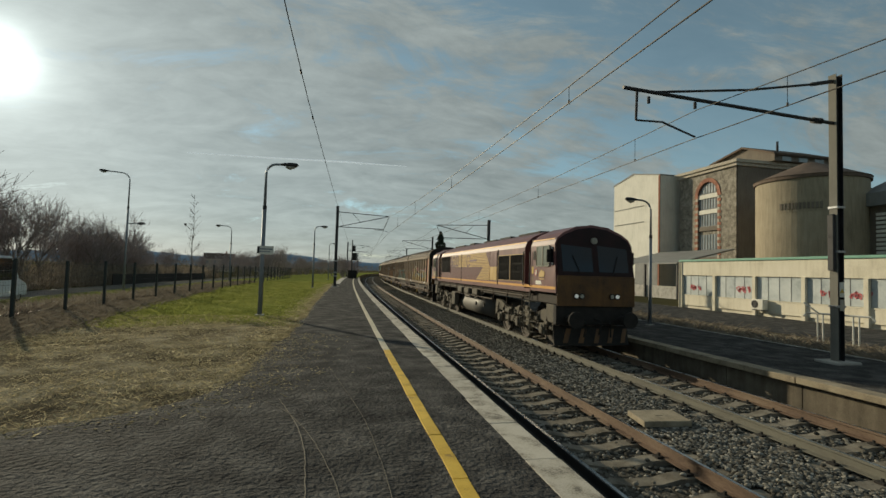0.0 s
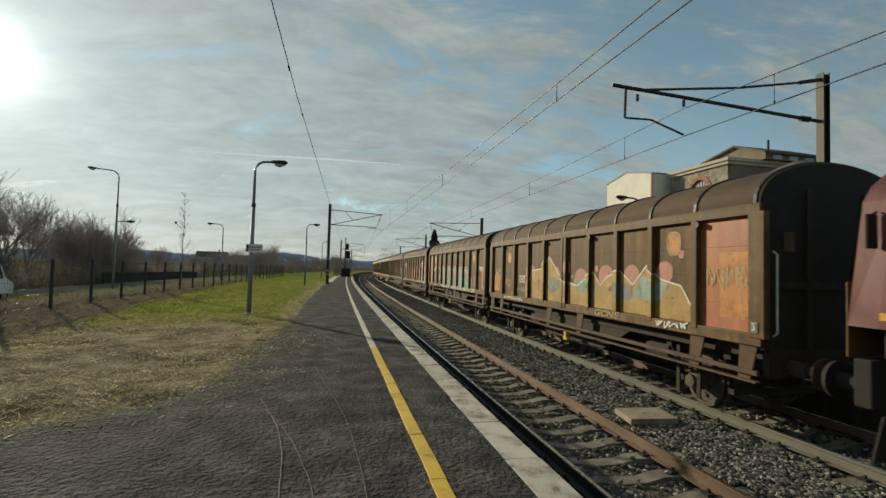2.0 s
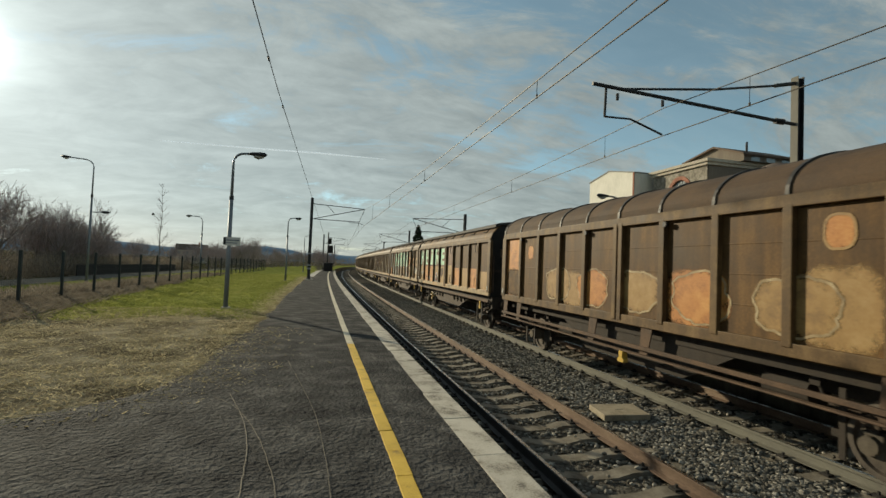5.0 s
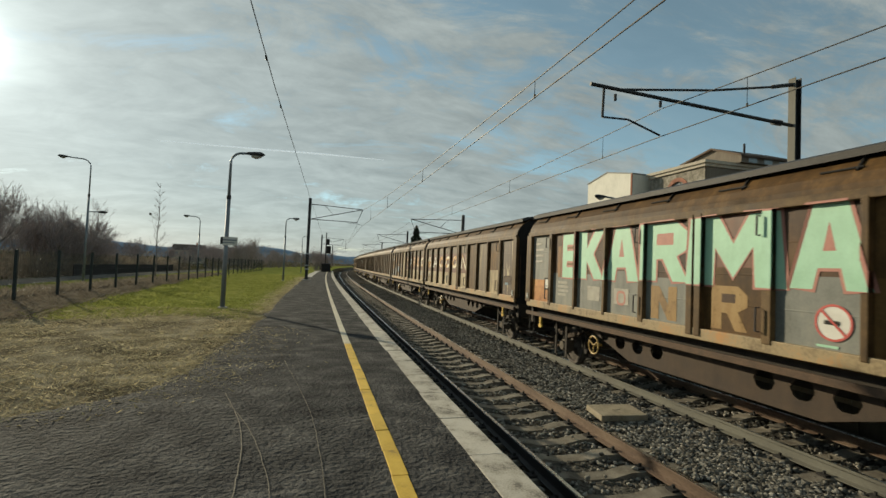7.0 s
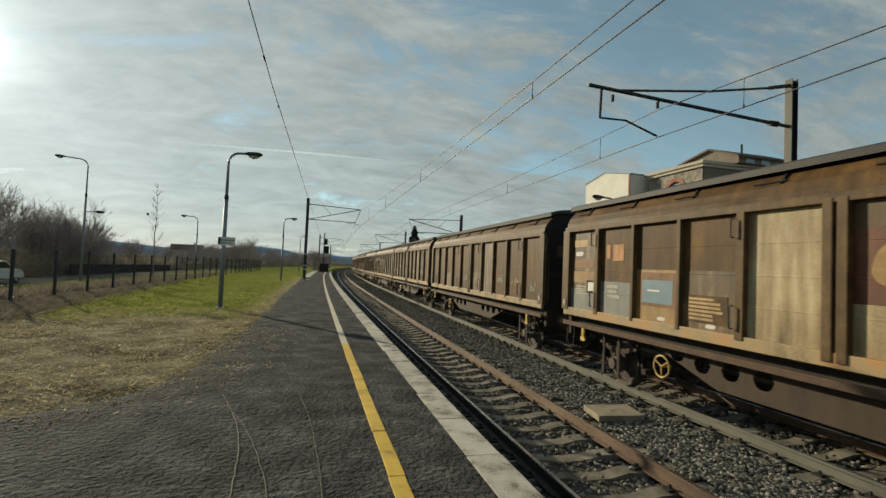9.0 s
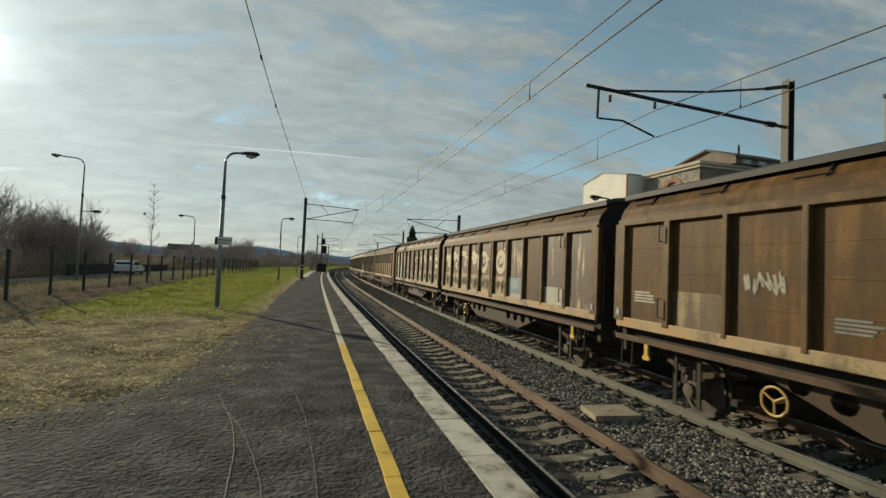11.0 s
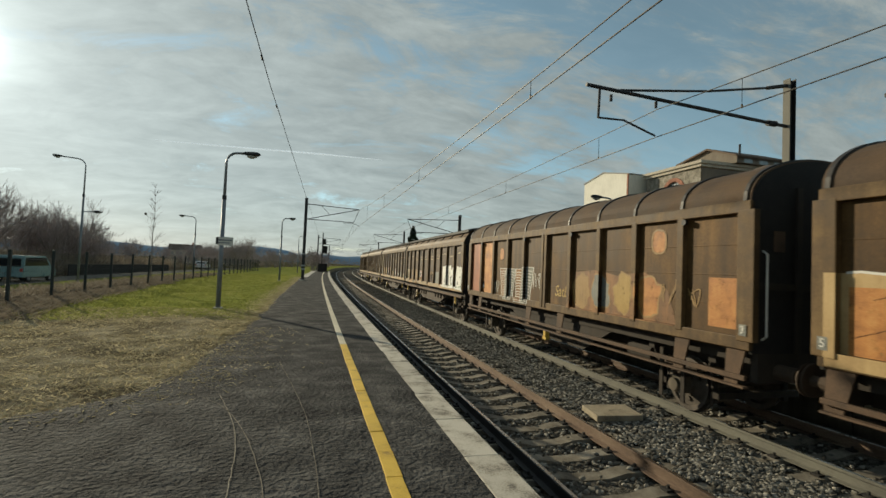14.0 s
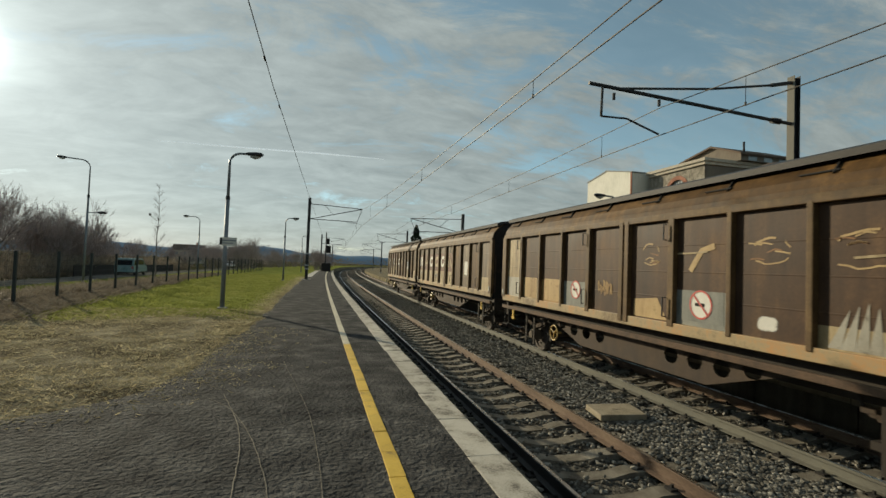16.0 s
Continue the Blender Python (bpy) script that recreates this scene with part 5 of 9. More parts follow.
    if i == 1:
        top = [(9.05, 2.40), (8.3, 2.40), (7.96, 2.47), (7.39, 2.48), (6.84, 2.53), (6.1, 2.44), (5.4, 2.52), (4.6, 2.46), (3.9, 2.52), (3.5, 2.46), (3.1, 2.25), (2.74, 2.24), (2.36, 1.95), (2.2, 1.60)]
        paint(w, kind, [[(2.2, 1.38), (9.05, 1.38)] + top], "mural_teal", 0)
        paint(w, kind, band(top, 0.13), "ochre", 2)
        for k, (y, ry, rz) in enumerate(((8.45, 0.34, 0.34), (7.55, 0.36, 0.30), (6.6, 0.30, 0.32), (5.6, 0.42, 0.3), (4.5, 0.36, 0.34), (3.5, 0.36, 0.3), (2.75, 0.22, 0.24))):
            paint(w, kind, [blob(y, 1.86, ry, rz, 80 + k, 0.3)], ("slate", "mural_teal", "teal")[k % 3], 1)
            o_ = blob(y, 1.88, ry + 0.05, rz + 0.08, 80 + k, 0.3)
            paint(w, kind, band(o_ + o_[:1], 0.035), ("tan", "ochre")[k % 2], 3)
        for k, y in enumerate((8.7, 8.05, 7.25, 6.0, 5.0, 4.0, 3.05)):
            paint(w, kind, [[(y + 0.18, 2.26), (y - 0.18, 2.26), (y - 0.06, 1.75), (y + 0.05, 1.62)]], "pink", 2)
        paint(w, kind, [blob(8.4, 2.38, 0.24, 0.22, 5, 0.03)], "mural_teal", 4)
        paint(w, kind, [[(2.25, 1.38), (9.0, 1.38), (9.0, 1.50), (2.25, 1.50)]], "palegrey", 1)
        paint(w, kind, [[(0.12, 1.56), (0.70, 1.56), (0.70, 2.30), (0.12, 2.30)]], "orange", 1)
        for k, sh in enumerate(([(2.25, 2.1), (2.2, 1.62), (2.05, 1.95), (1.92, 1.62), (1.84, 2.1)], [(1.75, 1.62), (1.74, 2.08), (1.5, 1.98), (1.52, 1.72), (1.75, 1.64)])):
            paint(w, kind, band(sh, 0.09), "ochre", 1)
        for k in range(7):
            paint(w, kind, band([(2.05 - 0.09 * k, 2.72), (2.05 - 0.09 * k, 2.40 + 0.05 * (k % 3))], 0.035), "rust_fade", 1)
        tag_text(w, "PRIME", 1.12, 0.28, 2.42, 0.22, "white_paint")
        tag_text(w, "JSME", 2.0, 1.42, 1.44, 0.14, "white_paint", x=-1.4245)
        scrawl(w, 3.2, 2.38, 0.8, 0.4, "white_paint", 114, lw=0.03, strokes=5)
        scrawl(w, 0.95, 1.95, 0.5, 0.4, "ochre", 113, lw=0.018, strokes=3)
        for z, hh, mt in ((2.78, 0.40, "orange"), (2.25, 0.34, "orange"), (1.86, 0.36, "ochre")):
            paint(w, kind, [[(11.4, z - hh / 2), (12.2, z - hh / 2), (12.2, z + hh / 2), (11.4, z + hh / 2)]], mt, 1)
        part("info_sheet", flat([(-0.22, -0.16), (0.22, -0.16), (0.22, 0.16), (-0.22, 0.16)]), M["palegrey"], w, m=on_side(10.7, 3.08, -1.3410))
        bars(w, 10.7, 2.83, 0.6, 0.10, 1, "ochre", x=-1.3410)
        tag_text(w, "NONE", 11.15, 10.75, 2.35, 0.2, "white_paint")
        scrawl(w, 10.45, 2.45, 0.6, 0.5, "white_paint", 9, lw=0.025, strokes=4)
        scrawl(w, 9.5, 2.42, 0.9, 0.28, "tan", 91, lw=0.03, strokes=7)
        scrawl(w, 10.5, 1.80, 0.7, 0.35, "tan", 92, lw=0.03, strokes=3)
        paint(w, kind, [blob(9.3, 1.93, 0.22, 0.2, 6, 0.05)], "mural_teal", 1)
        scrawl(w, 10.2, 1.44, 0.8, 0.14, "white_paint", 10, x=-1.4225, lw=0.025, strokes=5)
    if i == 2:
        edge_ = [(9.9, 1.9), (9.7, 2.35), (8.9, 2.30), (8.3, 2.55), (7.6, 2.50), (6.9, 2.62), (6.3, 2.40), (5.6, 2.60), (4.9, 2.55), (3.95, 2.60), (3.4, 2.48), (2.84, 2.42), (2.62, 2.2)]
        paint(w, kind, [[(2.62, 1.50), (9.9, 1.50)] + edge_], "rust_fade", 0)
        for k, y in enumerate((9.0, 8.1, 7.0, 5.9, 5.2, 4.4, 3.4)):
            paint(w, kind, [[(y + 0.34, 1.56), (y + 0.40, 2.20), (y - 0.12, 2.40), (y - 0.38, 2.15), (y - 0.15, 1.54)]], ("orange", "ochre", "rust_fade")[k % 3], 1)
        paint(w, kind, [blob(3.75, 2.02, 0.25, 0.14, 44, 0.5)], "dark", 2)
        for q, yc in ((1, 2.10), (8, 10.9)):
            paint(w, kind, [blob(yc, 2.60, 0.40, 0.36, 132 + q, 0.25)], "white_paint", 1)
            paint(w, kind, [[(yc - 0.48, 2.24), (yc + 0.46, 2.24), (yc + 0.46, 2.48), (yc - 0.48, 2.48)]], "ochre", 2)
            paint(w, kind, [[(yc - 0.52, 1.50), (yc + 0.48, 1.50), (yc + 0.48, 2.26), (yc - 0.52, 2.26)]], "palegrey", 3, False)
            no_entry_sign(w, yc, 2.52, 0.22)
            part("info_sheet", flat([(-0.42, -0.20), (0.42, -0.20), (0.42, 0.20), (-0.42, 0.20)]), M["blue_sheet"], w, m=on_side(yc, 2.03, -1.3420))
            bars(w, yc, 2.05, 0.7, 0.3, 5, "palegrey", x=-1.3432)
        bars(w, 0.55, 2.0, 0.55, 0.5, 9, "ochre", seed=2)
        part("plate", flat([(-0.09, -0.08), (0.09, -0.08), (0.09, 0.08), (-0.09, 0.08)]), M["ochre"], w, m=on_side(0.65, 2.42, -1.3410))
        bars(w, 1.05, 2.0, 0.35, 0.06, 1, "slate")
        for y, wd, mt in ((0.8, 1.1, "palegrey"), (2.3, 0.9, "slate"), (1.75, 0.4, "tan"), (3.5, 0.7, "palegrey"), (4.6, 0.8, "rust_fade"), (6.0, 1.2, "tan"), (9.0, 1.4, "rust_fade"), (11.2, 1.2, "palegrey")):
            paint(w, kind, [[(y - wd / 2, 1.37), (y + wd / 2, 1.37), (y + wd / 2, 1.50), (y - wd / 2, 1.50)]], mt, 0)
        scrawl(w, mid[6], 1.9, 0.6, 0.6, "ochre", 12, strokes=4)
    if i == 3:
        for k in range(5):
            splash(w, 2.5 + k * 1.6, 2.0, 1.2, 0.8, ("ochre", "orange")[k % 2], 140 + k, outline="cream")
        scrawl(w, mid[0], 2.3, 0.7, 0.5, "white_paint", 150, lw=0.04)
    if i == 4:
        for ch, l, r in (("M", 12.30, 11.50), ("U", 11.02, 10.24), ("I", 9.86, 9.08), ("R", 8.74, 7.76), ("E", 7.48, 6.55)):
            paint(w, kind, [[(r - 0.10, 2.33), (l + 0.10, 2.33), (l + 0.10, 3.29), (r - 0.10, 3.29)]], "maroon_band", 0)
            block_letter(w, kind, ch, l, r, 2.42, 3.24, "mint", "maroon_band")
        for q in range(26):
            y, z = (11.6, 8.0, 9.3, 12.1)[q % 4] + rng.uniform(-0.16, 0.16), (2.5, 2.5, 2.48, 3.05)[q % 4] + rng.uniform(-0.06, 0.12)
            paint(w, kind, [[(y, z), (y + 0.05, z), (y + 0.05, z + 0.04), (y, z + 0.04)]], "slate", 4)
        paint(w, kind, [[(7.7, 1.52), (8.75, 1.52), (8.75, 2.08), (7.7, 2.08)]], "slate", 0)
        no_entry_sign(w, 8.32, 1.82, 0.21)
        for y in (10.25, 9.85):
            part("plate", flat([(-0.11, -0.1), (0.11, -0.1), (0.11, 0.1), (-0.11, 0.1)]), M["palegrey"], w, m=on_side(y, 1.70, -1.3425 if y > 10.1 else -1.3425))
        for k, (y, wd) in enumerate(((12.0, 0.5), (9.3, 0.8), (10.6, 0.4), (7.2, 0.6))):
            paint(w, kind, [blob(y, 1.95 + 0.12 * (k % 2), wd / 2, 0.22, 360 + k, 0.5)], "brown_dark", 1)
        for k in range(4):
            splash(w, mid[9 - k], 2.05, 0.85, 0.65, ("ochre", "orange", "orange", "ochre")[k], 160 + k)
    if i == 5:
        paint(w, kind, [[(10.12, 2.20), (10.95, 2.20), (10.95, 2.98), (10.12, 2.98)]], "rust_fade", 0)
        for ch, l, r, z0, z1 in (("E", 10.72, 10.12, 2.20, 3.26), ("K", 9.96, 8.94, 2.20, 3.28), ("A", 8.86, 7.78, 2.20, 3.28), ("R", 7.62, 6.50, 2.24, 3.28), ("M", 6.46, 4.76, 2.22, 3.28), ("A", 4.72, 3.72, 2.24, 3.30)):
            block_letter(w, kind, ch, l, r, z0, z1, "mint", "pink")
        for k in range(4):
            bars(w, 12.0, 3.08 - 0.16 * k, 0.5, 0.09, 1, "palegrey", seed=20 + k)
        paint(w, kind, [[(11.35, 1.52), (12.38, 1.52), (12.38, 1.92), (11.35, 1.92)]], "orange", 0)
        part("plate", flat([(-0.19, -0.16), (0.19, -0.16), (0.19, 0.16), (-0.19, 0.16)]), M["dark"], w, m=on_side(11.48, 2.0, -1.3420))
        part("plate", flat([(-0.13, -0.12), (0.13, -0.12), (0.13, 0.12), (-0.13, 0.12)]), M["white_paint"], w, m=on_side(11.48, 2.0, -1.3435))
        bars(w, 10.62, 1.92, 0.6, 0.40, 4, "palegrey", seed=8)
        for y in (9.3, 8.3):
            part("info_sheet", flat([(-0.24, -0.16), (0.24, -0.16), (0.24, 0.16), (-0.24, 0.16)]), M["palegrey"], w, m=on_side(y, 1.88, -1.3410))
        block_letter(w, kind, "7", 3.55, 2.72, 1.56, 2.22, "ochre", None, 2, True)
        paint(w, kind, [[(2.62, 1.56), (3.05, 1.56), (2.86, 2.15)]], "rust_fade", 3)
        block_letter(w, kind, "7", 2.35, 1.55, 1.56, 2.22, "ochre", None, 2, True)
        word_shapes(w, ("leg", "c", "o"), (mid[2], mid[1], mid[0]), 2.56, ("orange", "orange", "ochre"))
        scrawl(w, mid[0] + 0.05, 2.0, 0.75, 0.45, "white_paint", 14, lw=0.06, strokes=4)
        ring_shape(w, 8.3, 1.85, 0.3, 0.3, 0.05, "pink", shear=0)
        no_entry_sign(w, 4.16, 1.85, 0.21)
        bars(w, 4.16, 1.56, 0.4, 0.05, 1, "mint")
        block_letter(w, kind, "R", 6.0, 5.35, 1.56, 2.22, "ochre", None, 1, True)
        block_letter(w, kind, "N", 7.4, 6.75, 1.56, 2.15, "ochre", None, 1, True)
    if i == 6:
        word_shapes(w, ("zig", "o", "c", "c", "peak", "double"), (mid[4], mid[5], mid[6], mid[7], mid[8], mid[9]), 2.58, ("letter_paint", "letter_paint", "letter_paint", "letter_paint", "white_paint", "letter_paint"))
        splash(w, mid[0], 2.0, 0.75, 0.28, "brown_dark", 180, amp=0.05)
        bars(w, mid[0], 1.88, 0.4, 0.12, 1, "blue_sheet")
    if i == 7:
        word_shapes(w, ("o", "c", "leg", "peak", "c"), mid[:5], 2.58, ("letter_paint", "letter_paint", "letter_paint", "white_paint", "ochre"))
        bars(w, mid[0], 1.95, 0.85, 0.25, 4, "palegrey")
        bars(w, mid[3], 1.95, 0.6, 0.3, 4, "brown")
        paint(w, kind, [[(8.90, 1.78), (9.92, 1.78), (9.92, 2.40), (8.90, 2.40)]], "rust_fade", 0)
        part("info_sheet", flat([(-0.40, -0.21), (0.40, -0.21), (0.40, 0.21), (-0.40, 0.21)]), M["blue_sheet"], w, m=on_side(9.42, 2.05, -1.3420))
        bars(w, 9.42, 2.07, 0.5, 0.05, 1, "white_paint", x=-1.3435)
        part("info_sheet", flat([(-0.40, -0.22), (0.40, -0.22), (0.40, 0.22), (-0.40, 0.22)]), M["brown"], w, m=on_side(8.28, 1.84, -1.3420))
        bars(w, 8.28, 1.84, 0.72, 0.38, 6, "tan", x=-1.3435, seed=7)
        bars(w, 10.68, 1.98, 0.5, 0.30, 3, "palegrey", seed=4)
        paint(w, kind, [[(10.4, 2.62), (10.75, 2.62), (10.75, 2.95), (10.4, 2.95)], [(10.85, 2.66), (10.98, 2.66), (10.98, 2.95), (10.85, 2.95)]], "orange", 1)
        for y, z, ww, hh, mt in ((12.0, 3.02, 0.55, 0.16, "tan"), (12.05, 2.78, 0.3, 0.1, "white_paint"), (11.85, 2.55, 0.8, 0.2, "rust_fade"), (11.85, 2.25, 0.9, 0.26, "ochre")):
            paint(w, kind, [[(y - ww / 2, z - hh / 2), (y + ww / 2, z - hh / 2), (y + ww / 2, z + hh / 2), (y - ww / 2, z + hh / 2)]], mt, 1)
        part("plate", flat([(-0.20, -0.14), (0.20, -0.14), (0.20, 0.14), (-0.20, 0.14)]), M["dark"], w, m=on_side(11.52, 2.04, -1.3420))
        part("plate", flat([(-0.14, -0.10), (0.14, -0.10), (0.14, 0.10), (-0.14, 0.10)]), M["white_paint"], w, m=on_side(11.52, 2.04, -1.3435))
        for y in (8.2, 9.3):
            splash(w, y, 1.58, 0.2, 0.07, "white_paint", int(y * 10), amp=0.2)
    if i == 8:
        for k, y in enumerate((0.7, 1.95, 3.2, 5.6, 7.0)):
            scrawl(w, y, 1.9 + 0.06 * (k % 3), 0.5, 0.32, ("palegrey", "tan")[k % 2], 15 + k, lw=0.02, strokes=4)
        paint(w, kind, [blob(3.95, 2.0, 0.1, 0.3, 7, 0.3)], "pink", 1)
    if i == 9:
        for k in range(4):
            scrawl(w, mid[1 + 2 * k], 2.0 + 0.1 * k, 0.6, 0.4, "palegrey", 210 + k)
    if i in (10, 11):
        for k in range(4, 10) if i == 10 else range(0, 4):
            # cloud-shaped scabs where the top coat has flaked off
            for q in range(3):
                splash(w, mid[k] + rng.uniform(-0.28, 0.28), rng.uniform(2.5, 2.85), rng.uniform(0.12, 0.34), rng.uniform(0.12, 0.3), "scab", 220 + 7 * k + q, amp=0.35, power=2.2)
            scrawl(w, mid[k], 1.85, 0.8, 0.45, "brown_dark", 400 + k, lw=0.035, strokes=4)
        clouds = ((10.9, 2.84, 0.30, 0.2), (9.75, 2.95, 0.42, 0.12), (11.75, 2.65, 0.22, 0.32), (12.1, 2.85, 0.14, 0.1), (8.3, 2.8, 0.3, 0.2)) if i == 10 else ((5.1, 2.86, 0.25, 0.11), (5.95, 2.75, 0.09, 0.12), (4.3, 2.80, 0.10, 0.14), (3.5, 2.9, 0.2, 0.1), (0.75, 2.75, 0.28, 0.10), (0.6, 2.4, 0.3, 0.12))
        for q, (y, z, ry, rz) in enumerate(clouds):
            paint(w, kind, [blob(y, z, ry, rz, 500 + q + i, 0.45)], "scab", 3, False)
        for y in (7.25, 5.62) if i == 10 else (0.75, 5.5):
            # the ghost of a round letter, its coat flaked off
            o_ = [(y + 0.33 * math.cos(a), 2.60 + 0.30 * math.sin(a)) for a in [q * math.tau / 18 for q in range(19)]]
            paint(w, kind, band(o_, 0.20 if i == 10 else 0.05), "scab", 4)
        y = mid[3]
        part("info_sheet", flat([(-0.42, -0.24), (0.42, -0.24), (0.42, 0.24), (-0.42, 0.24)]), M["blue_sheet"], w, m=on_side(y, 1.88, -1.3410))
        bars(w, y, 1.90, 0.6, 0.25, 4, "palegrey", x=-1.3428, seed=3)
        if i == 11:
            part("info_sheet", flat([(-0.42, -0.24), (0.42, -0.24), (0.42, 0.24), (-0.42, 0.24)]), M["blue_sheet"], w, m=on_side(mid[6], 1.88, -1.3410))
            tag_text(w, "NOZE", 7.5, 6.7, 1.85, 0.42, "palegrey", shear=0)
        if i == 11:
            for y, z, ww, hh, mt in ((11.95, 2.93, 0.5, 0.13, "white_paint"), (12.0, 2.72, 0.42, 0.10, "palegrey"), (12.0, 2.52, 0.45, 0.10, "palegrey"), (11.5, 2.45, 0.4, 0.13, "white_paint"), (11.55, 2.75, 0.34, 0.3, "palegrey"), (11.95, 2.28, 0.6, 0.2, "ochre")):
                part("label", flat([(-ww / 2, -hh / 2), (ww / 2, -hh / 2), (ww / 2, hh / 2), (-ww / 2, hh / 2)]), M[mt], w, m=on_side(y, z, -1.3425))
            part("plate", flat([(-0.2, -0.15), (0.2, -0.15), (0.2, 0.15), (-0.2, 0.15)]), M["dark"], w, m=on_side(11.5, 2.1, -1.3425))
    if i == 12:
        paint(w, kind, [[(1.30, 1.36), (12.42, 1.36), (12.42, 2.46), (1.30, 2.46)]], "tan", 0, False)
        wave = [(1.35 + 0.16 * q, 2.47 + 0.012 * math.sin(q * 1.9) + 0.012 * rng.uniform(-1, 1)) for q in range(69)]
        paint(w, kind, band(wave, 0.03), "white_paint", 1)
        paint(w, kind, [blob(1.78, 2.72, 0.26, 0.26, 3, 0.03)], "tan", 1)
        paint(w, kind, [blob(1.80, 2.72, 0.20, 0.21, 4, 0.03)], "ochre", 2)
        for q in range(16):
            y, z, a = rng.uniform(1.7, 12.0), rng.uniform(1.75, 2.25), rng.uniform(-0.9, 0.9)
            paint(w, kind, band([(y - 0.2 * math.cos(a), z - 0.2 * math.sin(a)), (y, z), (y + 0.2 * math.cos(a), z + 0.2 * math.sin(a))], 0.012), "brown_dark", 1)
        paint(w, kind, [[(1.42, 1.52), (1.75, 1.52), (1.75, 1.88), (1.42, 1.88)]], "slate", 1)
        paint(w, kind, [blob(5.35, 1.96, 0.24, 0.15, 45, 0.5)], "ochre", 1)
        paint(w, kind, [[(11.6, 1.52), (12.2, 1.52), (12.2, 2.30), (11.6, 2.30)]], "orange", 1)
        scrawl(w, 0.75, 1.95, 0.6, 0.4, "orange", 46, lw=0.08, strokes=3)
    if i == 13:
        paint(w, kind, [[(1.45, 1.50), (5.0, 1.50), (4.75, 2.35), (3.9, 2.42), (3.1, 2.30), (2.3, 2.40), (1.7, 2.1)]], "rust_fade", 0)
        for k, y in enumerate((4.5, 3.7, 2.9, 2.2)):
            o_ = blob(y, 1.95, 0.34, 0.38, 300 + k, 0.3)
            paint(w, kind, [o_], ("ochre", "slate", "mural_gold", "orange")[k], 1)
            paint(w, kind, band(o_ + o_[:1], 0.035), "ochre", 2)
        paint(w, kind, [[(0.22, 1.60), (0.80, 1.60), (0.80, 2.35), (0.22, 2.35)]], "orange", 1)
        scrawl(w, 1.45, 2.05, 0.9, 0.5, "ochre", 18, strokes=4, lw=0.022)
        # four slanting hatched blocks drawn in white
        for k, (l0, r0, l1, r1, z0, z1) in enumerate(((9.48, 8.92, 9.25, 8.80, 1.50, 2.38), (8.74, 8.22, 9.00, 8.42, 1.42, 2.38), (8.20, 7.66, 8.15, 7.70, 1.40, 2.38), (7.52, 6.98, 7.66, 7.22, 1.40, 2.44))):
            paint(w, kind, [[(l1, z0), (r1, z0), (r0, z1), (l0, z1)]], "slate" if k % 2 else "rust_fade", 0)
            o_ = [(l1, z0), (r1, z0), (r0, z1), (l0, z1), (l1, z0), (r1, z0)]
            paint(w, kind, band(o_, 0.036), "white_paint", 2)
            rows_ = []
            for q in range(11):
                f = (q + 0.7) / 12
                a, b_ = l1 + (l0 - l1) * f - 0.05, r1 + (r0 - r1) * f + 0.05 + 0.06 * rng.random()
                z = z0 + (z1 - z0) * f
                rows_ += band([(a, z), ((a + b_) / 2, z + 0.015), (b_, z - 0.01)], 0.018)
            paint(w, kind, rows_, "white_paint", 1)
        scrawl(w, 9.75, 1.75, 0.5, 0.5, "palegrey", 191, lw=0.025, strokes=3)
        scrawl(w, 6.72, 2.1, 0.6, 0.5, "white_paint", 19, lw=0.022, strokes=4)
        tag_text(w, "SatE", 5.75, 5.08, 1.85, 0.30, "mural_gold")
        part("plate", flat([(-0.09, -0.12), (0.09, -0.12), (0.09, 0.12), (-0.09, 0.12)]), M["dark"], w, m=on_side(11.0, 1.78, -1.3425))
        part("plate", flat([(-0.05, -0.05), (0.05, -0.05), (0.05, 0.05), (-0.05, 0.05)]), M["white_paint"], w, m=on_side(11.0, 1.74, -1.3440))
    if i in (14, 15):
        no_entry_sign(w, mid[6], 1.91)
        for k in range(3):
            y = mid[rng.randrange(0, 10)] + rng.uniform(-0.3, 0.3)
            bm = B()
            ribbon(bm, [(-0.35, 0), (0.0, 0.05 * rng.random()), (0.35, 0.02)], 0.03)
            part("scrape", bm, M["cream"], w, m=on_side(y, rng.uniform(2.5, 3.1), -1.3392))
        if i == 14:
            # silver-white letters sprayed over panels and posts, with slate and teal edges
            for k, o_ in enumerate(([(0.02, 1.40), (1.22, 1.44), (1.18, 2.02), (1.06, 2.44), (0.62, 2.36), (0.50, 2.42), (0.02, 2.37)],
                                    [(1.28, 1.44), (2.20, 1.42), (2.46, 2.40), (2.02, 2.46), (1.84, 2.22), (1.62, 2.40), (1.30, 2.34)],
                                    [(2.26, 1.42), (3.40, 1.44), (3.43, 2.38), (2.92, 2.42), (2.86, 2.10), (2.70, 2.42), (2.52, 2.44)])):
                paint(w, kind, [o_], "graffiti_white", 1, False)
                paint(w, kind, band(o_[2:], 0.03), "slate", 2)
            for o_ in ([(0.98, 1.62), (0.80, 1.62), (0.80, 1.74), (0.98, 1.76)], [(0.30, 1.90), (0.62, 1.93), (0.62, 1.99), (0.30, 1.97)], [(1.62, 1.85), (1.80, 1.95), (1.72, 2.05)], [(2.95, 1.62), (3.10, 1.66), (3.05, 1.92)]):
                paint(w, kind, [o_], "slate", 2, False)
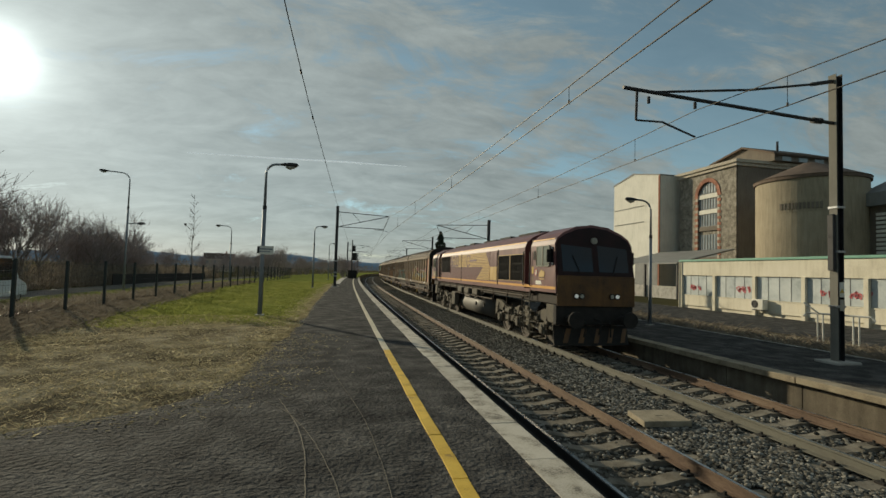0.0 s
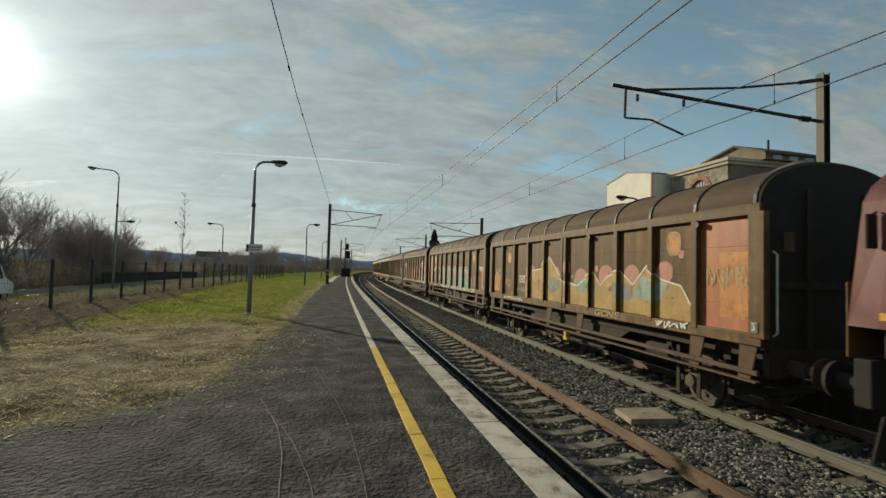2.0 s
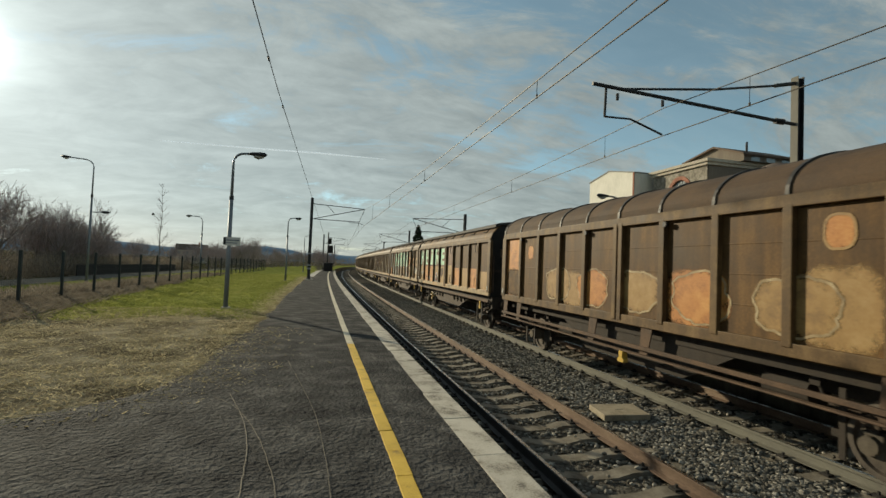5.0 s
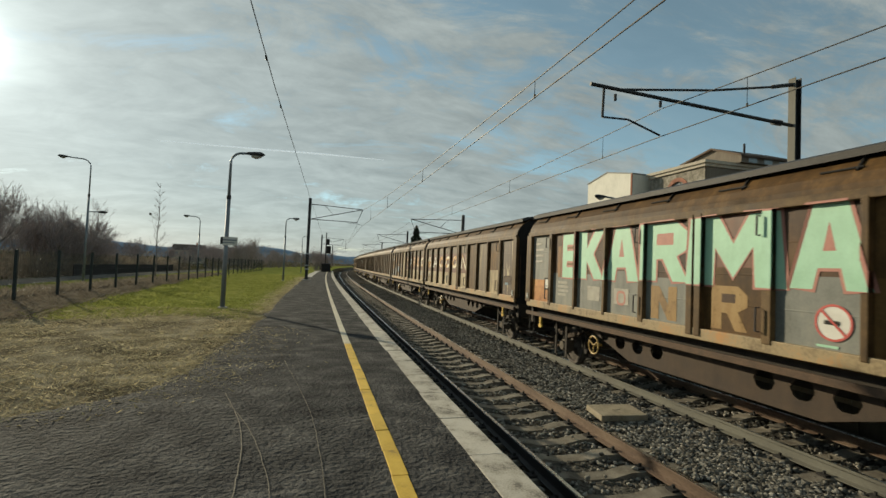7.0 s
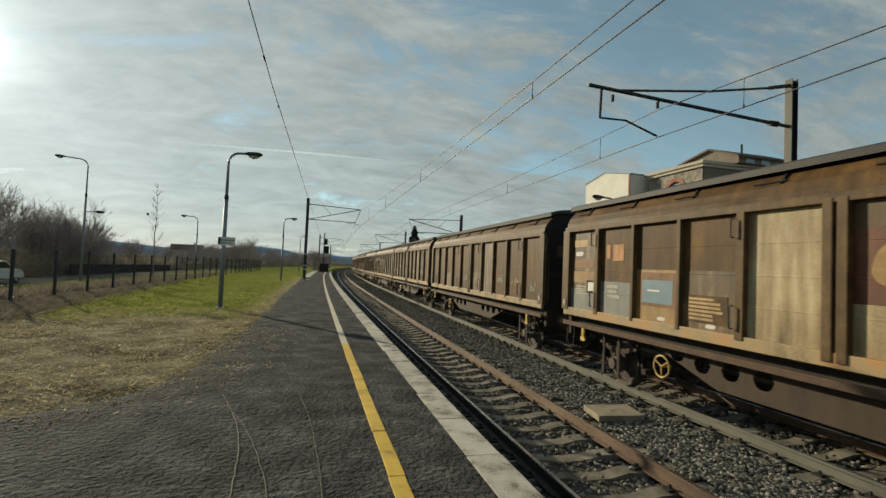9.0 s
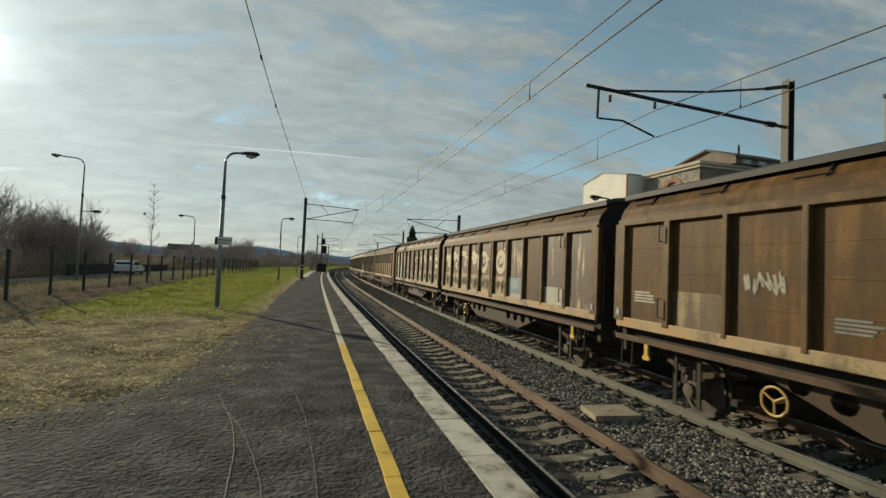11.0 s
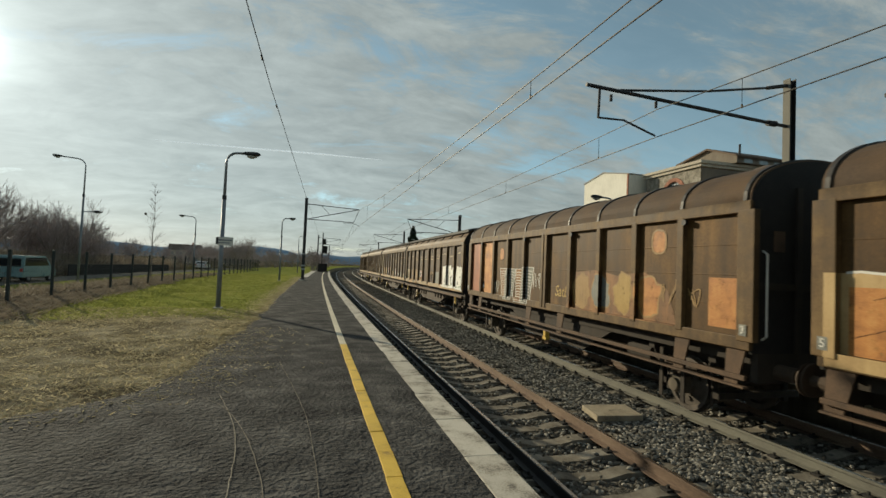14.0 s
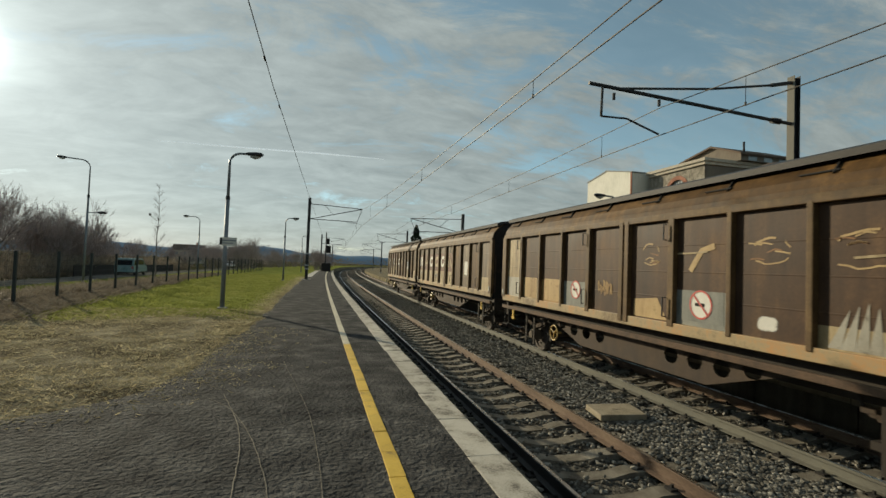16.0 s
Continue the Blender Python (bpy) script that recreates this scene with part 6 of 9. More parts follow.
            for pts in ([(1.08, 1.46), (0.55, 1.56), (0.10, 1.52)], [(2.1, 1.50), (1.75, 1.66), (1.4, 1.60)], [(3.2, 1.50), (2.8, 1.60), (2.5, 1.95)], [(0.35, 1.60), (0.30, 2.2)]):
                paint(w, kind, band(pts, 0.035), "teal", 2)
            scrawl(w, mid[4] + 0.05, 2.0, 0.5, 0.3, "ochre", 21, lw=0.02)
            bars(w, mid[0] - 0.1, 2.98, 0.5, 0.1, 1, "cream")
            paint(w, kind, band([(10.05, 2.05), (10.5, 2.12), (10.82, 2.0), (10.6, 1.85), (10.2, 1.75), (10.1, 1.6), (10.5, 1.55), (10.88, 1.62)], 0.2), "ochre", 1)
            block_letter(w, kind, "K", 9.76, 8.90, 1.54, 2.18, "ochre", None, 1, True)
            for y, z, ww, hh in ((8.2, 2.72, 0.66, 0.34), (9.42, 2.72, 0.7, 0.36), (7.0, 2.72, 0.8, 0.4), (5.6, 2.7, 0.8, 0.4), (4.4, 2.75, 0.7, 0.4), (9.25, 3.12, 0.26, 0.24)):
                # worn ghosts of old painted letters
                o_ = blob(y, z, ww / 2, hh / 2, int(y * 10), 0.2)
                paint(w, kind, band(o_[:14], 0.022), "tan", 1)
                paint(w, kind, band([(y - 0.3 * ww, z), (y + 0.3 * ww, z + 0.03)], 0.03), "tan", 1)
            paint(w, kind, [[(7.68, 1.52), (8.76, 1.52), (8.76, 1.74), (7.68, 1.74)]], "ochre", 1)
        else:
            # pale rays fanned over the front panel, and ghosts of old letters above
            for k in range(6):
                y = 2.30 - 0.15 * k
                paint(w, kind, [[(y + 0.10, 1.54), (y - 0.06, 1.54), (y - 0.16 + 0.05 * k, 2.12 - 0.05 * abs(k - 2))]], "palegrey", 1)
            for y, z, ww, hh in ((0.75, 2.72, 0.7, 0.4), (1.95, 2.72, 0.85, 0.45), (3.17, 2.72, 0.6, 0.35), (5.6, 2.7, 0.5, 0.4)):
                o_ = blob(y, z, ww / 2, hh / 2, int(y * 10), 0.2)
                paint(w, kind, band(o_[2:8], 0.03) + band(o_[9:12], 0.02) + band(o_[14:22], 0.022), "tan", 1)
                for q in range(5):
                    yy = y + rng.uniform(-0.4, 0.4) * ww
                    zz = z + rng.uniform(-0.4, 0.4) * hh
                    paint(w, kind, band([(yy - 0.1, zz), (yy, zz + 0.02), (yy + 0.12, zz + rng.uniform(-0.05, 0.05))], 0.022), ("tan", "rust_fade")[q % 2], 1)
            paint(w, kind, band([(4.62, 2.42), (4.38, 2.75), (4.12, 2.82)], 0.10), "tan", 1)
            for y, zz in ((4.38, 2.10),):
                paint(w, kind, [[(y - 0.45, 1.60), (y + 0.45, 1.60), (y + 0.45, zz), (y - 0.45, zz)]], "slate", 1, False)
                no_entry_sign(w, y, 1.88, 0.22)
            splash(w, 3.2, 1.72, 0.3, 0.2, "white_paint", 356, amp=0.03)
            paint(w, kind, [[(5.15, 1.54), (6.05, 1.54), (6.05, 1.86), (5.4, 1.92)]], "tan", 1)
            scrawl(w, 7.0, 2.0, 0.5, 0.35, "ochre", 22)
            paint(w, kind, [[(9.0, 1.56), (9.8, 1.56), (9.8, 2.12), (9.0, 2.12)]], "tan", 1)
            paint(w, kind, [[(10.3, 1.56), (11.1, 1.56), (11.1, 2.12), (10.3, 2.12)]], "tan", 1)
    if i >= 16:
        word_shapes(w, ("zig", "o", "c", "c", "peak", "double"), mid[4:], 2.58, ("cream", "white_paint"))
        splash(w, mid[2], 2.3, 0.5, 0.6, "white_paint", 360, amp=0.02)


def build_wagons():
    bases = {}
    for i, (kind, label, spec) in enumerate(SPECS):
        if kind not in bases:
            bases[kind] = w = base_wagon(kind)
        else:
            w = copy_thing(bases[kind], pose(0, 0, 0))
            for o in list(w.children_recursive):
                if o.name.startswith(("door_panel", "graffiti", "lettering", "writing")):
                    bpy.data.objects.remove(o)
        ws.append(w)
    for i, (w, (kind, label, spec)) in enumerate(zip(ws, SPECS)):
        tagged(w, label, "wagon", "wagons of the goods train")
        dress(w, kind, spec)
        decorate(w, i, kind)
        wheels = [(o, o.matrix_basis.translation.y, 0.46) for o in w.children if o.name.startswith("wheelset")]
        TRAIN.append((w, i * P + NUDGE.get(i, 0.0), wheels))


ws = []
build_wagons()

# ---- the diesel locomotive ----
def loco_profile(k=1.0):
    half = [(-1.32, 1.80), (-1.32, 3.28), (-1.24, 3.47), (-1.02, 3.65), (-0.55, 3.86), (0, 3.93)]
    return half + [(-u, v) for u, v in half[-2::-1]]


def build_loco():
    L = 20.42
    w = thing("diesel_locomotive", "maroon and gold six-axle diesel goods locomotive", "locomotive")
    prof = loco_profile()
    bm = B()
    prism(bm, prof, "y", 2.56, 17.2)
    prism(bm, [(u * 0.80, v) for u, v in prof], "y", 1.99, 2.57)
    prism(bm, [(u * 0.80, v) for u, v in prof], "y", 17.19, 17.95)
    part("body", bm, M["maroon"], w, "weathered maroon engine body")
    for y0, y1, sgn, name in ((0.0, 2.0, 1, "front_cab"), (17.9, L, -1, "rear_cab")):
        bm = B()
        nose = 0.30
        ys = [(0.0, 0.0), (nose, 1.0)] if sgn > 0 else None
        lo, hi, mid_ring = [], [], []
        fr, bk = (y0, y1) if sgn > 0 else (y1, y0)
        # the end leans back above the waist
        for u, v in prof:
            lean = max(0.0, v - 2.35) * 0.20 * sgn
            lo.append(bm.verts.new((u * ((0.985 if v > 2 else 1) if sgn > 0 else 0.985), fr + lean, v)))
            if sgn < 0:
                mid_ring.append(bm.verts.new((u * (0.985 if v > 2 else 1), fr - 0.34 + lean, v)))
            hi.append(bm.verts.new((u, bk, v)))
        bm.faces.new(lo)
        bm.faces.new(hi)
        for i in range(len(prof)):
            j = (i + 1) % len(prof)
            for p, q in ((lo, mid_ring), (mid_ring, hi)) if mid_ring else ((lo, hi),):
                bm.faces.new((p[i], p[j], q[j], q[i]))
        cab = part("cab", bm, M["maroon"], w)
        out = -sgn
        bm = B()
        box(bm, -1.29, 1.29, min(fr, fr + 0.025 * out), max(fr, fr + 0.025 * out), 1.42, 2.33, 0.01)
        part("nose_panel", bm, M["loco_nose"], cab, "grimy yellow nose panel, darkened for its shade")
        for s in (-1, 1):
            bm = B()
            def face_y(z):
                return fr + max(0.0, z - 2.35) * 0.20 * sgn + 0.012 * out
            x0, x1 = sorted((s * 0.10, s * 1.10))
            # grimy dark surround of the windscreen, the front's shade put into its colour
            sv = [bm.verts.new((u, face_y(v) + 0.004 * sgn, v)) for u, v in ((s * 0.0, 2.34), (s * 1.27, 2.34), (s * 1.27, 3.26), (s * 1.18, 3.44), (s * 0.95, 3.60), (s * 0.5, 3.78), (s * 0.0, 3.85))]
            bm.faces.new(sv)
            part("screen_surround", bm, M["screen_surround"], cab)
            bm = B()
            for pts, dy in ((((x0, 2.46), (x1, 2.46), (x1, 3.20), (x0, 3.28)), 0.0),):
                fv = [bm.verts.new((u, face_y(v) + dy * out, v)) for u, v in pts]
                bv = [bm.verts.new((u, face_y(v) + 0.02 * sgn, v)) for u, v in pts]
                bm.faces.new(fv)
                bm.faces.new(bv[::-1])
                for q in range(4):
                    bm.faces.new((fv[q], fv[(q + 1) % 4], bv[(q + 1) % 4], bv[q]))
            part("windscreen", bm, M["glass"], cab)
            bm = B()
            tube(bm, [(s * 0.55, face_y(2.42) + 0.03 * out, 2.42), (s * 0.75, face_y(2.95) + 0.03 * out, 2.95)], 0.012, 6)
            part("wiper", bm, M["dark"], cab)
            for dx, r, mt in ((0.68, 0.062, "lamp_glass"), (0.50, 0.062, "palegrey")):
                bm = B()
                bmesh.ops.create_cone(bm, cap_ends=True, segments=18, radius1=r, radius2=r, depth=0.07, matrix=pose(s * dx, fr + 0.04 * out, 1.72, 90, 0, 0))
                part("headlight" if dx > 0.6 else "marker_light", bm, M[mt], cab)
                bm = B()
                tube(bm, [(s * dx + (r + 0.015) * math.cos(a), fr + 0.05 * out, 1.72 + (r + 0.015) * math.sin(a)) for a in [k * math.tau / 18 for k in range(19)]], 0.02, 6, False)
                part("light_ring", bm, M["dark"], cab)
            # cab side window, two panes in a bright frame
            a, q = (0.50, 1.46) if sgn > 0 else (18.98, 19.68)
            sx = -1.325 if s < 0 else 1.325
            bm = B()
            box(bm, min(sx, sx + s * 0.012), max(sx, sx + s * 0.012), a, q, 2.62, 3.24)
            wn_ = part("side_window", bm, M["pane_pale"], cab)
            bm = B()
            for y_a, y_b, z_a, z_b in ((a - 0.02, q + 0.02, 3.24, 3.26), (a - 0.02, q + 0.02, 2.60, 2.62), (a - 0.02, a, 2.62, 3.24), (q, q + 0.02, 2.62, 3.24), ((a + q) / 2 - 0.015, (a + q) / 2 + 0.015, 2.62, 3.24)):
                box(bm, min(sx, sx + s * 0.03), max(sx, sx + s * 0.03), y_a, y_b, z_a, z_b)
            part("window_frame", bm, M["palegrey"], wn_)
            if sgn > 0:
                bm = B()
                prism(bm, [(0.20, 2.66), (0.36, 2.62), (0.40, 3.22), (0.26, 3.20)], "x", *sorted((sx, sx + s * 0.012)))
                part("quarter_window", bm, M["glass"], cab)
                bm = B()
                prism(bm, [(1.62, 2.82), (1.74, 2.82), (1.76, 2.88), (1.76, 3.06), (1.72, 3.12), (1.64, 3.12), (1.60, 3.06), (1.60, 2.88)], "x", *sorted((sx, sx + s * 0.012)))
                part("porthole", bm, M["dark"], cab)
            bm = B()
            yy = fr + 0.35 * sgn
            box(bm, min(sx, sx + s * 0.16), max(sx, sx + s * 0.16), yy - 0.015, yy + 0.015, 2.72, 3.12, 0.01)
            tube(bm, [(sx, yy, 3.15), (sx + s * 0.08, yy, 3.10)], 0.014, 6)
            part("mirror", bm, M["dark"], cab)
        bm = B()
        bmesh.ops.create_cone(bm, cap_ends=True, segments=18, radius1=0.10, radius2=0.10, depth=0.08, matrix=pose(0, fr + (3.42 - 2.35) * 0.2 * sgn + 0.03 * out, 3.42, 90, 0, 0))
        part("top_light", bm, M["palegrey"], cab)
        # bufferbeam, plough, steps
        bm = B()
        box(bm, -1.28, 1.28, min(fr + 0.05 * sgn, fr + 0.25 * sgn), max(fr + 0.05 * sgn, fr + 0.25 * sgn), 0.85, 1.42, 0.02)
        part("buffer_beam", bm, M["dark"], w)
        bm = B()
        pl = [(-1.25, 0.22), (1.25, 0.22), (1.25, 0.78), (-1.25, 0.78)]
        fv = [bm.verts.new((u, fr + (0.05 if v < 0.5 else 0.18) * sgn + abs(u) * 0.12 * sgn, v)) for u, v in ((-1.25, 0.22), (0, 0.22), (1.25, 0.22), (1.25, 0.80), (0, 0.80), (-1.25, 0.80))]
        bv = [bm.verts.new((v.co.x, v.co.y + 0.03 * sgn, v.co.z)) for v in fv]
        for lst in ((0, 1, 4, 5), (1, 2, 3, 4)):
            bm.faces.new([fv[i] for i in lst])
            bm.faces.new([bv[i] for i in lst[::-1]])
        for i in range(6):
            bm.faces.new((fv[i], fv[(i + 1) % 6], bv[(i + 1) % 6], bv[i]))
        plough = part("snow_plough", bm, M["dark"], w, "dark plough with yellow slanted stripes")
        for k in range(5):
            u = -1.0 + 0.48 * k
            bm = B()
            fv = [bm.verts.new((a_, fr + (0.045 if v < 0.5 else 0.17) * sgn + abs(a_) * 0.12 * sgn + 0.012 * out, v)) for a_, v in ((u, 0.30), (u + 0.16, 0.30), (u + 0.32, 0.72), (u + 0.16, 0.72))]
            bm.faces.new(fv)
            # stripes reuse the nose yellow with its painted-in shade
            part("stripe", bm, M["loco_nose"], plough)
        for s in (-0.875, 0.875):
            bm = B()
            tube(bm, [(s, fr + 0.1 * sgn, 1.04), (s, fr + 0.42 * out, 1.04)], 0.11, 14)
            tube(bm, [(s, fr + 0.42 * out, 1.04), (s, fr + 0.48 * out, 1.04)], [0.25, 0.24], 18)
            part("buffer", bm, M["dark"], w)
        bm = B()
        tube(bm, [(0, fr + 0.1 * sgn, 1.04), (0, fr + 0.3 * out, 0.98), (0, fr + 0.22 * out, 0.6)], 0.04, 8)
        part("coupling", bm, M["dark"], w)
        for s in (-0.4, 0.4):
            bm = B()
            tube(bm, [(s, fr, 1.1), (s, fr + 0.16 * out, 0.9), (s * 1.1, fr + 0.1 * out, 0.5)], 0.025, 8)
            part("coupling_hose", bm, M["dark"], w)
        for s in (-1, 1):
            bm = B()
            for dz in (0.35, 0.7, 1.05, 1.4):
                box(bm, min(s * 1.12, s * 1.34), max(s * 1.12, s * 1.34), y1 + 0.02 if sgn > 0 else y0 - 0.52, y1 + 0.52 if sgn > 0 else y0 - 0.02, dz, dz + 0.03)
            for dy in (0.03, 0.5):
                yy = y1 + dy if sgn > 0 else y0 - dy
                tube(bm, [(s * 1.32, yy, 0.35), (s * 1.32, yy, 1.78)], 0.02, 6)
            part("cab_steps", bm, M["bogie_grey"], w)
            bm = B()
            for dy in (-0.03, 0.60):
                yy = (y1 if sgn > 0 else y0 - 0.57) + dy
                tube(bm, [(s * 1.34, yy, 1.95), (s * 1.37, yy, 2.0), (s * 1.37, yy, 3.1), (s * 1.34, yy, 3.15)], 0.018, 6)
            part("grab_rail", bm, M["dark_steel"], w)
            bm = B()
            xx = s * 1.06
            box(bm, min(xx, xx + s * 0.015), max(xx, xx + s * 0.015), (2.02 if sgn > 0 else 17.3), (2.54 if sgn > 0 else 17.9), 1.84, 3.55)
            part("cab_door", bm, M["dark"] if sgn > 0 else M["maroon"], w)
    for s in (-1, 1):
        X = s * 1.32

        def slab(name, a, q, z0, z1, mt, t=0.012, bev=0.0, parent=w, label=""):
            bm = B()
            box(bm, min(X, X + s * t), max(X, X + s * t), a, q, z0, z1, bev)
            return part(name, bm, M[mt], parent, label)
        slab("gold_stripe", 0.05, 20.05, 1.90, 1.985, "gold_line", 0.008)
        slab("solebar", 2.0, 18.0, 1.74, 1.86, "maroon", 0.012)
        bm = B()
        for a, q in ((0.3, 2.0), (2.6, 17.2), (17.95, 19.8)):
            vs = [bm.verts.new((s * 1.262, a, 3.44)), bm.verts.new((s * 1.262, q, 3.44)), bm.verts.new((s * 1.240, q, 3.485)), bm.verts.new((s * 1.240, a, 3.485))]
            bm.faces.new(vs)
        part("roof_stripe", bm, M["gold_line"], w)
        # radiator grilles
        for a, q, z0, z1 in ((2.66, 4.00, 2.10, 3.03), (4.06, 5.42, 2.10, 3.03), (14.32, 16.84, 2.32, 3.24)):
            g = slab("grille", a, q, z0, z1, "dark", 0.006)
            bm = B()
            for y_a, y_b, z_a, z_b in ((a - 0.03, q + 0.03, z1, z1 + 0.035), (a - 0.03, q + 0.03, z0 - 0.035, z0), (a - 0.035, a, z0, z1), (q, q + 0.035, z0, z1)):
                box(bm, min(X, X + s * 0.03), max(X, X + s * 0.03), y_a, y_b, z_a, z_b)
            part("grille_frame", bm, M["ochre"] if a < 5 else M["maroon"], g)
            bm = B()
            n = int((q - a) / 0.07)
            for k in range(n):
                y = a + (k + 0.5) * (q - a) / n
                box(bm, min(X, X + s * 0.022), max(X, X + s * 0.022), y - 0.006, y + 0.006, z0, z1)
            for zz in (0.33, 0.66):
                box(bm, min(X, X + s * 0.024), max(X, X + s * 0.024), a, q, z0 + (z1 - z0) * zz - 0.008, z0 + (z1 - z0) * zz + 0.008)
            part("grille", bm, M["dark"], g)
        # doors with the slanted colour change, then the ribbed sides
        for a, q in ((5.66, 6.10), (6.12, 6.56)):
            slab("locker_door", a, q, 2.62, 3.20, "maroon", 0.02)
            slab("locker_door", a, q, 2.05, 2.615, "gold", 0.02)
        for k in range(17):
            z = 2.03 + k * 0.073
            up = z > 2.60
            cut = 6.62 + (3.2 - z) * 0.0 + (z - 2.6) * 1.0 if up else 7.55 + (2.6 - z) * 1.9
            for a, q, mt in ((6.62, cut, "maroon" if up else "gold"), (cut, 11.62, "gold" if up else "maroon"), (11.70, 14.2, "gold" if up else "maroon")):
                if q - a > 0.02:
                    bm = B()
                    prism(bm, [(X, z), (X + s * 0.020, z + 0.008), (X + s * 0.020, z + 0.05), (X, z + 0.058)], "y", a, q)
                    part("side_slat", bm, M[mt], w)
        for y in (5.52, 11.66, 17.0):
            bm = B()
            box(bm, min(X, X + s * 0.028), max(X, X + s * 0.028), y - 0.02, y + 0.02, 1.9, 3.30)
            part("seam", bm, M["dark"], w)
        for z0, z1, mt in ((1.95, 2.55, "maroon"), (2.56, 3.25, "gold")):
            bm = B()
            box(bm, min(s * 1.06, s * 1.22), max(s * 1.06, s * 1.22), 17.27, 17.84, z0, z1, 0.01)
            dr = part("engine_room_door", bm, M[mt], w)
            bm = B()
            box(bm, min(s * 1.22, s * 1.26), max(s * 1.22, s * 1.26), 17.66, 17.80, (z0 + z1) / 2 - 0.03, (z0 + z1) / 2 + 0.03, 0.008)
            part("door_latch", bm, M["dark"], dr)
        slab("notice", 1.10, 1.55, 2.02, 2.14, "white_paint", 0.006)
        slab("notice", 1.78, 1.90, 2.10, 2.26, "cream", 0.006)
        slab("warning_notice", 1.75, 1.92, 2.36, 2.60, "yellow_mark", 0.006)
        slab("notice", 18.60, 19.72, 2.02, 2.36, "cream", 0.006)
        # traction gear under the frame
        bm = B()
        n = 48
        o = [(s * (0.55 + 0.42 * math.cos(a) * (1.0 if math.cos(a) > 0 else 1.0)), 0.72 + 0.45 * math.sin(a)) for a in [k * math.tau / n for k in range(n)]]
        prism(bm, o, "y", 7.7, 13.0)
        tk = part("fuel_tank", bm, M["tank"], w, smooth=True, label="long grimy grey cylindrical fuel tank")
        bm = B()
        for y in (8.0, 9.4):
            bmesh.ops.create_cone(bm, cap_ends=True, segments=16, radius1=0.09, radius2=0.09, depth=0.05, matrix=pose(s * 0.98, y + 0.5, 0.82, 0, 90, 0))
        part("tank_fitting", bm, M["dark"], tk)
        slab("battery_box", 13.1, 13.8, 0.52, 1.2, "bogie_grey", -0.25, 0.02)
        for y in (8.6, 10.2, 11.6):
            slab("air_reservoir", y, y + 0.9, 1.28, 1.55, "bogie_grey", -0.35, 0.05)
        for z, y0, y1 in ((1.66, 2.0, 18.0), (1.56, 2.6, 17.3), (1.22, 6.6, 14.0)):
            bm = B()
            tube(bm, [(s * 1.18, y0, z), (s * 1.18, y1, z)], 0.028, 6)
            part("pipe", bm, M["under_brown"], w)
        for k in range(9):
            y = 3.0 + k * 1.7
            bm = B()
            tube(bm, [(s * 1.2, y, 1.72), (s * 1.15, y + 0.15, 1.3), (s * 1.05, y + 0.45, 1.1)], 0.02, 6)
            part("hose", bm, M["under_brown"], w)
    lettering(w, "66233", 13.28, 2.90, 0.94, "purple", x=-1.3435, bold=0.02, wide=0.85)
    ring_shape(w, 10.2, 2.92, 0.72, 0.60, 0.07, "purple", x=-1.345, shear=0.0, gap=0.5)
    bars(w, 9.0, 2.92, 1.9, 0.16, 1, "purple", x=-1.345)
    # animal badge and small round sign on the cab side
    splash(w, 1.05, 2.36, 0.40, 0.24, "gold", 400, x=-1.333, amp=0.5)
    bars(w, 1.05, 2.20, 0.40, 0.05, 2, "gold", x=-1.333)
    pts = [(math.cos(a) * 0.1, math.sin(a) * 0.1) for a in [k * math.tau / 20 for k in range(20)]]
    d = part("round_notice", flat(pts), M["white_paint"], w, m=on_side(1.52, 2.40, -1.330))
    bm = B()
    ribbon(bm, pts, 0.025, 0.006, True)
    ribbon(bm, [(-0.07, 0.07), (0.07, -0.07)], 0.02, 0.007)
    part("notice_ring", bm, M["red_mark"], d)
    # roof gear
    for y, l, h in ((3.2, 2.2, 0.02), (6.4, 1.4, 0.03), (8.4, 2.0, 0.015), (12.2, 1.0, 0.05), (14.4, 2.4, 0.03)):
        bm = B()
        box(bm, -0.5, 0.5, y, y + l, 3.82, 3.93 + h, 0.03)
        part("roof_hatch", bm, M["dark"], w)
    # frame and bogies
    bm = B()
    box(bm, -1.15, 1.15, 0.3, L - 0.3, 1.45, 1.80)
    part("main_frame", bm, M["under"], w)
    wheels = []
    for axs in ((1.40, 3.60, 5.65), (14.55, 16.6, 18.7)):
        for s in (-1, 1):
            x = s * 1.02
            bm = B()
            a, q = axs[0] - 0.75, axs[2] + 0.75
            o = [(a, 0.95), (a + 0.1, 1.25), (axs[0], 1.22), (axs[0] + 0.7, 1.02), (axs[1] - 0.6, 1.02), (axs[1], 1.18), (axs[1] + 0.6, 1.02), (axs[2] - 0.7, 1.02), (axs[2], 1.22), (q - 0.1, 1.25), (q, 0.95), (q, 0.62), (axs[2] + 0.45, 0.62), (axs[2] + 0.3, 0.84), (axs[2] - 0.3, 0.84), (axs[2] - 0.45, 0.52),
                 (axs[1] + 0.45, 0.52), (axs[1] + 0.3, 0.84), (axs[1] - 0.3, 0.84), (axs[1] - 0.45, 0.52), (axs[0] + 0.45, 0.52), (axs[0] + 0.3, 0.84), (axs[0] - 0.3, 0.84), (axs[0] - 0.45, 0.62), (a, 0.62)]
            prism(bm, o, "x", x - 0.07, x + 0.07)
            bo = part("bogie_frame", bm, M["bogie_grey"], w, "dusty grey three-axle bogie frame")
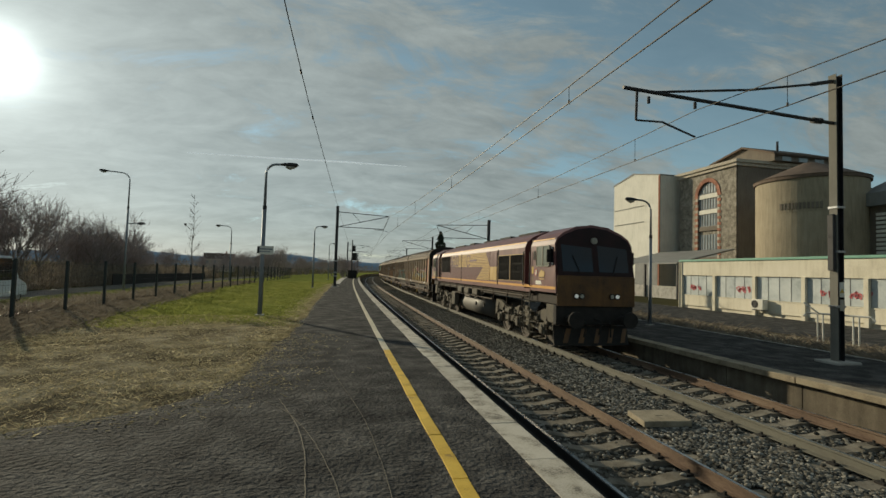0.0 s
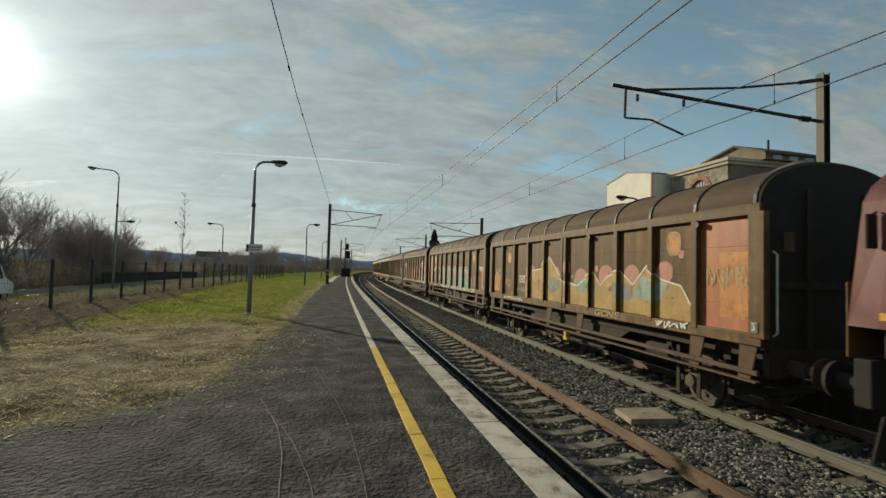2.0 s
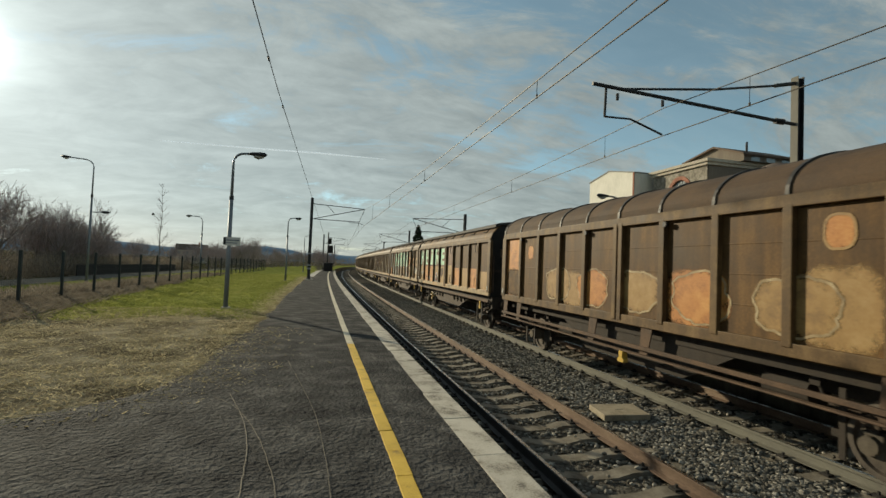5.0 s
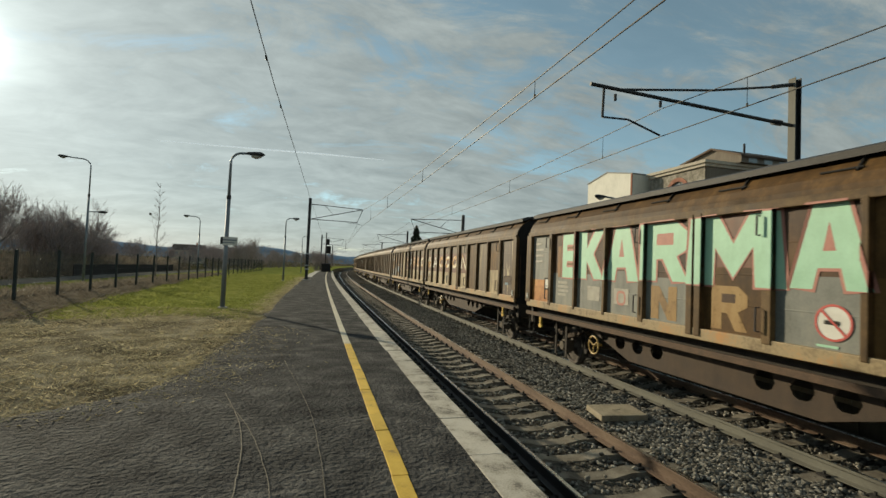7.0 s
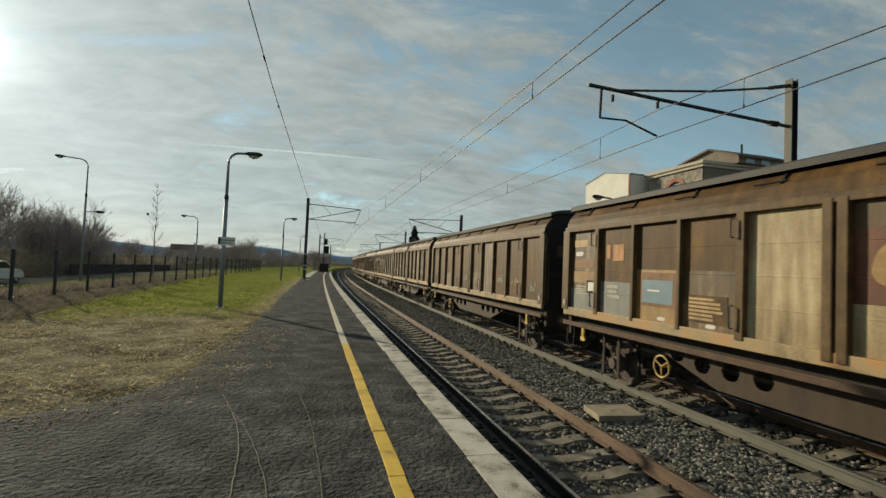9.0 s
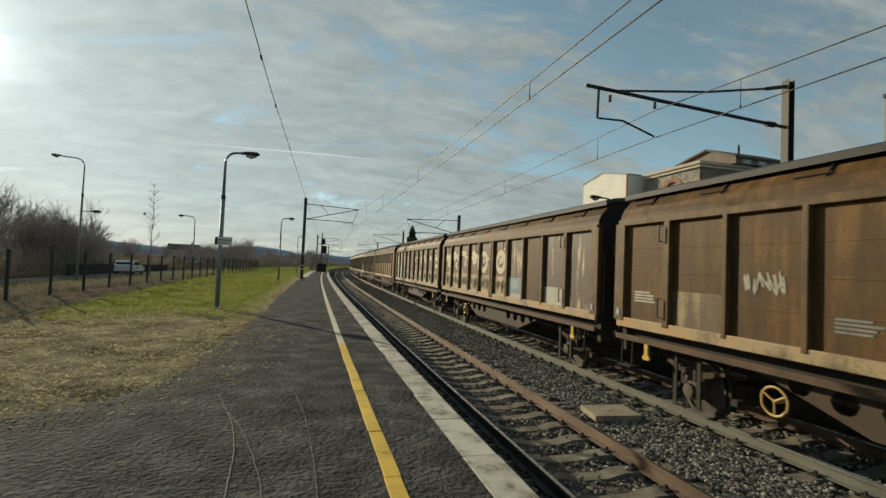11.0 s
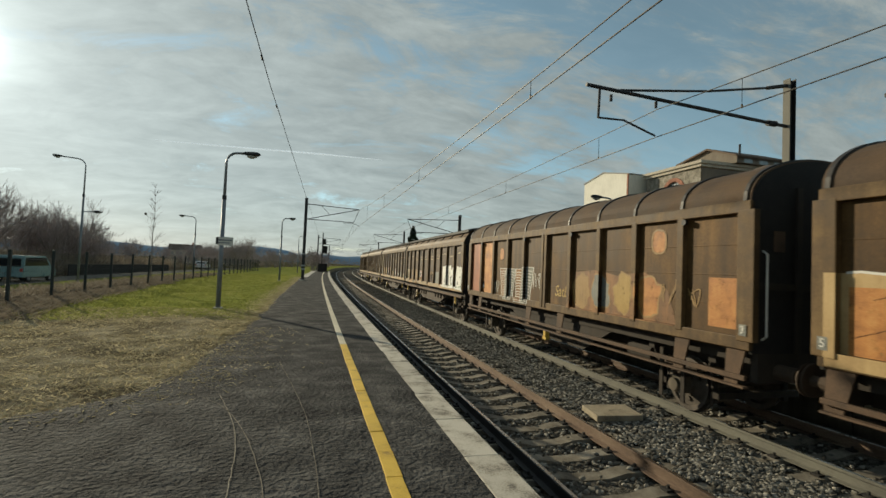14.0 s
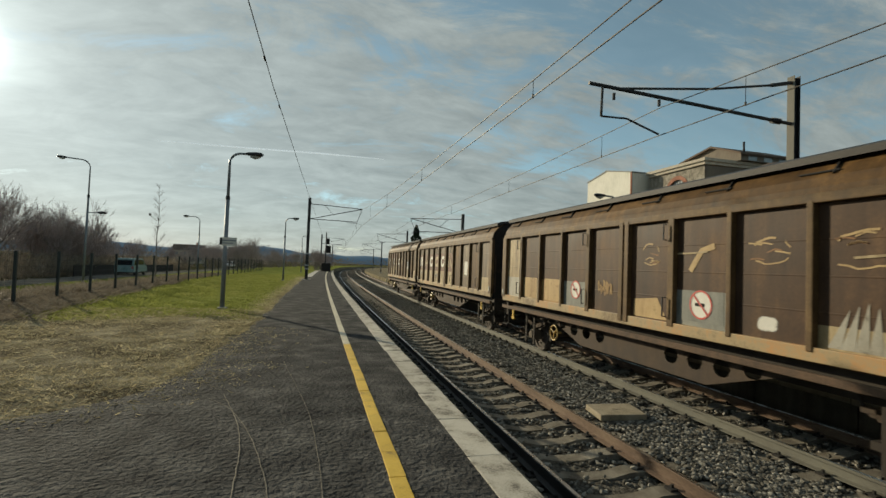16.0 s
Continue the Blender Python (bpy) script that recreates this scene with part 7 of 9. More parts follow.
            for y in axs:
                bm = B()
                box(bm, x - 0.13, x + 0.13, y - 0.20, y + 0.20, 0.40, 0.76, 0.03)
                lathe_x(bm, [(s * 0.12, 0.15), (s * 0.18, 0.14), (s * 0.19, 0.001)], x, 16)
                for v in bm.verts:
                    if abs(v.co.y) < 0.16 and abs(v.co.z) < 0.16:
                        v.co.y += y
                        v.co.z += 0.57
                part("axle_box", bm, M["bogie_grey"], bo)
                for dy in (-0.36, 0.36):
                    bm = B()
                    pts = [(x + s * 0.05 + 0.075 * math.cos(t * 5 * math.tau / 40), y + dy + 0.075 * math.sin(t * 5 * math.tau / 40), 0.55 + 0.45 * t / 40) for t in range(41)]
                    tube(bm, pts, 0.022, 5)
                    part("coil_spring", bm, M["bogie_grey"], bo)
            for y in (axs[0] + 1.0, axs[1] + 1.0):
                bm = B()
                tube(bm, [(x + s * 0.12, y - 0.25, 0.9), (x + s * 0.12, y + 0.2, 0.9)], 0.10, 12)
                tube(bm, [(x + s * 0.12, y, 0.9), (x + s * 0.1, y, 0.35)], 0.025, 6)
                part("brake_cylinder", bm, M["bogie_grey"], bo)
            bm = B()
            for k in range(7):
                y = axs[0] - 0.4 + k * 0.82
                rr = random.Random(int(y * 100))
                b3 = B()
                tube(b3, [(x + s * 0.09, y, 1.15), (x + s * 0.16, y + rr.uniform(-0.2, 0.2), 0.85), (x + s * 0.14, y + rr.uniform(-0.3, 0.3), 0.5)], 0.022, 6)
                part("brake_hose", b3, M["under_brown"], bo)
                b3 = B()
                zz = rr.uniform(0.7, 1.05)
                box(b3, x + s * 0.13 - 0.05, x + s * 0.13 + 0.05, y - 0.12, y + 0.12, zz, zz + rr.uniform(0.08, 0.2), 0.015)
                part("bogie_fitting", b3, M["bogie_grey"], bo)
            yb = axs[0] - 0.95 if axs[0] < 5 else axs[2] + 0.35
            box(bm, x - 0.14, x + 0.16, yb, yb + 0.6, 0.85, 1.42, 0.03)
            part("sand_box", bm, M["bogie_grey"], w)
        for y in axs:
            wheels.append((wheelset(w, y, 0.53), y, 0.53))
    TRAIN.append((w, -21.62, wheels))


build_loco()

# ---- masts, wires, lamps, buildings ----
M["render_white"] = material("render_white", [(0.55, 0.54, 0.47), (0.70, 0.68, 0.60), (0.78, 0.76, 0.68)], 0.85, scale=0.5, fine=12, bump=0.1, streak=0.4)
M["render_cream"] = material("render_cream", [(0.52, 0.47, 0.36), (0.68, 0.63, 0.50), (0.74, 0.69, 0.57)], 0.85, scale=0.7, fine=15, bump=0.1, streak=0.4)
M["rubble"] = material("rubble", [(0.11, 0.095, 0.075), (0.25, 0.225, 0.18), (0.40, 0.37, 0.31)], 0.95, scale=2.4, fine=9, bump=0.8, dist=0.08)
M["silo"] = material("silo", [(0.21, 0.175, 0.12), (0.30, 0.255, 0.18), (0.38, 0.33, 0.24)], 0.92, scale=0.35, fine=9, bump=0.3, streak=0.5)
# dark wall colour; on the mill's south side it carries painted shade
M["dark_wall_tone"] = material("dark_wall_tone", [(0.12, 0.10, 0.08), (0.22, 0.19, 0.15)], 0.9, scale=0.6, fine=10, bump=0.3, streak=0.5)
M["brick_red"] = material("brick_red", [(0.26, 0.11, 0.07), (0.38, 0.18, 0.12)], 0.9, scale=3, fine=20, bump=0.3, vary=0.2)
M["stone_block"] = material("stone_block", [(0.34, 0.30, 0.24), (0.48, 0.44, 0.36)], 0.9, scale=3, fine=20, bump=0.3, vary=0.15)
M["roof_tile"] = material("roof_tile", [(0.085, 0.060, 0.045), (0.16, 0.115, 0.085)], 0.9, scale=1.2, fine=14, bump=0.5)
M["green_trim"] = material("green_trim", [(0.12, 0.30, 0.22), (0.20, 0.40, 0.30)], 0.6, scale=1, fine=20, bump=0.05)
M["metal_sheet"] = material("metal_sheet", [(0.16, 0.165, 0.16), (0.26, 0.26, 0.25)], 0.75, 0.1, scale=1, fine=20, bump=0.1, streak=0.3)
M["frosted"] = material("frosted", [(0.33, 0.37, 0.38), (0.47, 0.51, 0.51), (0.55, 0.58, 0.57)], 0.3, scale=0.9, fine=6, bump=0.05, spec=0.6)
M["pane"] = material("pane", [(0.16, 0.19, 0.20), (0.30, 0.34, 0.35)], 0.15, scale=0.8, fine=6, bump=0.02, spec=0.7)
M["tag_red"] = material("tag_red", [(0.50, 0.10, 0.12), (0.62, 0.16, 0.17)], 0.7, scale=3, bump=0.05)


def i_beam(bm, x, y, z0, z1, w, d, t=0.02):
    box(bm, x - w / 2, x + w / 2, y - d / 2, y - d / 2 + t, z0, z1)
    box(bm, x - w / 2, x + w / 2, y + d / 2 - t, y + d / 2, z0, z1)
    box(bm, x - t / 2, x + t / 2, y - d / 2 + t, y + d / 2 - t, z0, z1)


def near_mast():
    """The mast on the platform across, with its cantilever over the second track."""
    X, Y, Z = 11.78, 9.6, -0.365
    w = thing("catenary_mast", "steel catenary mast, lit flange coloured pale, shaded web coloured dark", "catenary mast", pose(X, Y, 0))
    # sun and shade put into the colours: sunny flange pale, other flange dark
    for x in (-0.10, 0.085):
        bm = B()
        box(bm, x, x + 0.015, -0.10, 0.10, Z, 6.84, 0.003)
        part("mast_flange", bm, M["mast_pale"] if x < 0 else M["dark_steel"], w, "galvanised mast flange in a pale sunlit colour" if x < 0 else "")
    # dark colour stands for the shaded channel between the flanges
    bm = B()
    box(bm, -0.085, 0.085, -0.012, 0.012, Z, 6.82)
    part("mast_web", bm, M["dark_steel"], w)
    bm = B()
    box(bm, -0.36, 0.36, -0.30, 0.30, Z - 0.05, Z + 0.06, 0.02)
    part("footing", bm, M["concrete"], w)
    bm = B()
    box(bm, -0.20, -0.115, -0.07, 0.07, 1.9, 3.3, 0.01)
    part("cable_duct", bm, M["dark_steel"], w)
    bm = B()
    for z in (1.0, 2.35, 3.45):
        box(bm, -0.125, 0.125, -0.12, 0.12, z, z + 0.05)
    part("clamp_band", bm, M["galv"], w)
    bm = B()
    box(bm, -0.075, 0.06, -0.125, -0.115, 1.25, 1.62)
    part("warning_plate", bm, M["white_paint"], w)
    bm = B()
    prism(bm, [(-0.07, 1.36), (0.05, 1.36), (-0.01, 1.47)], "y", -0.132, -0.127)
    part("warning_triangle", bm, M["yellow_mark"], w)
    bm = B()
    box(bm, -0.07, 0.05, -0.128, -0.120, 0.92, 1.2)
    part("mast_plate", bm, M["palegrey"], w)
    bm = B()
    tube(bm, [(-0.1, 0, 6.67), (-0.75, 0, 6.52)], 0.05, 8)
    tube(bm, [(-0.75, 0, 6.52), (-2.58, 0, 6.18), (-5.2, 0, 5.84)], 0.03, 8)
    part("top_tie", bm, M["dark_steel"], w)
    bm = B()
    tube(bm, [(-0.05, 0, 5.60), (-5.95, 0, 5.87)], 0.045, 8)
    tube(bm, [(-5.6, 0, 5.86), (-5.62, 0, 5.15)], 0.03, 8)
    part("cantilever_tube", bm, M["dark_steel"], w)
    bm = B()
    tube(bm, [(-5.62, 0, 5.15), (-4.95, 0, 5.17), (-4.08, 0, 4.90)], 0.024, 8)
    part("steady_arm", bm, M["dark_steel"], w)
    bm = B()
    for x, z in ((-0.45, 5.62),):
        for k in range(5):
            tube(bm, [(x - 0.06 * k, 0, z), (x - 0.06 * k - 0.025, 0, z)], 0.075, 12)
    part("insulator", bm, M["dark_steel"], w)
    bm = B()
    for x in (-4.08, -5.3):
        tube(bm, [(x, 0, 5.72), (x, 0, 5.57)], 0.035, 8)
    part("wire_clamp", bm, M["dark_steel"], w)


near_mast()


def cantilever_mast(x, y, side, h, z0=0.0, reach=4.3):
    w = thing("catenary_mast", "dark steel catenary mast with triangular bracket arm", "catenary mast", pose(x + lat(y), y, 0, 0, 0, -math.degrees(heading(y))), "catenary masts along the line")
    bm = B()
    i_beam(bm, 0, 0, z0 - 0.3, h, 0.24, 0.24, 0.03)
    part("mast", bm, M["dark_steel"], w)
    bm = B()
    box(bm, -0.35, 0.35, -0.3, 0.3, z0 - 0.2, z0 + 0.08, 0.02)
    part("footing", bm, M["concrete"], w)
    bm = B()
    s = side
    tube(bm, [(0, 0, h - 0.5), (s * reach, 0, h - 0.70)], 0.035, 6)
    part("top_tube", bm, M["dark_steel"], w)
    bm = B()
    tube(bm, [(0, 0, h - 1.83), (s * reach, 0, h - 0.70)], 0.035, 6)
    part("strut", bm, M["dark_steel"], w)
    bm = B()
    tube(bm, [(0, 0, h - 1.80), (s * reach * 0.9, 0, h - 1.86)], 0.035, 6)
    tube(bm, [(s * reach * 0.9, 0, h - 1.86), (s * reach, 0, h - 0.75)], 0.02, 6)
    tube(bm, [(s * reach * 0.28, 0, h - 0.55), (s * reach * 0.45, 0, h - 1.35)], 0.02, 6)
    part("registration_tube", bm, M["dark_steel"], w)
    bm = B()
    tube(bm, [(s * reach * 0.7, 0, h - 1.86), (s * reach * 0.72, 0, h - 1.95), (s * reach * 0.9, 0, h - 1.97), (s * reach, 0, h - 2.1)], 0.02, 6)
    part("steady_arm", bm, M["dark_steel"], w)
    bm = B()
    for z in (0.9, 1.2, 2.2):
        box(bm, -0.16, 0.16, -0.16, 0.16, z0 + z, z0 + z + 0.12)
    part("clamp_band", bm, M["galv"], w)
    return w


cantilever_mast(-0.98, 42.9, 1, 7.05, 0.0, 4.5)
cantilever_mast(-1.0, 98.0, 1, 7.0, 0.0)
cantilever_mast(-1.0, 155.0, 1, 7.0, -0.3)
cantilever_mast(13.0, 43.5, -1, 6.6, -0.4, 5.0)
cantilever_mast(12.3, 72.0, -1, 6.8, -0.4, 4.6)
cantilever_mast(12.0, 112.0, -1, 6.8, -0.4, 4.5)
cantilever_mast(12.0, 165.0, -1, 6.8, -0.4, 4.5)
cantilever_mast(13.6, -4.0, -1, 6.85, -0.4, 5.5)


def along(pts, y):
    """Straight from support to support."""
    for (a, u), (c_, v) in zip(pts, pts[1:]):
        if a <= y <= c_:
            return u + (v - u) * (y - a) / (c_ - a)
    return pts[-1][1]


def overhead_line(supports, z_contact, droppers, label):
    """Contact wire staggered from mast to mast, its messenger wire hanging in a curve above, and the droppers.
    supports: place along the line, offset across, height of the messenger there, lowest height in the span after it."""
    w = thing("overhead_line", label, "overhead line")
    ys = sorted(set(span(-40, 210, 1.25)) | {q[0] for q in supports})
    xs = [(q[0], q[1]) for q in supports]
    bm = B()
    tube(bm, [(along(xs, y), y, z_contact) for y in ys], 0.012, 5)
    part("contact_wire", bm, M["wire"], w)

    def mess(y):
        for (a, _, za, low), (c_, _, zc, _) in zip(supports, supports[1:]):
            if a <= y <= c_:
                t = (y - a) / (c_ - a)
                return za + (zc - za) * t - 4 * t * (1 - t) * ((za + zc) / 2 - low)
        return supports[-1][2]
    bm = B()
    tube(bm, [(along(xs, y), y, mess(y)) for y in ys], 0.011, 5)
    part("messenger_wire", bm, M["wire"], w)
    for y in droppers:
        bm = B()
        x = along(xs, y)
        tube(bm, [(x, y, z_contact), (x, y, mess(y))], 0.007, 4)
        bmesh.ops.create_cone(bm, cap_ends=True, segments=6, radius1=0.02, radius2=0.02, depth=0.07, matrix=pose(x, y, z_contact + 0.02))
        part("dropper", bm, M["wire"], w)


overhead_line(((-40, 3.74, 6.1, 6.1), (-33, 3.75, 6.28, 5.13), (42.9, 3.86, 6.30, 5.2), (98, AX1 + lat(98), 6.35, 5.3), (155, AX1 + lat(155), 6.35, 5.4), (210, AX1 + lat(210), 6.35, 6.35)), 4.82,
              [-20.0, -10.6, -1.2, 8.2, 17.9, 27.05, 35.5] + [51 + 8.8 * k for k in range(6)], "overhead wires above the near track")
overhead_line(((-40, 8.7, 5.6, 5.0), (9.6, 7.74, 5.54, 5.38), (43.5, 8.30, 5.6, 5.2), (72, AX2 + lat(72), 5.7, 5.2), (112, AX2 + lat(112), 5.7, 5.2), (165, AX2 + lat(165), 5.7, 5.2), (210, AX2 + lat(210), 5.7, 5.7)), 4.88,
              [-20.0, -11.0, -2.0, 7.3, 12.05, 19.1, 28.5, 37.0] + [50 + 9 * k for k in range(7)], "overhead wires above the second track")


def feeder():
    w = thing("feeder_wire", "single dark feeder wire with spaced clamps on mast tops", "wire")
    bm = B()
    pts = [(-1.9, -12, 7.0), (-1.56, 10.66, 6.96), (-1.45, 15.64, 6.93), (-0.98 + lat(42.9), 42.9, 7.02), (-1.0 + lat(98), 98, 7.0)]
    tube(bm, pts, 0.012, 5)
    part("wire", bm, M["wire"], w)
    for y, x in ((13.5, -1.51), (17.6, -1.40), (7.5, -1.61)):
        bm = B()
        tube(bm, [(x, y - 0.12, 6.945), (x, y + 0.12, 6.945)], 0.03, 8)
        part("clamp", bm, M["wire"], w)


feeder()


def side_pole():
    w = thing("line_pole", "grey concrete line pole behind the second track", "pole", pose(13.75, 8.52, 0))
    bm = B()
    tube(bm, [(0, 0, -0.6), (0, 0, 6.42)], [0.13, 0.11], 8)
    part("pole", bm, M["mast_pale"], w)
    bm = B()
    box(bm, -0.18, 0.2, -0.06, 0.06, 6.28, 6.38, 0.01)
    part("bracket", bm, M["dark_steel"], w)


side_pole()


def street_lamp(x, y, h, reach, turn, label, z=0.0, sign=False, lower=False):
    w = thing("street_lamp", label, "street lamp", pose(x, y, z, 0, 0, turn), "street lamps by the station")
    bm = B()
    tube(bm, [(0, 0, -0.2), (0, 0, h * 0.70)], [0.075, 0.06], 12)
    part("pole", bm, M["lamp_grey"], w, smooth=True)
    bm = B()
    box(bm, -0.13, 0.13, -0.13, 0.13, -0.05, 0.03, 0.01)
    part("base_plate", bm, M["concrete"], w)
    bm = B()
    r = min(0.45, reach * 0.6)
    pts = [(0, 0, h * 0.70), (0, 0, h - r)] + [(r - r * math.cos(a), 0, h - r + r * math.sin(a)) for a in [math.pi / 2 * k / 7 for k in range(1, 8)]] + [(reach, 0, h + 0.01)]
    tube(bm, pts, [0.05] + [0.038] * (len(pts) - 1), 10)
    part("arm", bm, M["lamp_grey"], w, smooth=True)
    bm = B()
    prof = [(reach - 0.12, 0.03), (reach, 0.075), (reach + 0.22, 0.105), (reach + 0.38, 0.10), (reach + 0.46, 0.03)]
    tube(bm, [(u, 0, h + 0.015) for u, r_ in prof], [r_ for u, r_ in prof], 12)
    for v in bm.verts:
        v.co.z = h + 0.015 + (v.co.z - h - 0.015) * 0.75
    part("lamp_head", bm, M["dark_steel"], w, smooth=True)
    bm = B()
    tube(bm, [(reach + 0.06, 0, h - 0.05), (reach + 0.2, 0, h - 0.075), (reach + 0.36, 0, h - 0.05)], [0.05, 0.075, 0.04], 10)
    part("lens", bm, M["palegrey"], w, smooth=True)
    bm = B()
    tube(bm, [(0, 0, h * 0.695), (0, 0, h * 0.72)], 0.068, 12)
    part("collar", bm, M["dark_steel"], w)
    if lower:
        bm = B()
        tube(bm, [(0, 0, h * 0.56), (0.5, 0, h * 0.565)], 0.03, 8)
        part("lower_arm", bm, M["lamp_grey"], w)
        bm = B()
        tube(bm, [(0.45, 0, h * 0.565), (0.7, 0, h * 0.565), (0.95, 0, h * 0.56)], [0.04, 0.10, 0.03], 10)
        part("lower_lamp_head", bm, M["dark_steel"], w, smooth=True)
    if sign:
        bm = B()
        box(bm, -0.13, 0.35, -0.085, -0.07, 1.99, 2.26, 0.004)
        s = part("sign_plate", bm, M["white_paint"], w, "small white notice plate")
        bm = B()
        box(bm, -0.10, 0.32, -0.092, -0.087, 2.14, 2.18)
        box(bm, -0.10, 0.25, -0.092, -0.087, 2.06, 2.09)
        part("writing", bm, M["lamp_grey"], s)
        bm = B()
        box(bm, -0.16, -0.09, -0.10, 0.05, 2.02, 2.24)
        part("bracket", bm, M["dark_steel"], w)
    return w


street_lamp(-2.75, 16.7, 4.99, 0.55, 0, "grey steel platform lamp with a small notice plate", 0.0, sign=True)
street_lamp(-2.28, 40.2, 4.95, 0.55, 0, "grey steel platform lamp by the grass")
street_lamp(-1.7, 72.0, 5.2, 0.55, 0, "grey steel platform lamp at the platform's far end")
street_lamp(-14.2, 35.85, 7.9, 1.25, 180 + 23, "tall grey street lamp with a second lower head", -0.35, lower=False)
street_lamp(-10.75, 50.9, 5.8, 1.0, 180 + 22, "grey street lamp beside the lane", -0.35)
street_lamp(12.47, 17.9, 5.2, 0.75, 180, "grey platform lamp with a small dark box", -0.365, sign=False)


def lower_head():
    w = thing("lamp_bracket", "small side lamp on a bracket of the tall street lamp", "lamp", pose(-14.2, 35.85, 4.2, 0, 0, 20))
    bm = B()
    tube(bm, [(0, 0, 0), (0.6, 0, 0.04)], 0.03, 8)
    part("arm", bm, M["lamp_grey"], w)
    bm = B()
    tube(bm, [(0.55, 0, 0.04), (0.75, 0, 0.05), (1.05, 0, 0.04)], [0.04, 0.11, 0.03], 10)
    part("lamp_head", bm, M["dark_steel"], w, smooth=True)


lower_head()


def low_building():
    """Long low cream building with glazed bays, seen before the train hides it."""
    X, Y0, Y1 = 23.5, -6.0, 29.95
    w = thing("low_building", "long low cream building with frosted windows and green roof trim", "building")
    z0, top = -0.45, 2.92
    bm = B()
    box(bm, X + 0.12, X + 8.0, Y0, Y1, z0, top - 0.1)
    part("wall", bm, M["render_cream"], w)
    bm = B()
    box(bm, X - 0.02, X + 0.13, Y0, Y1, 1.86, top - 0.12)
    part("fascia", bm, M["render_cream"], w)
    bm = B()
    box(bm, X - 0.10, X + 8.2, Y0 - 0.1, Y1 + 0.1, top - 0.12, top + 0.02, 0.02)
    part("roof_trim", bm, M["green_trim"], w, "faded green roof edge trim")
    ys = [29.85 - 3.07 * k for k in range(12)]
    for k, y in enumerate(ys):
        bm = B()
        box(bm, X - 0.10, X + 0.12, y - 0.11, y + 0.11, z0, 1.86, 0.01)
        part("pillar", bm, M["render_cream"], w)
        if k + 1 == len(ys):
            break
        a, q = ys[k + 1] + 0.11, y - 0.11
        bm = B()
        box(bm, X + 0.02, X + 0.125, a, q, z0 + 0.25, 0.46)
        part("sill_panel", bm, M["render_cream"], w)
        bm = B()
        box(bm, X + 0.0, X + 0.12, a, q, 0.46, 0.52)
        win = part("window", bm, M["render_cream"], w)
        n = 4
        for i in range(n):
            bm = B()
            box(bm, X + 0.075, X + 0.10, a + (q - a) * i / n + 0.012, a + (q - a) * (i + 1) / n - 0.012, 0.53, 1.84)
            part("pane", bm, M["frosted"], win)
        bm = B()
        for i in range(n + 1):
            yy = a + (q - a) * i / n
            box(bm, X + 0.06, X + 0.11, yy - 0.012, yy + 0.012, 0.52, 1.86)
        part("window_frame", bm, M["metal_sheet"], win)
    for y, seed in ((28.6, 1), (24.6, 2), (19.3, 3), (17.9, 4), (12.0, 5)):
        scrawl(w, y, 1.05, 0.95, 0.42, "tag_red", seed, x=X + 0.06, lw=0.06, strokes=4)
    bm = B()
    tube(bm, [(X - 0.12, 29.95, z0), (X - 0.12, 29.95, 2.8)], 0.05, 8)
    part("drainpipe", bm, M["render_cream"], w)
    ac = thing("air_conditioner", "white outdoor air conditioner unit on the cream wall", "air conditioner")
    bm = B()
    box(bm, X - 0.45, X - 0.11, 22.75, 23.55, -0.02, 0.56, 0.03)
    part("casing", bm, M["render_white"], ac)
    bm = B()
    for r in (0.08, 0.15, 0.21):
        tube(bm, [(X - 0.46, 23.28 + r * math.cos(a), 0.28 + r * math.sin(a)) for a in [k * math.tau / 20 for k in range(21)]], 0.012, 5, False)
    bmesh.ops.create_cone(bm, cap_ends=True, segments=20, radius1=0.2, radius2=0.2, depth=0.012, matrix=pose(X - 0.452, 23.28, 0.28, 0, 90, 0))
    part("fan_grille", bm, M["dark_steel"], ac)
    bm = B()
    for y in (22.85, 23.45):
        box(bm, X - 0.45, X + 0.02, y - 0.02, y + 0.02, -0.08, -0.02)
    part("bracket", bm, M["galv"], ac)



def white_tower():
    w = thing("white_tower", "tall windowless white rendered industrial building", "building")
    X, y0, y1 = 40.0, 54.7, 65.4
    bm = B()
    vs = [(y0, -1.2), (y1, -1.2), (y1, 15.2), ((y0 + y1) / 2 + 0.4, 16.1), (y0, 14.95)]
    prism(bm, vs, "x", X, X + 12)
    part("wall", bm, M["render_white"], w)
    bm = B()
    prism(bm, [(y0 - 0.1, 14.93), (y0 - 0.1, 15.08), ((y0 + y1) / 2 + 0.4, 16.25), (y1 + 0.1, 15.35), (y1 + 0.1, 15.18), ((y0 + y1) / 2 + 0.4, 16.08)], "x", X - 0.08, X + 12.1)
    part("roof", bm, M["metal_sheet"], w)
    bm = B()
    box(bm, X - 0.05, X + 0.02, y0 + 0.4, y1 - 5.5, -0.9, 3.8)
    part("gate", bm, M["metal_sheet"], w)
    bm = B()
    box(bm, X - 0.07, X + 0.0, y0 + 0.5, y1 - 5.6, -0.9, 0.4)
    part("gate_opening", bm, M["dark"], w)
    bm = B()
    box(bm, X - 0.12, X + 0.0, y0 - 0.02, y0 + 0.25, -1, 15.0)
    part("corner_trim", bm, M["brick_red"], w)
    bm = B()
    box(bm, X - 0.06, X, 55, 65.2, 4.0, 4.15)
    for zz in (9.2, 11.4):
        tube(bm, [(X - 0.1, 58, zz), (X - 0.1, 65, zz)], 0.03, 6)
    part("wall_cable", bm, M["dark_steel"], w)


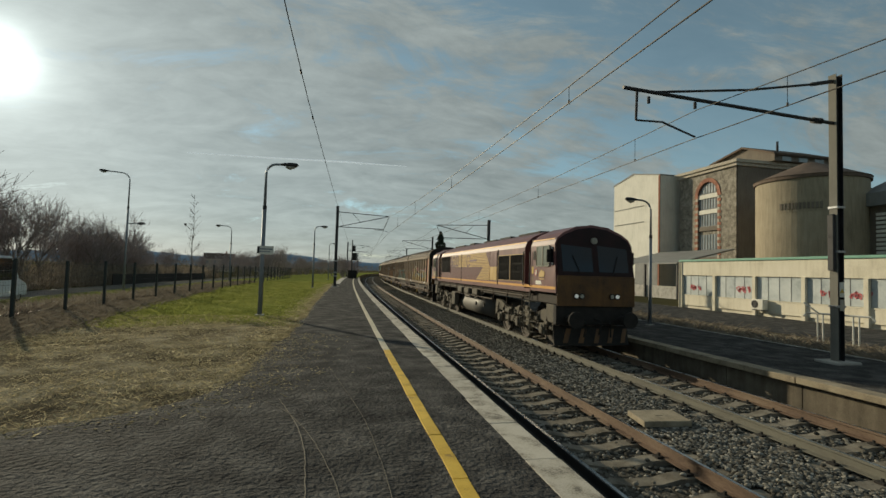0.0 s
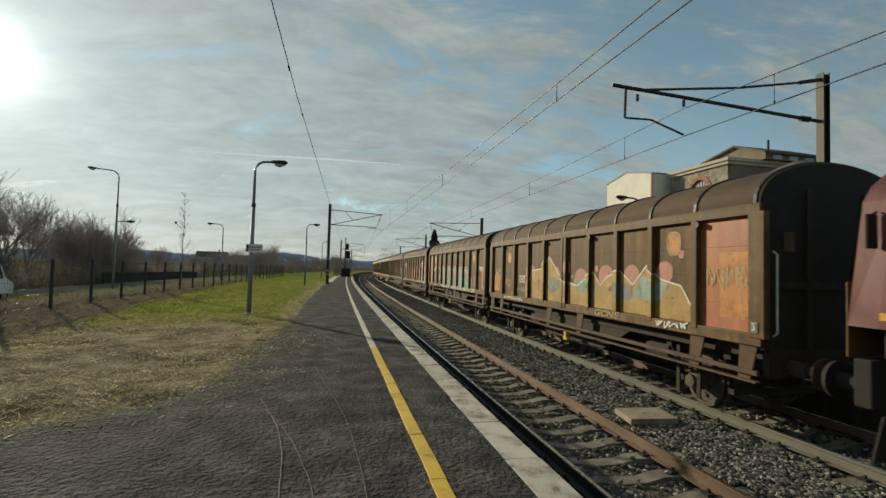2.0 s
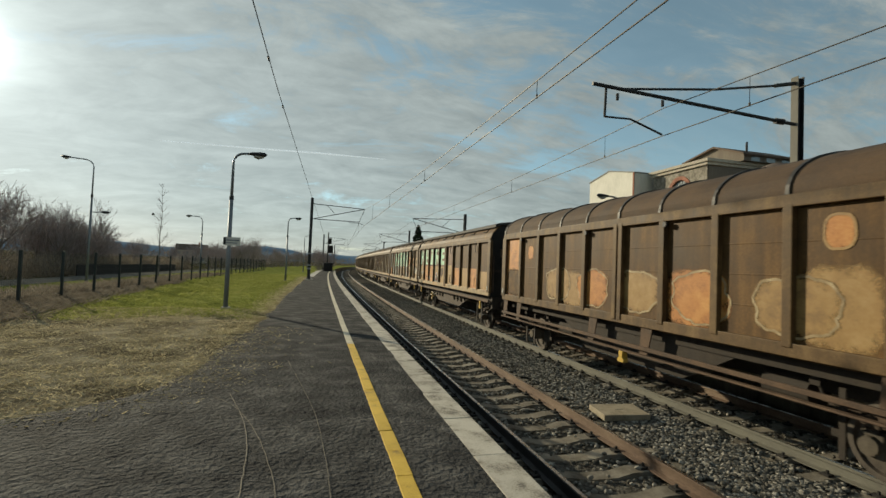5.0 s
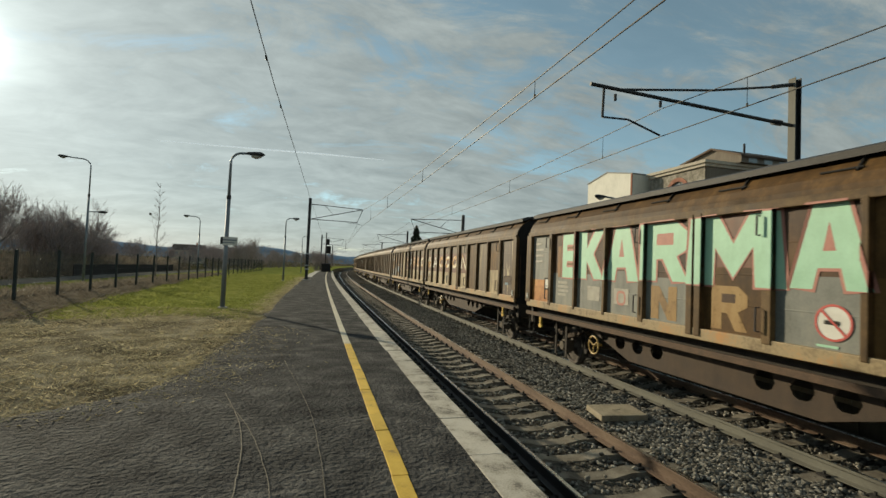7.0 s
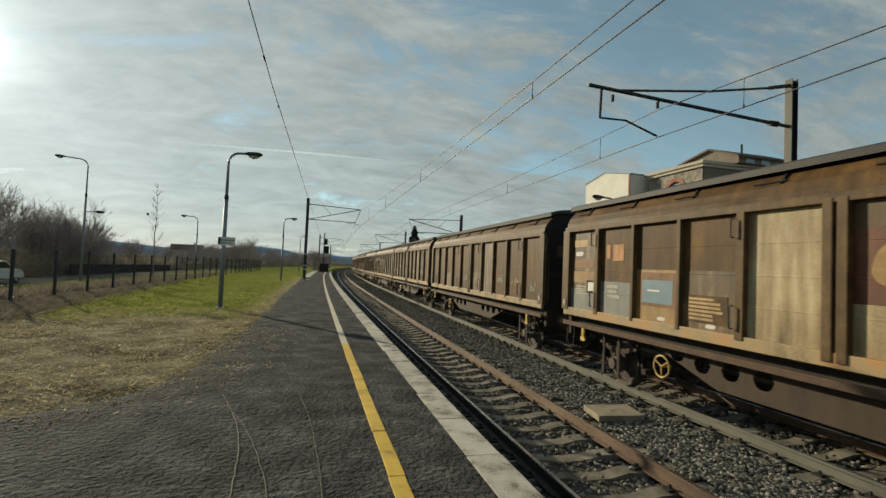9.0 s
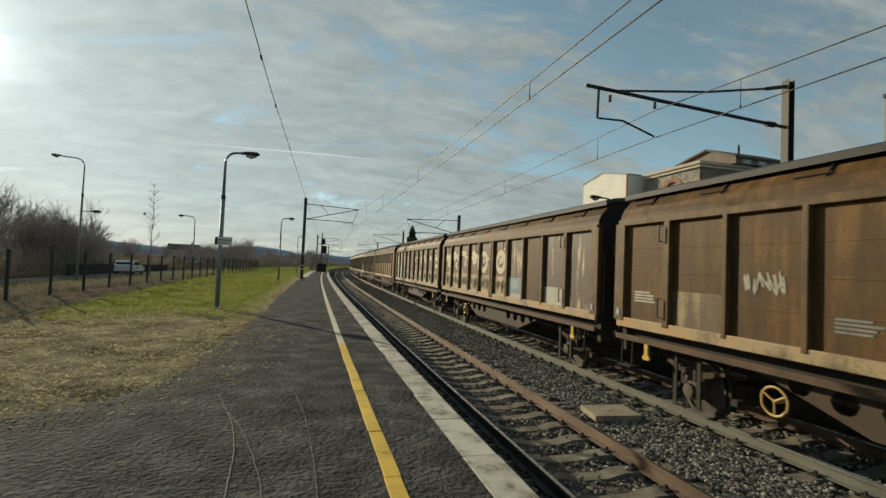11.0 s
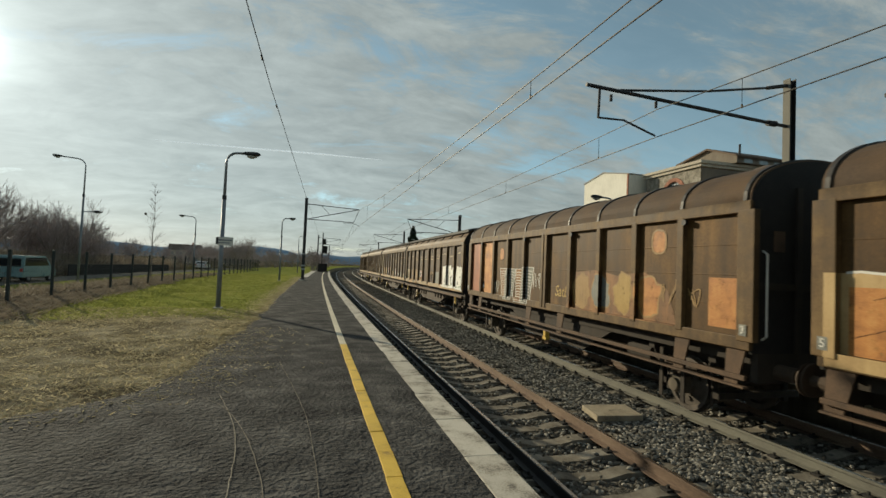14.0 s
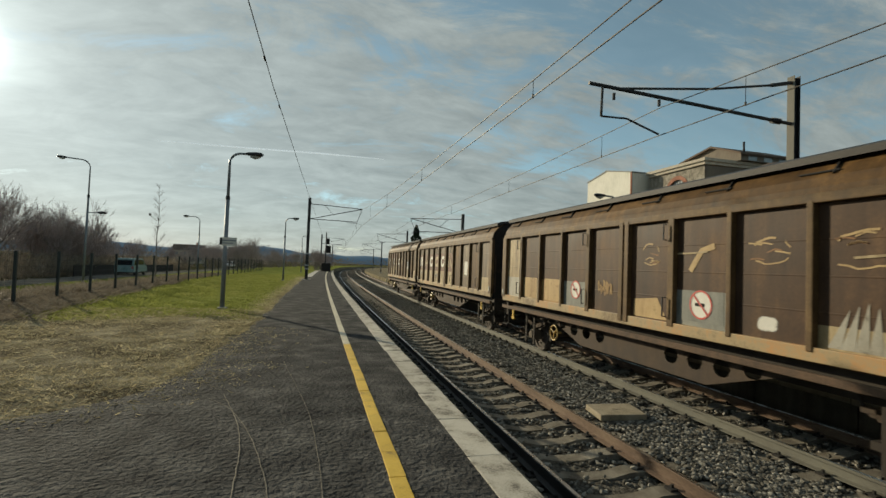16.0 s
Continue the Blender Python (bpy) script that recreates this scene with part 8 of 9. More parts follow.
def mill():
    w = thing("mill_building", "old rubble-stone mill with an arched window bay and brick quoins", "building")
    X, y0, y1 = 42.0, 44.6, 53.6
    bm = B()
    box(bm, X + 0.25, X + 14, y0, y1, -0.6, 14.2)
    part("wall", bm, M["rubble"], w)
    # stone face with a tall arched recess left open
    a0, a1 = 47.2, 50.4
    bm = B()
    box(bm, X, X + 0.26, y0, a0, -0.6, 14.2)
    box(bm, X, X + 0.26, a1, y1, -0.6, 14.2)
    n = 14
    cy, cz, r = (a0 + a1) / 2, 11.6, (a1 - a0) / 2
    for i in range(n):
        p, q = math.pi * i / n, math.pi * (i + 1) / n
        ya, yb = cy + r * math.cos(p), cy + r * math.cos(q)
        prism(bm, [(yb, cz + r * math.sin(q)), (ya, cz + r * math.sin(p)), (ya, 14.2), (yb, 14.2)], "x", X, X + 0.26)
    part("stone_face", bm, M["rubble"], w)
    bm = B()
    box(bm, X - 0.25, X + 14.2, y0 - 0.3, y1 + 0.3, 14.2, 14.55, 0.03)
    box(bm, X - 0.45, X + 14.4, y0 - 0.5, y1 + 0.5, 14.55, 14.9, 0.03)
    part("cornice", bm, M["stone_block"], w)
    # side face to the south, its shade put into a darker wall colour
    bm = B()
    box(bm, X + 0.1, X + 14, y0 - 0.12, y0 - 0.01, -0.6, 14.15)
    part("side_face", bm, M["dark_wall_tone"], w)
    # arch bricks and quoins
    for i in range(17):
        p = math.pi * (i + 0.5) / 17
        bm = B()
        box(bm, -0.08, 0.10, -0.17, 0.17, -0.13, 0.33)
        part("arch_brick", bm, M["brick_red"], w, m=Matrix.Translation((X, cy + (r + 0.05) * math.cos(p), cz + (r + 0.05) * math.sin(p))) @ pose(0, 0, 0, 90 - 0 + math.degrees(p) - 180, 0, 0))
    for side, yq in ((1, a1), (-1, a0)):
        for k in range(24):
            z = 3.4 + k * 0.345
            bm = B()
            l = 0.46 if k % 2 else 0.28
            box(bm, X - 0.06, X + 0.10, min(yq - 0.06 * side, yq + l * side), max(yq - 0.06 * side, yq + l * side), z, z + 0.33, 0.012)
            part("quoin", bm, M["brick_red"] if k % 2 else M["stone_block"], w)
    for z0, z1 in ((4.3, 6.9), (7.9, 9.6), (9.9, 11.6), (11.75, 13.1)):
        bm = B()
        if z0 > 11.7:
            prism(bm, [(cy + (r - 0.1) * math.cos(p), cz + 0.12 + (r - 0.25) * math.sin(p)) for p in [math.pi * k / 12 for k in range(13)]], "x", X + 0.18, X + 0.24)
        else:
            box(bm, X + 0.18, X + 0.24, a0 + 0.1, a1 - 0.1, z0, z1)
        win = part("window", bm, M["pane"], w)
        bm = B()
        for k in range(8):
            yy = a0 + 0.1 + (a1 - a0 - 0.2) * k / 7
            zt = z1 if z0 < 11.7 else cz + 0.12 + math.sqrt(max((r - 0.1) ** 2 - (yy - cy) ** 2, 0)) * 0.9
            box(bm, X + 0.13, X + 0.19, yy - 0.04, yy + 0.04, z0, max(zt, z0 + 0.05))
        box(bm, X + 0.12, X + 0.19, a0, a1, z0 - 0.06, z0 + 0.04)
        part("window_bars", bm, M["metal_sheet"], win)
        bm = B()
        box(bm, X + 0.05, X + 0.25, a0, a1, z0 - 0.55, z0 - 0.06)
        part("spandrel", bm, M["dark_wall_tone"] if z0 < 9 else M["render_white"], w)
    # raised roof storey set back
    bm = B()
    prism(bm, [(43.6, 14.9), (43.6, 15.6), (47.6, 17.1), (52.4, 16.2), (52.4, 14.9)], "x", X + 4, X + 12)
    part("upper_storey", bm, M["dark_wall_tone"], w)
    bm = B()
    prism(bm, [(43.3, 15.5), (47.6, 17.1), (52.7, 16.1), (52.7, 16.3), (47.6, 17.32), (43.3, 15.72)], "x", X + 3.6, X + 12.3)
    part("upper_roof", bm, M["roof_tile"], w)
    bm = B()
    for k in range(3):
        box(bm, X + 5 + k * 2.2, X + 6.2 + k * 2.2, 43.57, 43.61, 14.95, 15.45)
    part("roof_window", bm, M["pane"], w)
    bm = B()
    tube(bm, [(X + 5, 44.2, 15.5), (X + 5, 44.2, 17.2)], 0.12, 8)
    part("flue", bm, M["dark_steel"], w)


def silo():
    cx, cy, R = 42.3, 36.4, 4.27
    w = thing("grain_silo", "round ochre concrete grain silo with raised lettering band", "silo")
    bm = B()
    tube(bm, [(cx, cy, -0.6), (cx, cy, 10.75)], R, 64)
    part("drum", bm, M["silo"], w, smooth=False)
    bm = B()
    tube(bm, [(cx, cy, 10.7), (cx, cy, 10.95), (cx, cy, 11.0), (cx, cy, 12.7)], [R + 0.15, R + 0.15, R + 0.2, 0.6], 48)
    part("roof", bm, M["roof_tile"], w)
    bm = B()
    # lettering band
    mid = math.atan2(-0.52, -0.85)
    pts = [mid + (k - 12) * 0.036 for k in range(25)]
    for a, q in zip(pts, pts[1:]):
        lo = [bm.verts.new((cx + r * math.cos(t), cy + r * math.sin(t), z)) for r in (R + 0.03,) for t, z in ((a, 7.75), (q, 7.75), (q, 8.75), (a, 8.75))]
        bm.faces.new(lo)
    part("band", bm, M["silo"], w)
    for k in range(11):
        t = mid + (k - 5) * 0.068
        bm = B()
        box(bm, -0.04, 0.06, -0.09, 0.09, -0.28, 0.28)
        box(bm, -0.04, 0.062, -0.10, 0.10, 0.18, 0.28)
        part("raised_letter_block", bm, M["dark_wall_tone"], w, m=Matrix.Translation((cx + (R + 0.02) * math.cos(t), cy + (R + 0.02) * math.sin(t), 8.25)) @ pose(0, 0, 0, 0, 0, math.degrees(t)))


def silo_annex():
    w = thing("silo_annex", "grey sheet-metal annex with louvred front", "building")
    X, y0, y1 = 44.0, 18.0, 32.5
    bm = B()
    box(bm, X, X + 10, y0, y1, -0.6, 8.6)
    part("wall", bm, M["dark_wall_tone"], w)
    for k in range(16):
        bm = B()
        box(bm, X - 0.15, X + 0.02, y0 + 0.2, y1 - 0.6, 2.0 + k * 0.36, 2.22 + k * 0.36)
        part("louvre", bm, M["render_white"], w)
    bm = B()
    prism(bm, [(X - 0.7, 8.2), (X - 0.7, 9.3), (X + 4, 11.4), (X + 10, 11.2), (X + 10, 8.2)], "y", y0 - 0.3, y1 + 0.4)
    part("roof", bm, M["metal_sheet"], w)
    w2 = thing("lean_to", "small dark open lean-to shed with sheet roof", "shed")
    bm = B()
    prism(bm, [(33.0, 3.1), (33.0, 3.25), (39.8, 4.9), (39.8, 4.75)], "y", 42.5, 54.4)
    part("roof", bm, M["metal_sheet"], w2)
    for y in (42.7, 48.0, 54.0):
        bm = B()
        box(bm, 33.2, 33.4, y, y + 0.2, -0.6, 3.15)
        part("post", bm, M["dark_steel"], w2)
    bm = B()
    box(bm, 33.4, 33.6, 43, 54, -0.6, 0.8)
    part("low_wall", bm, M["concrete"], w2)


low_building()
white_tower()
mill()
silo()
silo_annex()

# ---- fence, lane, vehicles, vegetation, distance ----
M["fence_green"] = material("fence_green", [(0.012, 0.018, 0.018), (0.03, 0.04, 0.038)], 0.5, 0.2, scale=4, bump=0.05)
M["bark"] = material("bark", [(0.11, 0.095, 0.085), (0.20, 0.175, 0.155), (0.29, 0.255, 0.23)], 0.95, scale=6, fine=40, bump=0.4)
M["twig"] = material("twig", [(0.24, 0.20, 0.195), (0.42, 0.365, 0.35)], 0.95, scale=2, fine=20, bump=0, spec=0.05)
M["dry_grass"] = material("dry_grass", [(0.17, 0.145, 0.09), (0.41, 0.36, 0.225), (0.64, 0.57, 0.39)], 0.95, scale=3, fine=40, bump=0, spec=0.05, thin=0.5)
M["green_grass"] = material("green_grass", [(0.14, 0.16, 0.042), (0.235, 0.255, 0.068), (0.35, 0.35, 0.135)], 0.9, scale=1.5, fine=30, bump=0, spec=0.05, thin=0.6)
M["weeds"] = material("weeds", [(0.13, 0.11, 0.088), (0.24, 0.205, 0.16), (0.34, 0.29, 0.225)], 0.95, scale=3, fine=30, bump=0, spec=0.05, thin=0.3)
M["conifer"] = material("conifer", [(0.012, 0.020, 0.012), (0.04, 0.055, 0.028)], 0.9, scale=2, fine=20, bump=0, spec=0.1)
# blue-grey in the base colour stands in for distance haze on the hills
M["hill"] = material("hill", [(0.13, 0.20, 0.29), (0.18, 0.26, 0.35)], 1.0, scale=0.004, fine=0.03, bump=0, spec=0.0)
M["car_white"] = material("car_white", [(0.55, 0.56, 0.57), (0.66, 0.67, 0.68)], 0.3, scale=1, bump=0, spec=0.6)
M["car_teal"] = material("car_teal", [(0.16, 0.28, 0.30), (0.22, 0.35, 0.37)], 0.3, scale=1, bump=0, spec=0.6)
M["van_white"] = material("van_white", [(0.50, 0.55, 0.60), (0.60, 0.64, 0.68)], 0.5, scale=1, bump=0)
M["house_wall"] = material("house_wall", [(0.42, 0.36, 0.28), (0.55, 0.48, 0.38)], 0.9, scale=0.4, fine=4, bump=0.1)
M["vapour"] = bpy.data.materials.new("vapour")
M["vapour"].use_nodes = True
_v = M["vapour"].node_tree.nodes["Principled BSDF"]
_v.inputs["Base Color"].default_value = (0.8, 0.8, 0.8, 1)
_v.inputs["Emission Color"].default_value = (0.9, 0.95, 1.0, 1)
_v.inputs["Emission Strength"].default_value = 0.45


def build_fence():
    w = thing("mesh_fence", "dark green welded mesh fence with steel posts", "fence")
    bm = B()
    box(bm, -0.04, 0.04, -0.035, 0.035, -0.35, 1.60, 0.004)
    post = mesh_of("post", bm, M["fence_green"])
    bm = B()
    L = 2.43
    for k in range(9):
        z = 0.02 + k * 0.185
        box(bm, -0.003, 0.003, 0, L, z, z + 0.006)
    for k in range(1, 24):
        y = L * k / 24
        box(bm, -0.0015, 0.0015, y - 0.0012, y + 0.0012, 0.0, 1.53)
    mesh = mesh_of("mesh_panel", bm, M["fence_green"])
    for i in range(-7, 26):
        y = 14.32 + L * i
        y2 = y + L
        x, x2 = -8.4 + 0.8 * lat(y), -8.4 + 0.8 * lat(y2)
        part("post", post, None, w, m=pose(x, y, random.uniform(-0.02, 0.02), random.uniform(-0.6, 0.6), random.uniform(-0.6, 0.6), 0))
        part("mesh_panel", mesh, None, w, m=pose(x, y, -0.02, 0, 0, math.degrees(math.atan2(-(x2 - x), L))))
    # dark screen fence beyond the lane
    w = thing("screen_fence", "long black screen fence beyond the lane", "fence")
    for i in range(8):
        y = 56 + 4.4 * i
        bm = B()
        box(bm, -23.1, -23.0, y, y + 4.36, -1.05, 0.35 - 0.03 * i)
        part("screen_panel", bm, M["dark"], w)
    w = thing("roadside_barrier", "white tubular barrier beside the low platform", "barrier", pose(15.55, 12.6, -0.43, 0, 0, 20))
    bm = B()
    tube(bm, [(0, -0.95, 0.88), (0, -0.85, 1.0), (0, 0.85, 1.0), (0, 0.95, 0.88)], 0.03, 8)
    part("top_rail", bm, M["white_paint"], w)
    for y in (-0.55, -0.4, 0.4, 0.55):
        bm = B()
        tube(bm, [(0, y, -0.05), (0, y, 1.0)], 0.025, 8)
        part("upright", bm, M["white_paint"], w)
    bm = B()
    tube(bm, [(0, 0.5, 1.0), (-0.25, 0.85, 1.35)], 0.025, 8)
    part("loose_bar", bm, M["white_paint"], w)


build_fence()


def vehicle(name, label, L, W, H, mat, nose, van=False):
    """Body shell, glass band, lights and four wheels; it points along +y."""
    w = thing(name, label, "car")
    if van:
        side = [(-L / 2, 0.35), (-L / 2, H - 0.08), (-L / 2 + 0.1, H), (L / 2 - 1.5, H), (L / 2 - 0.85, 1.15), (L / 2 - 0.1, 0.95), (L / 2, 0.75), (L / 2, 0.35)]
        cabin = [(-L / 2 + 0.15, 1.12), (-L / 2 + 0.2, H - 0.14), (L / 2 - 1.55, H - 0.12), (L / 2 - 0.98, 1.14)]
    else:
        side = [(-L / 2, 0.35), (-L / 2, 0.9), (-L / 2 + 0.12, 1.0), (-L / 2 + 0.45, H - 0.05), (-L / 2 + 0.8, H), (L / 2 - 2.0, H), (L / 2 - 1.25, 1.0), (L / 2 - 0.15, 0.85), (L / 2, 0.65), (L / 2, 0.35)]
        cabin = [(-L / 2 + 0.3, 1.02), (-L / 2 + 0.55, H - 0.1), (L / 2 - 2.05, H - 0.09), (L / 2 - 1.42, 1.02)]
    bm = B()
    prism(bm, side, "x", -W / 2, W / 2)
    bmesh.ops.bevel(bm, geom=list(bm.edges), offset=0.05, segments=2, affect="EDGES")
    part("body", bm, M[mat], w)
    for s in (-1, 1):
        bm = B()
        prism(bm, cabin, "x", min(s * W / 2, s * W / 2 + s * 0.008), max(s * W / 2, s * W / 2 + s * 0.008))
        part("side_glass", bm, M["glass"], w)
    bm = B()
    box(bm, -W / 2 + 0.15, W / 2 - 0.15, -L / 2 - 0.012 + (0 if van else 0.2), -L / 2 + 0.03 + (0 if van else 0.2), 1.08, H - 0.2)
    part("rear_window", bm, M["glass"], w)
    for s in (-1, 1):
        bm = B()
        box(bm, s * (W / 2 - 0.12) - 0.08, s * (W / 2 - 0.12) + 0.08, -L / 2 - 0.012, -L / 2 + 0.02, 0.72, 0.95)
        part("tail_light", bm, M["red_mark"], w)
    wheels = []
    for s in (-1, 1):
        for y in (-L / 2 + 0.75, L / 2 - 0.8):
            bm = B()
            lathe_x(bm, [(-0.09, 0.18), (-0.1, 0.28), (-0.08, 0.32), (0.08, 0.32), (0.1, 0.28), (0.09, 0.18)], 0, 20)
            tyre = part("wheel", bm, M["dark"], w, "black tyre")
            bm = B()
            lathe_x(bm, [(s * 0.07, 0.19), (s * 0.095, 0.17), (s * 0.095, 0.001)], 0, 20)
            box(bm, s * 0.095 - 0.01, s * 0.095 + 0.01, -0.03, 0.03, -0.16, 0.16)
            part("rim", bm, M["galv"], tyre)
            tyre.matrix_basis = pose(s * (W / 2 - 0.1), y, 0.32)
            wheels.append((tyre, s * (W / 2 - 0.1), y))
    return w, wheels


VEHICLES = []
_c = vehicle("passing_car", "white hatchback driving along the lane", 4.2, 1.75, 1.5, "car_white", 1)
VEHICLES.append((_c, 38.78, 9.2, 12.6))
_c = vehicle("passing_van", "teal small van driving along the lane", 4.3, 1.8, 1.82, "car_teal", 1, True)
VEHICLES.append((_c, 38.7, 13.8, 9.75))
_c = vehicle("parked_van", "pale parked delivery van beyond the fence", 5.2, 1.95, 2.3, "van_white", 1, True)
_c[0].matrix_basis = pose(-16.6, 26.0, -0.56, 0, 0, 4)


# ---- trees ----
def grow(rng, p, d, length, r, depth, out, spread, up, minr=0.006, kids=(2, 4)):
    n = 3
    q = p.copy()
    for k in range(n):
        d = (d + Vector((rng.uniform(-1, 1), rng.uniform(-1, 1), rng.uniform(-0.6, 1))) * 0.13 + Vector((0, 0, up * 0.06))).normalized()
        e = q + d * (length / n)
        out.append((q.copy(), e.copy(), r * (1 - 0.22 * k), r * (1 - 0.22 * (k + 1))))
        if depth > 0 and k > 0:
            for _ in range(rng.randint(*kids) - 1):
                a = rng.uniform(0, math.tau)
                side = d.orthogonal().normalized()
                side.rotate(Matrix.Rotation(a, 3, d))
                nd = (d * math.cos(spread) + side * math.sin(spread) * rng.uniform(0.7, 1.3) + Vector((0, 0, up * 0.2))).normalized()
                grow(rng, e.copy(), nd, length * rng.uniform(0.5, 0.75), max(r * 0.5, minr), depth - 1, out, spread, up, minr, kids)
        q = e


def limb_mesh(name, segs, mat, sides):
    V, F = [], []
    for p, e, r0, r1 in segs:
        d = (e - p).normalized()
        a = d.orthogonal().normalized()
        c = d.cross(a)
        k0 = len(V)
        for q, r in ((p, r0), (e, r1)):
            for k in range(sides):
                t = k * math.tau / sides
                V.append((q + (a * math.cos(t) + c * math.sin(t)) * r)[:])
        for k in range(sides):
            F.append((k0 + k, k0 + (k + 1) % sides, k0 + sides + (k + 1) % sides, k0 + sides + k))
    me = bpy.data.meshes.new(name)
    me.from_pydata(V, [], F)
    me.materials.append(mat)
    return me


def bare_tree(seed, h, stems, label, name="bare_tree", spread=0.55, depth=4, base_r=0.07, twig=0.007, up=0.6):
    rng = random.Random(seed)
    out = []
    for k in range(stems):
        a = rng.uniform(0, math.tau)
        lean = 0.05 if stems == 1 else rng.uniform(0.15, 0.6)
        d = Vector((math.cos(a) * lean, math.sin(a) * lean, 1)).normalized()
        grow(rng, Vector((rng.uniform(-0.4, 0.4), rng.uniform(-0.4, 0.4), -0.2)) * (0 if stems == 1 else 1) + Vector((0, 0, -0.2)), d, h * rng.uniform(0.40, 0.5), base_r * rng.uniform(0.7, 1.1), depth, out, spread, up, twig, (2, 4))
    w = thing(name, label, "tree")
    part("trunk", limb_mesh("trunk", [s for s in out if s[2] > 0.02], M["bark"], 5), None, w)
    part("crown", limb_mesh("crown", [s for s in out if s[2] <= 0.02], M["twig"], 3), None, w)
    return w


def ground_z(x, y):
    d = x - lat(max(y, 0))
    return -1.1 if d <= -26 else -0.95 + 0.75 * (d + 26) / 16.8 if d < -9.2 else -0.05


def plant_trees():
    protos = [bare_tree(11 + k, 5.8, 5, "bare winter tree with dense brown twigs", twig=0.0105) for k in range(5)]
    rng = random.Random(4)
    spots = []
    # thicket beyond the lane, tall near the camera and lower further on
    for k in range(60):
        y = 20 + k * 1.33 + rng.uniform(-1, 1)
        x = -23.5 - rng.uniform(0, 12) - 0.05 * (y - 30)
        s = 1.80 - 0.0125 * (y - 20) + rng.uniform(-0.2, 0.15)
        spots.append((x, y, max(s, 0.72)))
    for k in range(60):
        y = 92 + k * 2.4
        x = -30 + rng.uniform(-12, 20) + 0.5 * lat(y)
        spots.append((x, y, rng.uniform(0.75, 1.1)))
    for k in range(7):
        y = 88 + k * 1.6
        spots.append((lat(y) - rng.uniform(-0.6, 2.2), y, rng.uniform(0.45, 0.62)))
    for k in range(8):
        y = 104 + k * 3
        spots.append((lat(y) - 0.8 - rng.uniform(0, 3.5), y + rng.uniform(-1, 1), rng.uniform(0.55, 0.85)))
    for i, (x, y, s) in enumerate(spots):
        m = pose(x, y, ground_z(x, y), 0, 0, rng.uniform(0, 360)) @ Matrix.Scale(s, 4)
        if i < 5:
            t = protos[i]
            t.matrix_basis = m
        else:
            t = copy_thing(protos[i % 5], pose(0, 0, 0))
            t.matrix_basis = m
        tagged(t, group="bare trees round the station")
    # staked young tree by the lane
    rng = random.Random(77)
    out = []
    p = Vector((0, 0, -0.2))
    for k in range(12):
        e = Vector((0.03 * math.sin(k), 0.02 * math.cos(k * 1.7), -0.2 + 0.57 * (k + 1)))
        out.append((p, e, 0.055 - 0.004 * k, 0.055 - 0.004 * (k + 1)))
        if k > 2:
            for _ in range(4):
                a = rng.uniform(0, math.tau)
                grow(rng, e.copy(), Vector((math.cos(a), math.sin(a), 1.1)).normalized(), 0.95 - 0.06 * k, 0.014, 1, out, 0.5, 0.5, 0.006, (2, 3))
        p = e
    w = thing("young_tree", "slender young bare tree with a small bird nest", "tree", pose(-10.85, 38.5, -0.25))
    part("trunk", limb_mesh("trunk", [s for s in out if s[2] > 0.018], M["bark"], 6), None, w)
    part("crown", limb_mesh("crown", [s for s in out if s[2] <= 0.018], M["twig"], 3), None, w)
    bm = B()
    bmesh.ops.create_icosphere(bm, subdivisions=2, radius=0.09, matrix=pose(-0.55, 0, 4.75))
    for v in bm.verts:
        v.co += Vector((random.uniform(-1, 1), random.uniform(-1, 1), random.uniform(-1, 1))) * 0.03
    tube(bm, [(-0.55, 0, 4.7), (-0.05, 0, 4.3)], 0.012, 5)
    part("nest", bm, M["bark"], w)


plant_trees()


def conifer(x, y, h, r, z=-0.5):
    w = thing("conifer", "tall dark evergreen conifer behind the line", "tree", pose(x, y, z))
    bm = B()
    tube(bm, [(0, 0, -0.3), (0, 0, h * 0.95)], [0.3, 0.05], 8)
    part("trunk", bm, M["bark"], w)
    rng = random.Random(8)
    V, F = [], []
    for k in range(3200):
        t = rng.random() ** 0.8
        zz = h * (0.06 + 0.94 * t)
        rr = r * (1 - t) ** 0.75 * rng.uniform(0.55, 1.08) * (1 + 0.25 * math.sin(zz * 3 + rng.random()))
        a = rng.uniform(0, math.tau)
        c = Vector((math.cos(a) * rr, math.sin(a) * rr, zz))
        s = rng.uniform(0.15, 0.4)
        u = Vector((rng.uniform(-1, 1), rng.uniform(-1, 1), rng.uniform(-0.3, 1))).normalized() * s
        v = u.orthogonal().normalized() * s * 0.5
        k0 = len(V)
        V += [(c - u)[:], (c + v)[:], (c + u)[:], (c - v)[:]]
        F.append((k0, k0 + 1, k0 + 2, k0 + 3))
    me = bpy.data.meshes.new("crown")
    me.from_pydata(V, [], F)
    me.materials.append(M["conifer"])
    part("crown", me, None, w)


conifer(24.2, 117.0, 12.0, 2.6)


